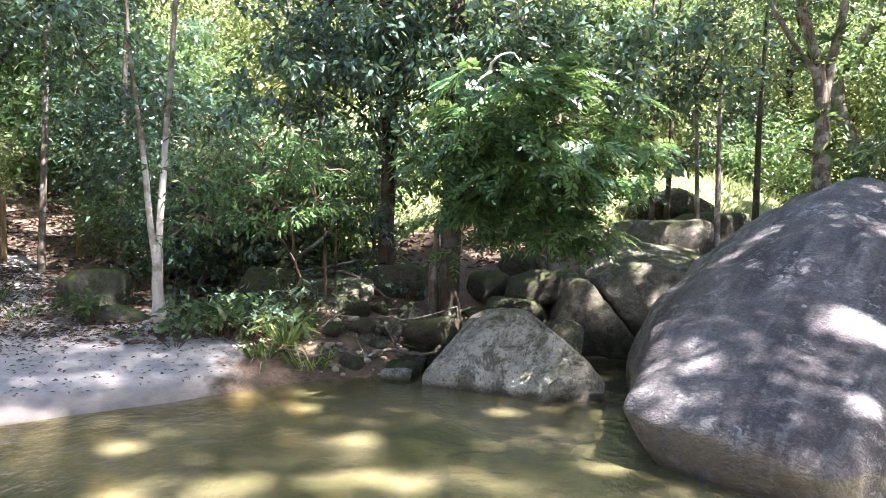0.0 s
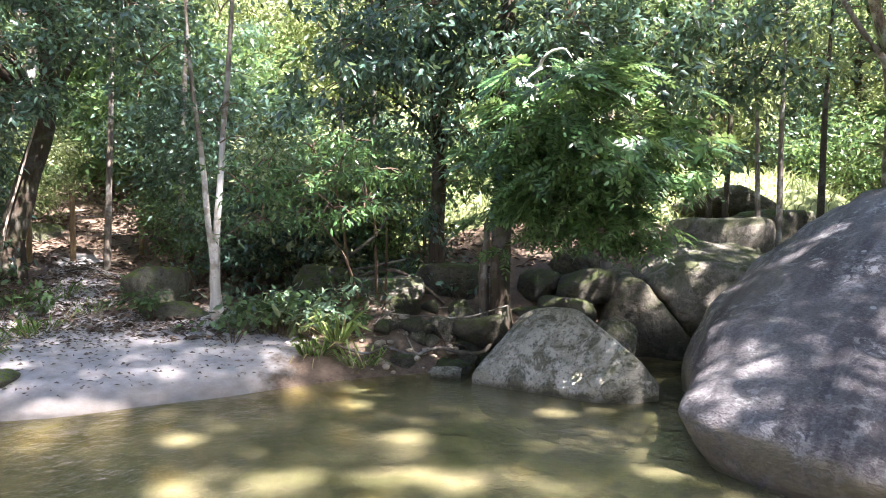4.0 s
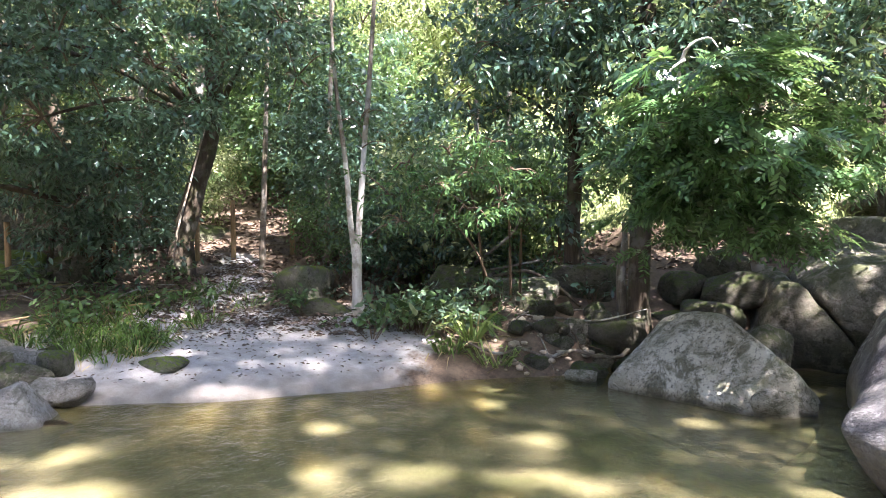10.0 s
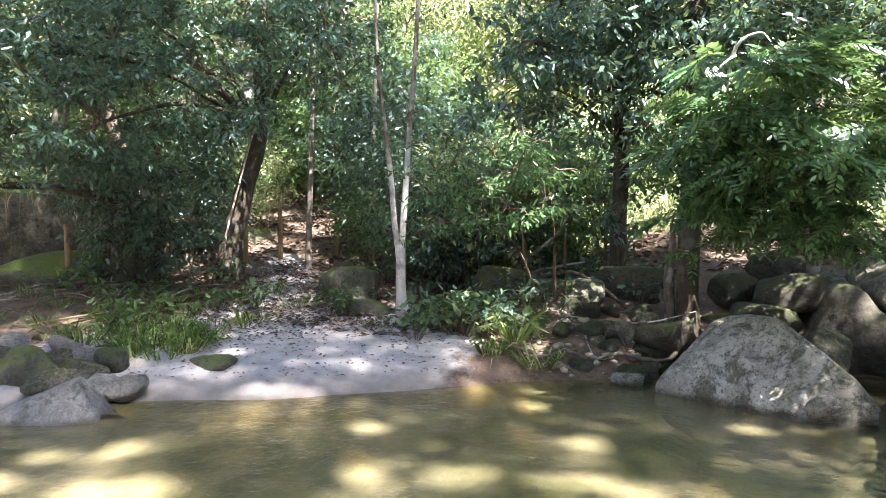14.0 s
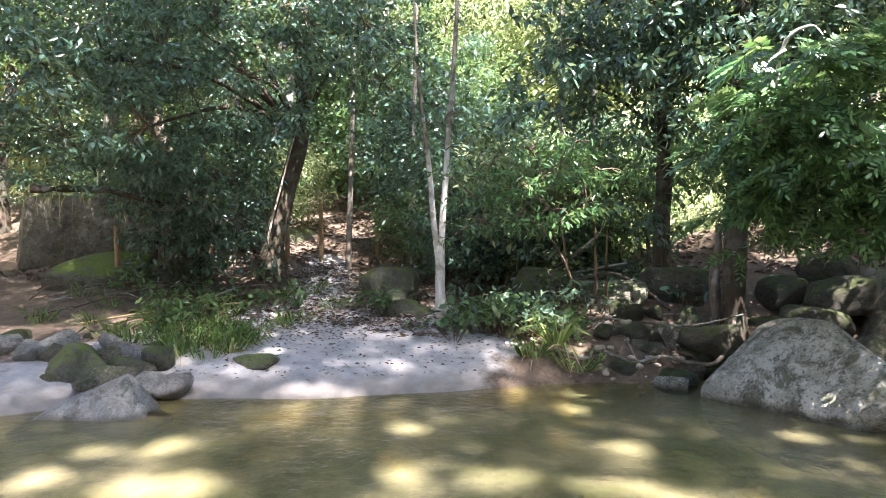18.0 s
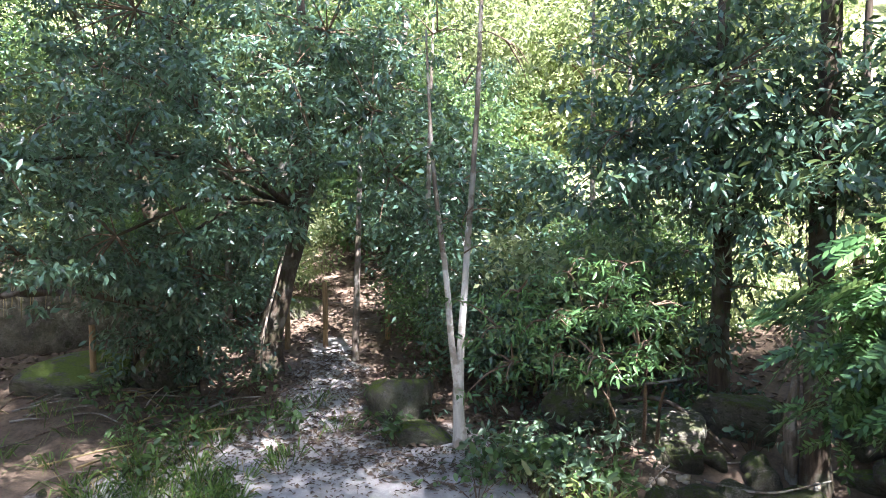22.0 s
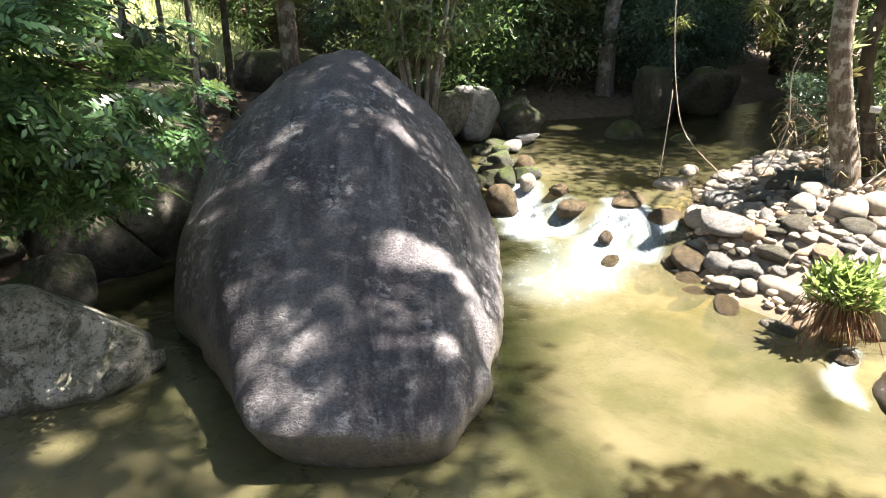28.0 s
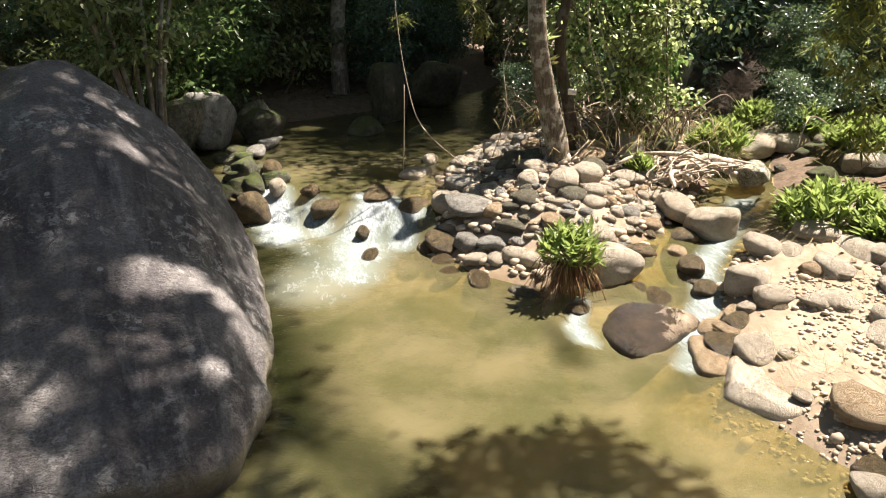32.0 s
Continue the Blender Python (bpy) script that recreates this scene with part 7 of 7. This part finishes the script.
# tufts on the bar
def bar_clump(x, y, z, size, label, seed, dry_share):
    """A cushion of short bright leaves with dry blades hanging out below."""
    q = np.random.default_rng(seed)
    top = empty("grass_clump", x, y, z - 0.02, label, "grass")
    tips = shell((0, 0, 0.12 * size ** 0.5), (0.26 * size, 0.26 * size, 0.26 * size ** 0.6), int(46 * size), q, 0.5, -0.2)[0]
    b = np.repeat(tips, 11, 0) + q.normal(size=(len(tips) * 11, 3)) * 0.035
    a = q.uniform(0, 2 * math.pi, len(b))
    d = unit(np.stack([np.cos(a), np.sin(a), q.uniform(0.0, 1.5, len(b))], 1) + unit(b + 1e-6) * 0.5)
    L = q.uniform(0.09, 0.19, len(b)) * (1 + 0.15 * size)
    blades("foliage", b, b + d * L[:, None], unit(np.cross(d, np.array([0.1, 0, 1.0]))), L * 0.27, LEAF_CLUMP, top, 0.45, np.array([0, 0, 0.12]) * L[:, None])
    tubes("stem", [([(p[0] * 0.3, p[1] * 0.3, -0.05), (p[0] * 0.7, p[1] * 0.7, p[2] * 0.6), tuple(p)], [0.006, 0.005, 0.003]) for p in tips[::2]], GRASS, top, 4, 0)
    n = int(330 * size * dry_share)
    a = q.uniform(0, 2 * math.pi, n)
    foot = np.stack([np.cos(a) * 0.24 * size, np.sin(a) * 0.24 * size, np.full(n, 0.06)], 1) * (q.random(n) ** 0.4)[:, None]
    d = unit(np.stack([np.cos(a), np.sin(a), q.uniform(-1.3, 0.4, n)], 1))
    L = 0.36 * size ** 0.4 * q.uniform(0.4, 1.1, n)
    ribbons("dry_foliage", foot, foot + d * L[:, None] * 0.5 + np.array([0, 0, 0.06]), foot + d * L[:, None] + np.array([0, 0, -0.05]), unit(np.cross(d, np.array([0, 0, 1.0]))), np.full(n, 0.008), GRASS_DRY, top)
    return top


clump = bar_clump(6.35, 2.5, 0.42, 1.0, "bright green leafy clump on a root mat by the water", 401, 0.4)
q = np.random.default_rng(402)
n = 420
foot = q.normal(size=(n, 3)) * np.array([0.10, 0.12, 0.03])
drop = foot * np.array([1.5, 1.5, 1]) + np.stack([q.normal(-0.06, 0.05, n), q.normal(0, 0.06, n), -q.uniform(0.15, 0.46, n)], 1)
ribbons("root_mat", foot, foot * 0.4 + drop * 0.6 + q.normal(size=(n, 3)) * 0.015, drop, unit(q.normal(size=(n, 3))), np.full(n, 0.011), bark("reddish root", (0.085, 0.035, 0.02), (0.26, 0.13, 0.065), None, 3.0), clump)
bar_clump(8.3, -0.35, 0.42, 2.1, "large sunlit clump of green and dry grass on the bar", 403, 1.3)
bar_clump(7.8, -0.9, 0.42, 1.3, "sunlit clump of green and dry grass on the bar", 404, 1.2)
bar_clump(11.4, 0.85, 0.62, 1.7, "bright green clump beside the side stream", 405, 0.5)
bar_clump(13.2, 0.2, 0.75, 1.3, "green clump beside the side stream", 406, 0.3)
bar_clump(11.3, -1.2, ground_at(11.3, -1.2) + 0.05, 1.7, "sunlit clump of green and dry grass beyond the side stream", 408, 0.9)
bar_clump(12.4, -0.6, ground_at(12.4, -0.6) + 0.05, 1.4, "green clump beyond the side stream", 409, 0.5)
bar_clump(9.6, 2.0, 0.6, 0.6, "small green clump among the cobbles", 407, 0.4)

# grass of the sunlit glade
q = np.random.default_rng(430)
n = 9000
x, y = q.uniform(-5, 10, n), q.uniform(12.6, 24, n)
z, d = land(x, y)
ok = d > 2.5
foot = np.stack([x, y, z - 0.02], 1)[ok]
way = unit(np.stack([q.normal(0, 0.45, len(foot)), q.normal(0, 0.45, len(foot)), np.ones(len(foot))], 1)) * q.uniform(0.15, 0.5, len(foot))[:, None]
meadow = ribbons("meadow_grass", foot, foot + way * 0.6, foot + way + np.stack([way[:, 0], way[:, 1], -0.3 * way[:, 2]], 1) * 0.6, unit(q.normal(size=(len(foot), 3)) * np.array([1, 1, 0.1])), np.full(len(foot), 0.03), LEAF_LIGHT)
tagged(meadow, "sunlit yellow-green grass of the glade behind the trees", "grass", kind="stuff")

# dry straw left by the floods
q = np.random.default_rng(440)
n = 1900
x, y = q.uniform(4.6, 9.0, n), q.uniform(-2.2, 0.9, n)
z, d = land(x, y)
ok = (d > 0.12) & (wave(x, y, 1.9, 0.8) > -0.15)
foot = np.stack([x, y, z + 0.015], 1)[ok]
a = q.normal(0.6, 0.7, len(foot))
way = np.stack([np.cos(a), np.sin(a), q.normal(0, 0.06, len(foot))], 1) * q.uniform(0.12, 0.4, len(foot))[:, None]
straw = ribbons("straw", foot, foot + way * 0.5 + np.array([0, 0, 0.02]), foot + way, unit(np.cross(way, np.array([0, 0, 1.0]))), np.full(len(foot), 0.004), GRASS_DRY)
tagged(straw, "dry straw strewn over the sunlit sand", "straw", kind="stuff")

# driftwood
drift = empty("driftwood", 9.75, 1.4, 0.6, "tangle of bleached driftwood roots", "driftwood")
q = np.random.default_rng(410)
for k in range(46):
    big = k < 10
    a = q.normal(2.4, 0.35) + (math.pi if k % 4 == 0 else 0)
    L = q.uniform(0.7, 1.25) if big else q.uniform(0.35, 0.8)
    p = Vector((q.normal() * 0.22, q.normal() * 0.3, q.uniform(0.0, 0.22)))
    d = Vector((math.cos(a), math.sin(a), q.uniform(-0.12, 0.15))) * L
    bow = Vector((-d.y, d.x, 0)).normalized() * q.normal() * 0.22 * L
    tubes("root", [([p - d * 0.4, p - d * 0.1 + bow + Vector((0, 0, 0.1)), p + d * 0.25 + bow * 0.6 + Vector((0, 0, 0.08)), p + d * 0.55 - bow * 0.4, p + d * 0.75 + Vector((q.normal() * 0.1, q.normal() * 0.1, -0.08))], [q.uniform(0.03, 0.06), 0.045, 0.034, 0.02, 0.008] if big else [0.016, 0.014, 0.011, 0.008, 0.004])], ROOT, drift, 7, 0.25)
tubes("log", [([(0.5, -0.7, 0.15), (0.2, -0.3, 0.25), (-0.1, 0.1, 0.15), (-0.4, 0.3, 0.05)], [0.065, 0.06, 0.05, 0.02])], ROOT, drift, 8)

# roots and fallen branches on the bank
for pts, rad, label in (([(0.1, 9.35, 0.62), (0.05, 9.05, 0.42), (-0.1, 8.75, 0.18), (-0.4, 8.5, 0.2), (-0.7, 8.42, 0.27), (-1.0, 8.22, 0.2), (-1.3, 8.2, 0.3), (-1.6, 8.0, 0.26), (-2.1, 8.05, 0.42)], 0.032, "long grey root along the water's edge"),
                        ([(-2.3, 10.3, 0.95), (-1.7, 10.2, 1.15), (-1.2, 9.9, 1.05), (-0.7, 9.6, 0.7)], 0.04, "dark fallen branch on the bank"), ([(-2.6, 8.5, 0.45), (-1.9, 8.2, 0.3), (-1.2, 8.3, 0.3)], 0.02, "thin fallen branch on the bank"),
                        ([(-1.0, 9.0, 0.6), (-0.4, 8.9, 0.6), (0.2, 9.1, 0.75)], 0.015, "thin fallen branch on the bank"), ([(-2.6, 11.0, 1.2), (-1.9, 10.6, 1.7), (-1.7, 10.5, 2.0)], 0.03, "slanting dead branch on the bank"),
                        ([(-3.2, 10.4, 1.0), (-2.4, 10.6, 1.1), (-1.4, 10.8, 1.3)], 0.03, "dead branch lying on leaves"), ([(-9.9, 6.9, 2.45), (-9.2, 7.6, 2.45), (-8.6, 8.2, 2.25)], 0.07, "bare horizontal branch over the dark hollow")):
    tagged(tubes("branch", [(pts, [rad * (1 - 0.6 * i / len(pts)) for i in range(len(pts))])], BARK_GREY if rad < 0.036 else BARK_DARK, None, 7, 0.2), label, "branch")

# dead twigs and sticks on the bank
q = np.random.default_rng(460)
for k in range(34):
    x, y = (q.uniform(-2.9, 0.2), q.uniform(8.7, 11.2)) if k < 22 else (q.uniform(-9.5, -6.6), q.uniform(6.2, 9.2))
    z, a, L = ground_at(x, y), q.uniform(0, 6.3), q.uniform(0.3, 0.9)
    d = Vector((math.cos(a), math.sin(a), 0)) * L
    far = ground_at(x + d.x, y + d.y)
    pts = [(x, y, z + 0.02), (x + d.x * 0.5, y + d.y * 0.5, (z + far) / 2 + q.uniform(0.03, 0.16)), (x + d.x, y + d.y, far + q.uniform(0.02, 0.2))]
    tagged(tubes("stick", [(pts, [0.013, 0.010, 0.004])], (TWIG, ROOT, BARK_GREY)[k % 3], None, 5, 0.2), "thin dead stick lying on the bank", "branch", "sticks on the bank")

# fence by the path
posts = [(-8.18, 11.05, 1.12), (-7.64, 11.46, 1.18), (-6.75, 12.2, 1.1), (-8.75, 9.5, 1.0), (-9.6, 8.2, 1.05)]
fence = empty("fence", -8.18, 11.05, 1.05, "rustic wooden post and wire fence by the path", "fence")
ends = []
for x, y, h in posts:
    z = ground_at(x, y)
    tubes("post", [([(x + 8.18, y - 11.05, z - 0.3 - 1.05), (x + 8.19, y - 11.05, z + h * 0.5 - 1.05), (x + 8.17, y - 11.05, z + h - 1.05)], [0.05, 0.047, 0.045])], POST, fence, 9, 0.12)
    ends.append((x + 8.18, y - 11.05, z - 1.05))
wire = plain("grey wire", (0.18, 0.17, 0.16), (0.3, 0.28, 0.26), 20, 0.5, 0.5)
for a, b in ((0, 3), (3, 4), (1, 2)):
    for h in (0.45, 0.8):
        p, s = Vector(ends[a]) + Vector((0, 0, h)), Vector(ends[b]) + Vector((0, 0, h))
        tubes("wire", [([p, p.lerp(s, 0.5) - Vector((0, 0, 0.03)), s], [0.004] * 3)], wire, fence, 4, 0)
wall = [(0.66, -0.75, 0.0, 0.62), (0.6, -0.68, -0.42, 0.66), (0, 0, 1, 1.0), (-1, 0.2, 0, 2.0), (0.9, 0.45, 0, 1.75), (0.2, 1, 0, 1.4), (-0.6, -0.8, 0.1, 1.7), (0, 0, -1, 1.2), (0.5, -0.5, 0.7, 1.15)]
ob = new("rock", stone_mesh("rock", wall, 5, GRANITE_MOSS, 0.06, 9.0, 26))
ob.matrix_basis = pose(-12.0, 10.2, 1.5, 0, 0, 4)
tagged(ob, "huge dark overhanging rock with a flat face behind the fence", "rock")
rock("rock", -9.6, 12.9, 1.45, 0.9, 0.8, 0.5, GRANITE_MOSS, "large dark rock beyond the fence", "rock", 10, 92, 4)
# roots and grass hanging over the rock's edge
q = np.random.default_rng(93)
n = 80
foot = np.stack([q.uniform(-1.3, 1.2, n), q.uniform(-0.12, 0.12, n), q.uniform(-0.08, 0.08, n)], 1)
top = empty("hanging_grass", -10.6, 8.6, 2.5, "dry grass and roots hanging over the rock's edge", "grass")
top.rotation_euler = (0, 0, radians(40))
fall = np.stack([q.normal(0, 0.06, n), q.normal(-0.08, 0.05, n), -q.uniform(0.15, 0.75, n)], 1)
ribbons("foliage", foot, foot + fall * 0.5 + np.array([0, -0.06, 0.05]), foot + fall, unit(q.normal(size=(n, 3))), np.full(n, 0.014), GRASS_DRY, top)
q = np.random.default_rng(94)
for k in range(46):
    x, y = q.uniform(-10.8, -7.4), q.uniform(6.3, 8.6)
    z, a, L = ground_at(x, y), q.normal(0.5, 0.5), q.uniform(0.5, 1.3)
    d = Vector((math.cos(a), math.sin(a), 0)) * L
    far = ground_at(x + d.x, y + d.y)
    tagged(tubes("stick", [([(x, y, z + 0.03), (x + d.x * 0.5, y + d.y * 0.5, (z + far) / 2 + q.uniform(0.05, 0.2)), (x + d.x, y + d.y, far + q.uniform(0.03, 0.2))], [0.016, 0.013, 0.005])], (TWIG, BARK_GREY, GRASS_DRY)[k % 3], None, 5, 0.2), "dry fallen frond stalk under the trees", "branch", "sticks on the bank")


# trees added on the near bank for shade, whose unseen crowns reach over the pool
def overhang(x, y, lobes, label, seed, density, material=LEAF_MID, high=6.6, tuft=0.55, per=64, step=5, gaps=(), length=0.2):
    z = ground_at(x, y)
    top = empty("tree", x, y, z, label, "tree")
    tubes("trunk", [([(0, 0, -0.4), (0.05, 0.1, high * 0.3), (0.1, 0.4, high * 0.65), (0.1, 0.9, high * 1.05)], [0.32, 0.24, 0.18, 0.10])], BARK_GREY, top, 11)
    rel = [(a - x, b - y, c - z, s) for a, b, c, s in lobes]
    limbs_to(top, (0.1, 0.9, high), rel[::step], 0.007, BARK_GREY)
    q = np.random.default_rng(seed)
    pts = np.concatenate([shell(l[:3], (l[3], l[3], l[3] * 0.7), max(4, int(density * l[3] ** 2)), q, 0.75)[0] for l in rel])
    b, t, side, w, sag = spray(pts, tuft, per, length, 0.4, 0.4, q)
    open_sky, ragged = np.zeros(len(b), bool), q.uniform(0.75, 1.15, len(b)) ** 2
    for end in (b, t):
        down = end[:, 2] + z
        gx_, gy_ = end[:, 0] + x - 0.455 * down, end[:, 1] + y + 0.355 * down
        for cx, cy, c in gaps:
            open_sky |= (gx_ - cx) ** 2 + (gy_ - cy) ** 2 < c * c * ragged
    ok = ~open_sky
    blades("crown", b[ok], t[ok], side[ok], w[ok], material, top, 0.45, sag[ok])
    return top


# unseen shade crowns added far up, between the sun and the left half of the stream; the light falls through gaps set in
# them
gaps = [(2.93, 5.95, 0.22), (3.05, 5.85, 0.2), (3.32, 5.74, 0.24), (3.5, 5.37, 0.24), (3.42, 5.03, 0.22), (3.5, 4.75, 0.2), (3.97, 7.55, 0.17), (4.1, 7.4, 0.13), (2.84, 8.25, 0.13), (2.62, 8.1, 0.1), (4.18, 8.91, 0.12), (4.3, 8.5, 0.13), (4.6, 8.2, 0.15),
        (3.84, 6.16, 0.1), (1.58, 5.78, 0.11), (1.76, 5.62, 0.1), (1.66, 5.52, 0.06), (1.4, 5.3, 0.08), (1.56, 5.03, 0.08), (1.42, 5.08, 0.07), (1.6, 6.57, 0.07), (1.57, 6.1, 0.08), (1.93, 6.77, 0.05), (1.27, 5.2, 0.09), (2.72, 4.85, 0.14), (2.33, 5.6, 0.05), (2.6, 7.4, 0.05), (3.1, 7.0, 0.05),
        (-1.38, 6.67, 0.13), (-0.74, 5.6, 0.24), (1.22, 4.95, 0.14), (0.24, 5.52, 0.09), (-2.6, 5.38, 0.2), (-1.61, 4.51, 0.2), (-1.38, 4.6, 0.18), (-0.83, 4.68, 0.18), (-0.5, 4.75, 0.22), (-0.2, 4.62, 0.22), (0.47, 4.6, 0.12), (-4.23, 4.14, 0.27), (-3.53, 3.62, 0.24), (-4.7, 3.77, 0.22),
        (-4.54, 3.18, 0.26), (-3.98, 5.61, 0.14), (-4.38, 5.3, 0.12), (-1.91, 5.05, 0.1), (-2.02, 4.52, 0.1), (-5.1, 4.64, 0.13), (-3.12, 6.08, 0.11), (-1.29, 6.57, 0.08), (-0.5, 6.66, 0.09), (-2.18, 7.17, 0.13), (-4.3, 6.0, 0.12), (-4.05, 6.12, 0.09), (-3.82, 6.25, 0.08), (-4.83, 6.2, 0.09),
        (-3.73, 3.31, 0.28), (-8.9, 11.9, 0.45), (-8.5, 12.9, 0.4), (-9.6, 12.6, 0.3), (-10.2, 9.1, 0.12), (-1.1, 11.0, 0.3), (-0.6, 10.6, 0.16), (0.35, 10.15, 0.16), (0.6, 10.4, 0.1), (-1.35, 7.3, 0.3), (-2.2, 10.25, 0.12), (-2.6, 8.4, 0.2), (-2.2, 8.7, 0.12), (1.8, 9.65, 0.13), (2.25, 9.85, 0.15), (1.45, 10.0, 0.1), (2.6, 9.5, 0.14), (2.0, 9.5, 0.1), (-2.6, 10.3, 0.36), (-1.8, 10.6, 0.3), (-1.4, 9.9, 0.26), (-0.9, 7.3, 0.22), (-0.3, 7.6, 0.2), (0.2, 7.9, 0.2), (-0.6, 7.95, 0.16), (-3.3, 9.1, 0.24), (-2.8, 9.4, 0.22), (-3.6, 9.6, 0.2), (0.4, 10.9, 0.22), (1.1, 11.0, 0.2), (-0.5, 11.2, 0.28), (-0.1, 10.4, 0.3), (0.9, 9.9, 0.2), (-1.9, 10.2, 0.34)]
q = np.random.default_rng(515)
for count, xs, ys, rs in ((26, (-7, -1.2), (0.5, 4.6), (0.05, 0.2)), (14, (-6.5, 1.0), (4.6, 6.2), (0.03, 0.09)), (8, (-6.5, -2.0), (6.6, 9.0), (0.02, 0.05)), (22, (-0.2, 1.2), (6.9, 8.1), (0.1, 0.14)), (70, (1.2, 2.6), (4.8, 8.3), (0.035, 0.06)), (26, (-0.8, 1.2), (3.6, 6.6), (0.08, 0.11)), (60, (-8, -4.5), (9.5, 13), (0.04, 0.12)), (90, (-15, -6), (8, 17), (0.04, 0.12)), (60, (-16, -5.5), (8.5, 17), (0.14, 0.28)), (42, (-15, -8), (9, 15), (0.3, 0.52)), (70, (-3.5, 1.2), (8, 11.4), (0.05, 0.14)), (24, (-3.4, 0.6), (9.5, 11.6), (0.14, 0.28)), (9, (0.4, 3.0), (9.6, 11.8), (0.08, 0.18)), (5, (-13, -7), (5, 8), (0.05, 0.12))):
    gaps += [g for g in ((q.uniform(*xs), q.uniform(*ys), q.uniform(*rs)) for k in range(count)) if math.hypot(g[0] + 5.6, g[1] - 10.1) > 0.6 and (g[0] > -7.8 or g[1] > 9.4) and (g[0] > -10.3 or g[1] > 11.6)]
lobes = []
for tx in np.arange(-14, 6.5, 0.75):
    for ty in np.arange(0.6, 20, 0.75):
        if tx > 2.5 and ty < tx + 1.3 or tx > 2.4 and ty < 4.4 or tx > -4 and ty > 14.8:
            share = 0.0
        elif tx > -3.2 and ty > 11.3 and tx < 3:
            share = 0.4 if ty < 13 else 0.1
        elif tx > 2.2 and ty > 9.8:
            share = 0.8 if ty < 11.2 else 0.4
        elif ty > 14:
            share = 0.75
        else:
            share = 1.0
        q = np.random.default_rng(int(tx * 100 + 5000) * 7919 + int(ty * 100))
        if q.random() < share:
            h = q.uniform(24, 26) if tx < 1.2 else q.uniform(13, 14.5)
            lobes.append((tx + q.uniform(-0.25, 0.25) + 0.455 * h, ty + q.uniform(-0.25, 0.25) - 0.355 * h, h, q.uniform(0.6, 0.75), 0 if tx < -5 else 1 if tx < 1.2 else 2))
for k, (tree_x, dense, high) in enumerate(((1.0, 17, 21.0), (7.5, 22, 21.0), (11.0, 28, 11.0))):
    overhang(tree_x, -7.0, [l[:4] for l in lobes if l[4] == k], "unseen very tall tree added on the near bank for its shade", 504 + k, dense, LEAF_MID, high, 0.5, 46, 30, [(a, b, c * (0.72 if b < 5.9 and a < 1.2 else 0.85 if c > 0.1 else 1.0)) for a, b, c in gaps])
# small unseen crown lobes added to cast the shadow blobs on the lower pool
spread = [(3.0, 2.8, 0.26), (3.2, 2.35, 0.32), (3.65, 2.0, 0.2), (3.45, 1.35, 0.28), (2.2, -0.5, 1.1), (1.5, -1.8, 1.6)]
overhang(6.0, -7.0, [(x + 4.1, y - 3.2, 9.0, s) for x, y, s in spread], "unseen tall tree added on the near bank to shadow the pool by the bar", 503, 60, LEAF_MID, 6.6, 0.25, 50, 3)
# crowns out of view, added to darken the upper pool and far bank
lobes = []
for tx in np.arange(8.5, 27, 1.9):
    for ty in np.arange(-5, 18, 1.9):
        if ty > 9.0 and ty < 11 or ty > 7.2 and tx > 10.5 or tx > (12.9 if ty > 3 or ty < 0.3 else 15.6):
            h = q.uniform(14, 17)
            lobes.append((tx + 0.455 * h + q.uniform(-0.4, 0.4), ty - 0.355 * h + q.uniform(-0.4, 0.4), h, q.uniform(1.3, 1.7)))
for k, (tree_x, tree_y) in enumerate(((19.0, 3.4), (25.0, -3.0), (27.0, 9.0))):
    near = [l for l in lobes if min(range(3), key=lambda i: math.hypot(l[0] - (19, 25, 27)[i], l[1] - (3.4, -3, 9)[i])) == k]
    overhang(tree_x, tree_y, near, "very tall tree with an unseen crown added to shade the upper pool", 520 + k, 17, LEAF_DARK, 12.0, length=0.3, gaps=[(15.1, 2.4, 0.5), (9.7, 10.8, 0.5), (8.9, 9.0, 0.35), (9.6, 9.3, 0.5), (8.5, 8.6, 0.3), (12.4, 9.6, 0.3), (13.5, 2.2, 0.5), (8.2, 8.4, 0.5)])

# fallen leaves
def litter(name, count, area, keep, label, size, seed):
    q = np.random.default_rng(seed)
    x, y = q.uniform(*area[0], count), q.uniform(*area[1], count)
    z, d = land(x, y)
    ok = keep(x, y, d, q.random(count))
    foot = np.stack([x, y, z + 0.012], 1)[ok]
    n = len(foot)
    a = q.uniform(0, 2 * math.pi, n)
    way = unit(np.stack([np.cos(a), np.sin(a), q.normal(0, 0.25, n)], 1))
    L = size * q.uniform(0.5, 1.3, n)
    side = unit(np.cross(way, np.array([0, 0, 1.0]) + q.normal(size=(n, 3)) * 0.4))
    ob = blades(name, foot, foot + way * L[:, None], side, L * 0.42, LITTER, None, 0.5, np.array([0, 0, 0.14]) * L[:, None])
    return tagged(ob, label, "leaf litter", kind="stuff")


litter("leaf_litter", 19000, ((-7.5, -1.5), (5.3, 11.5)), lambda x, y, d, u: (d > 0.3) & (u < 0.13 + 0.8 * smooth(1.2, 2.8, d)), "brown fallen leaves scattered on the sand", 0.06, 601)
litter("leaf_litter", 26000, ((-13, 8), (8.0, 18)), lambda x, y, d, u: (d > 1.6) & (u < 0.9) & ((y < 12.9) | (x < -4)), "thick brown leaf litter on the forest floor", 0.13, 602)
litter("leaf_litter", 19000, ((7, 20), (-4, 14)), lambda x, y, d, u: (d > 0.9) & (u < 0.6), "brown fallen leaves and twigs beside the stream", 0.12, 603)
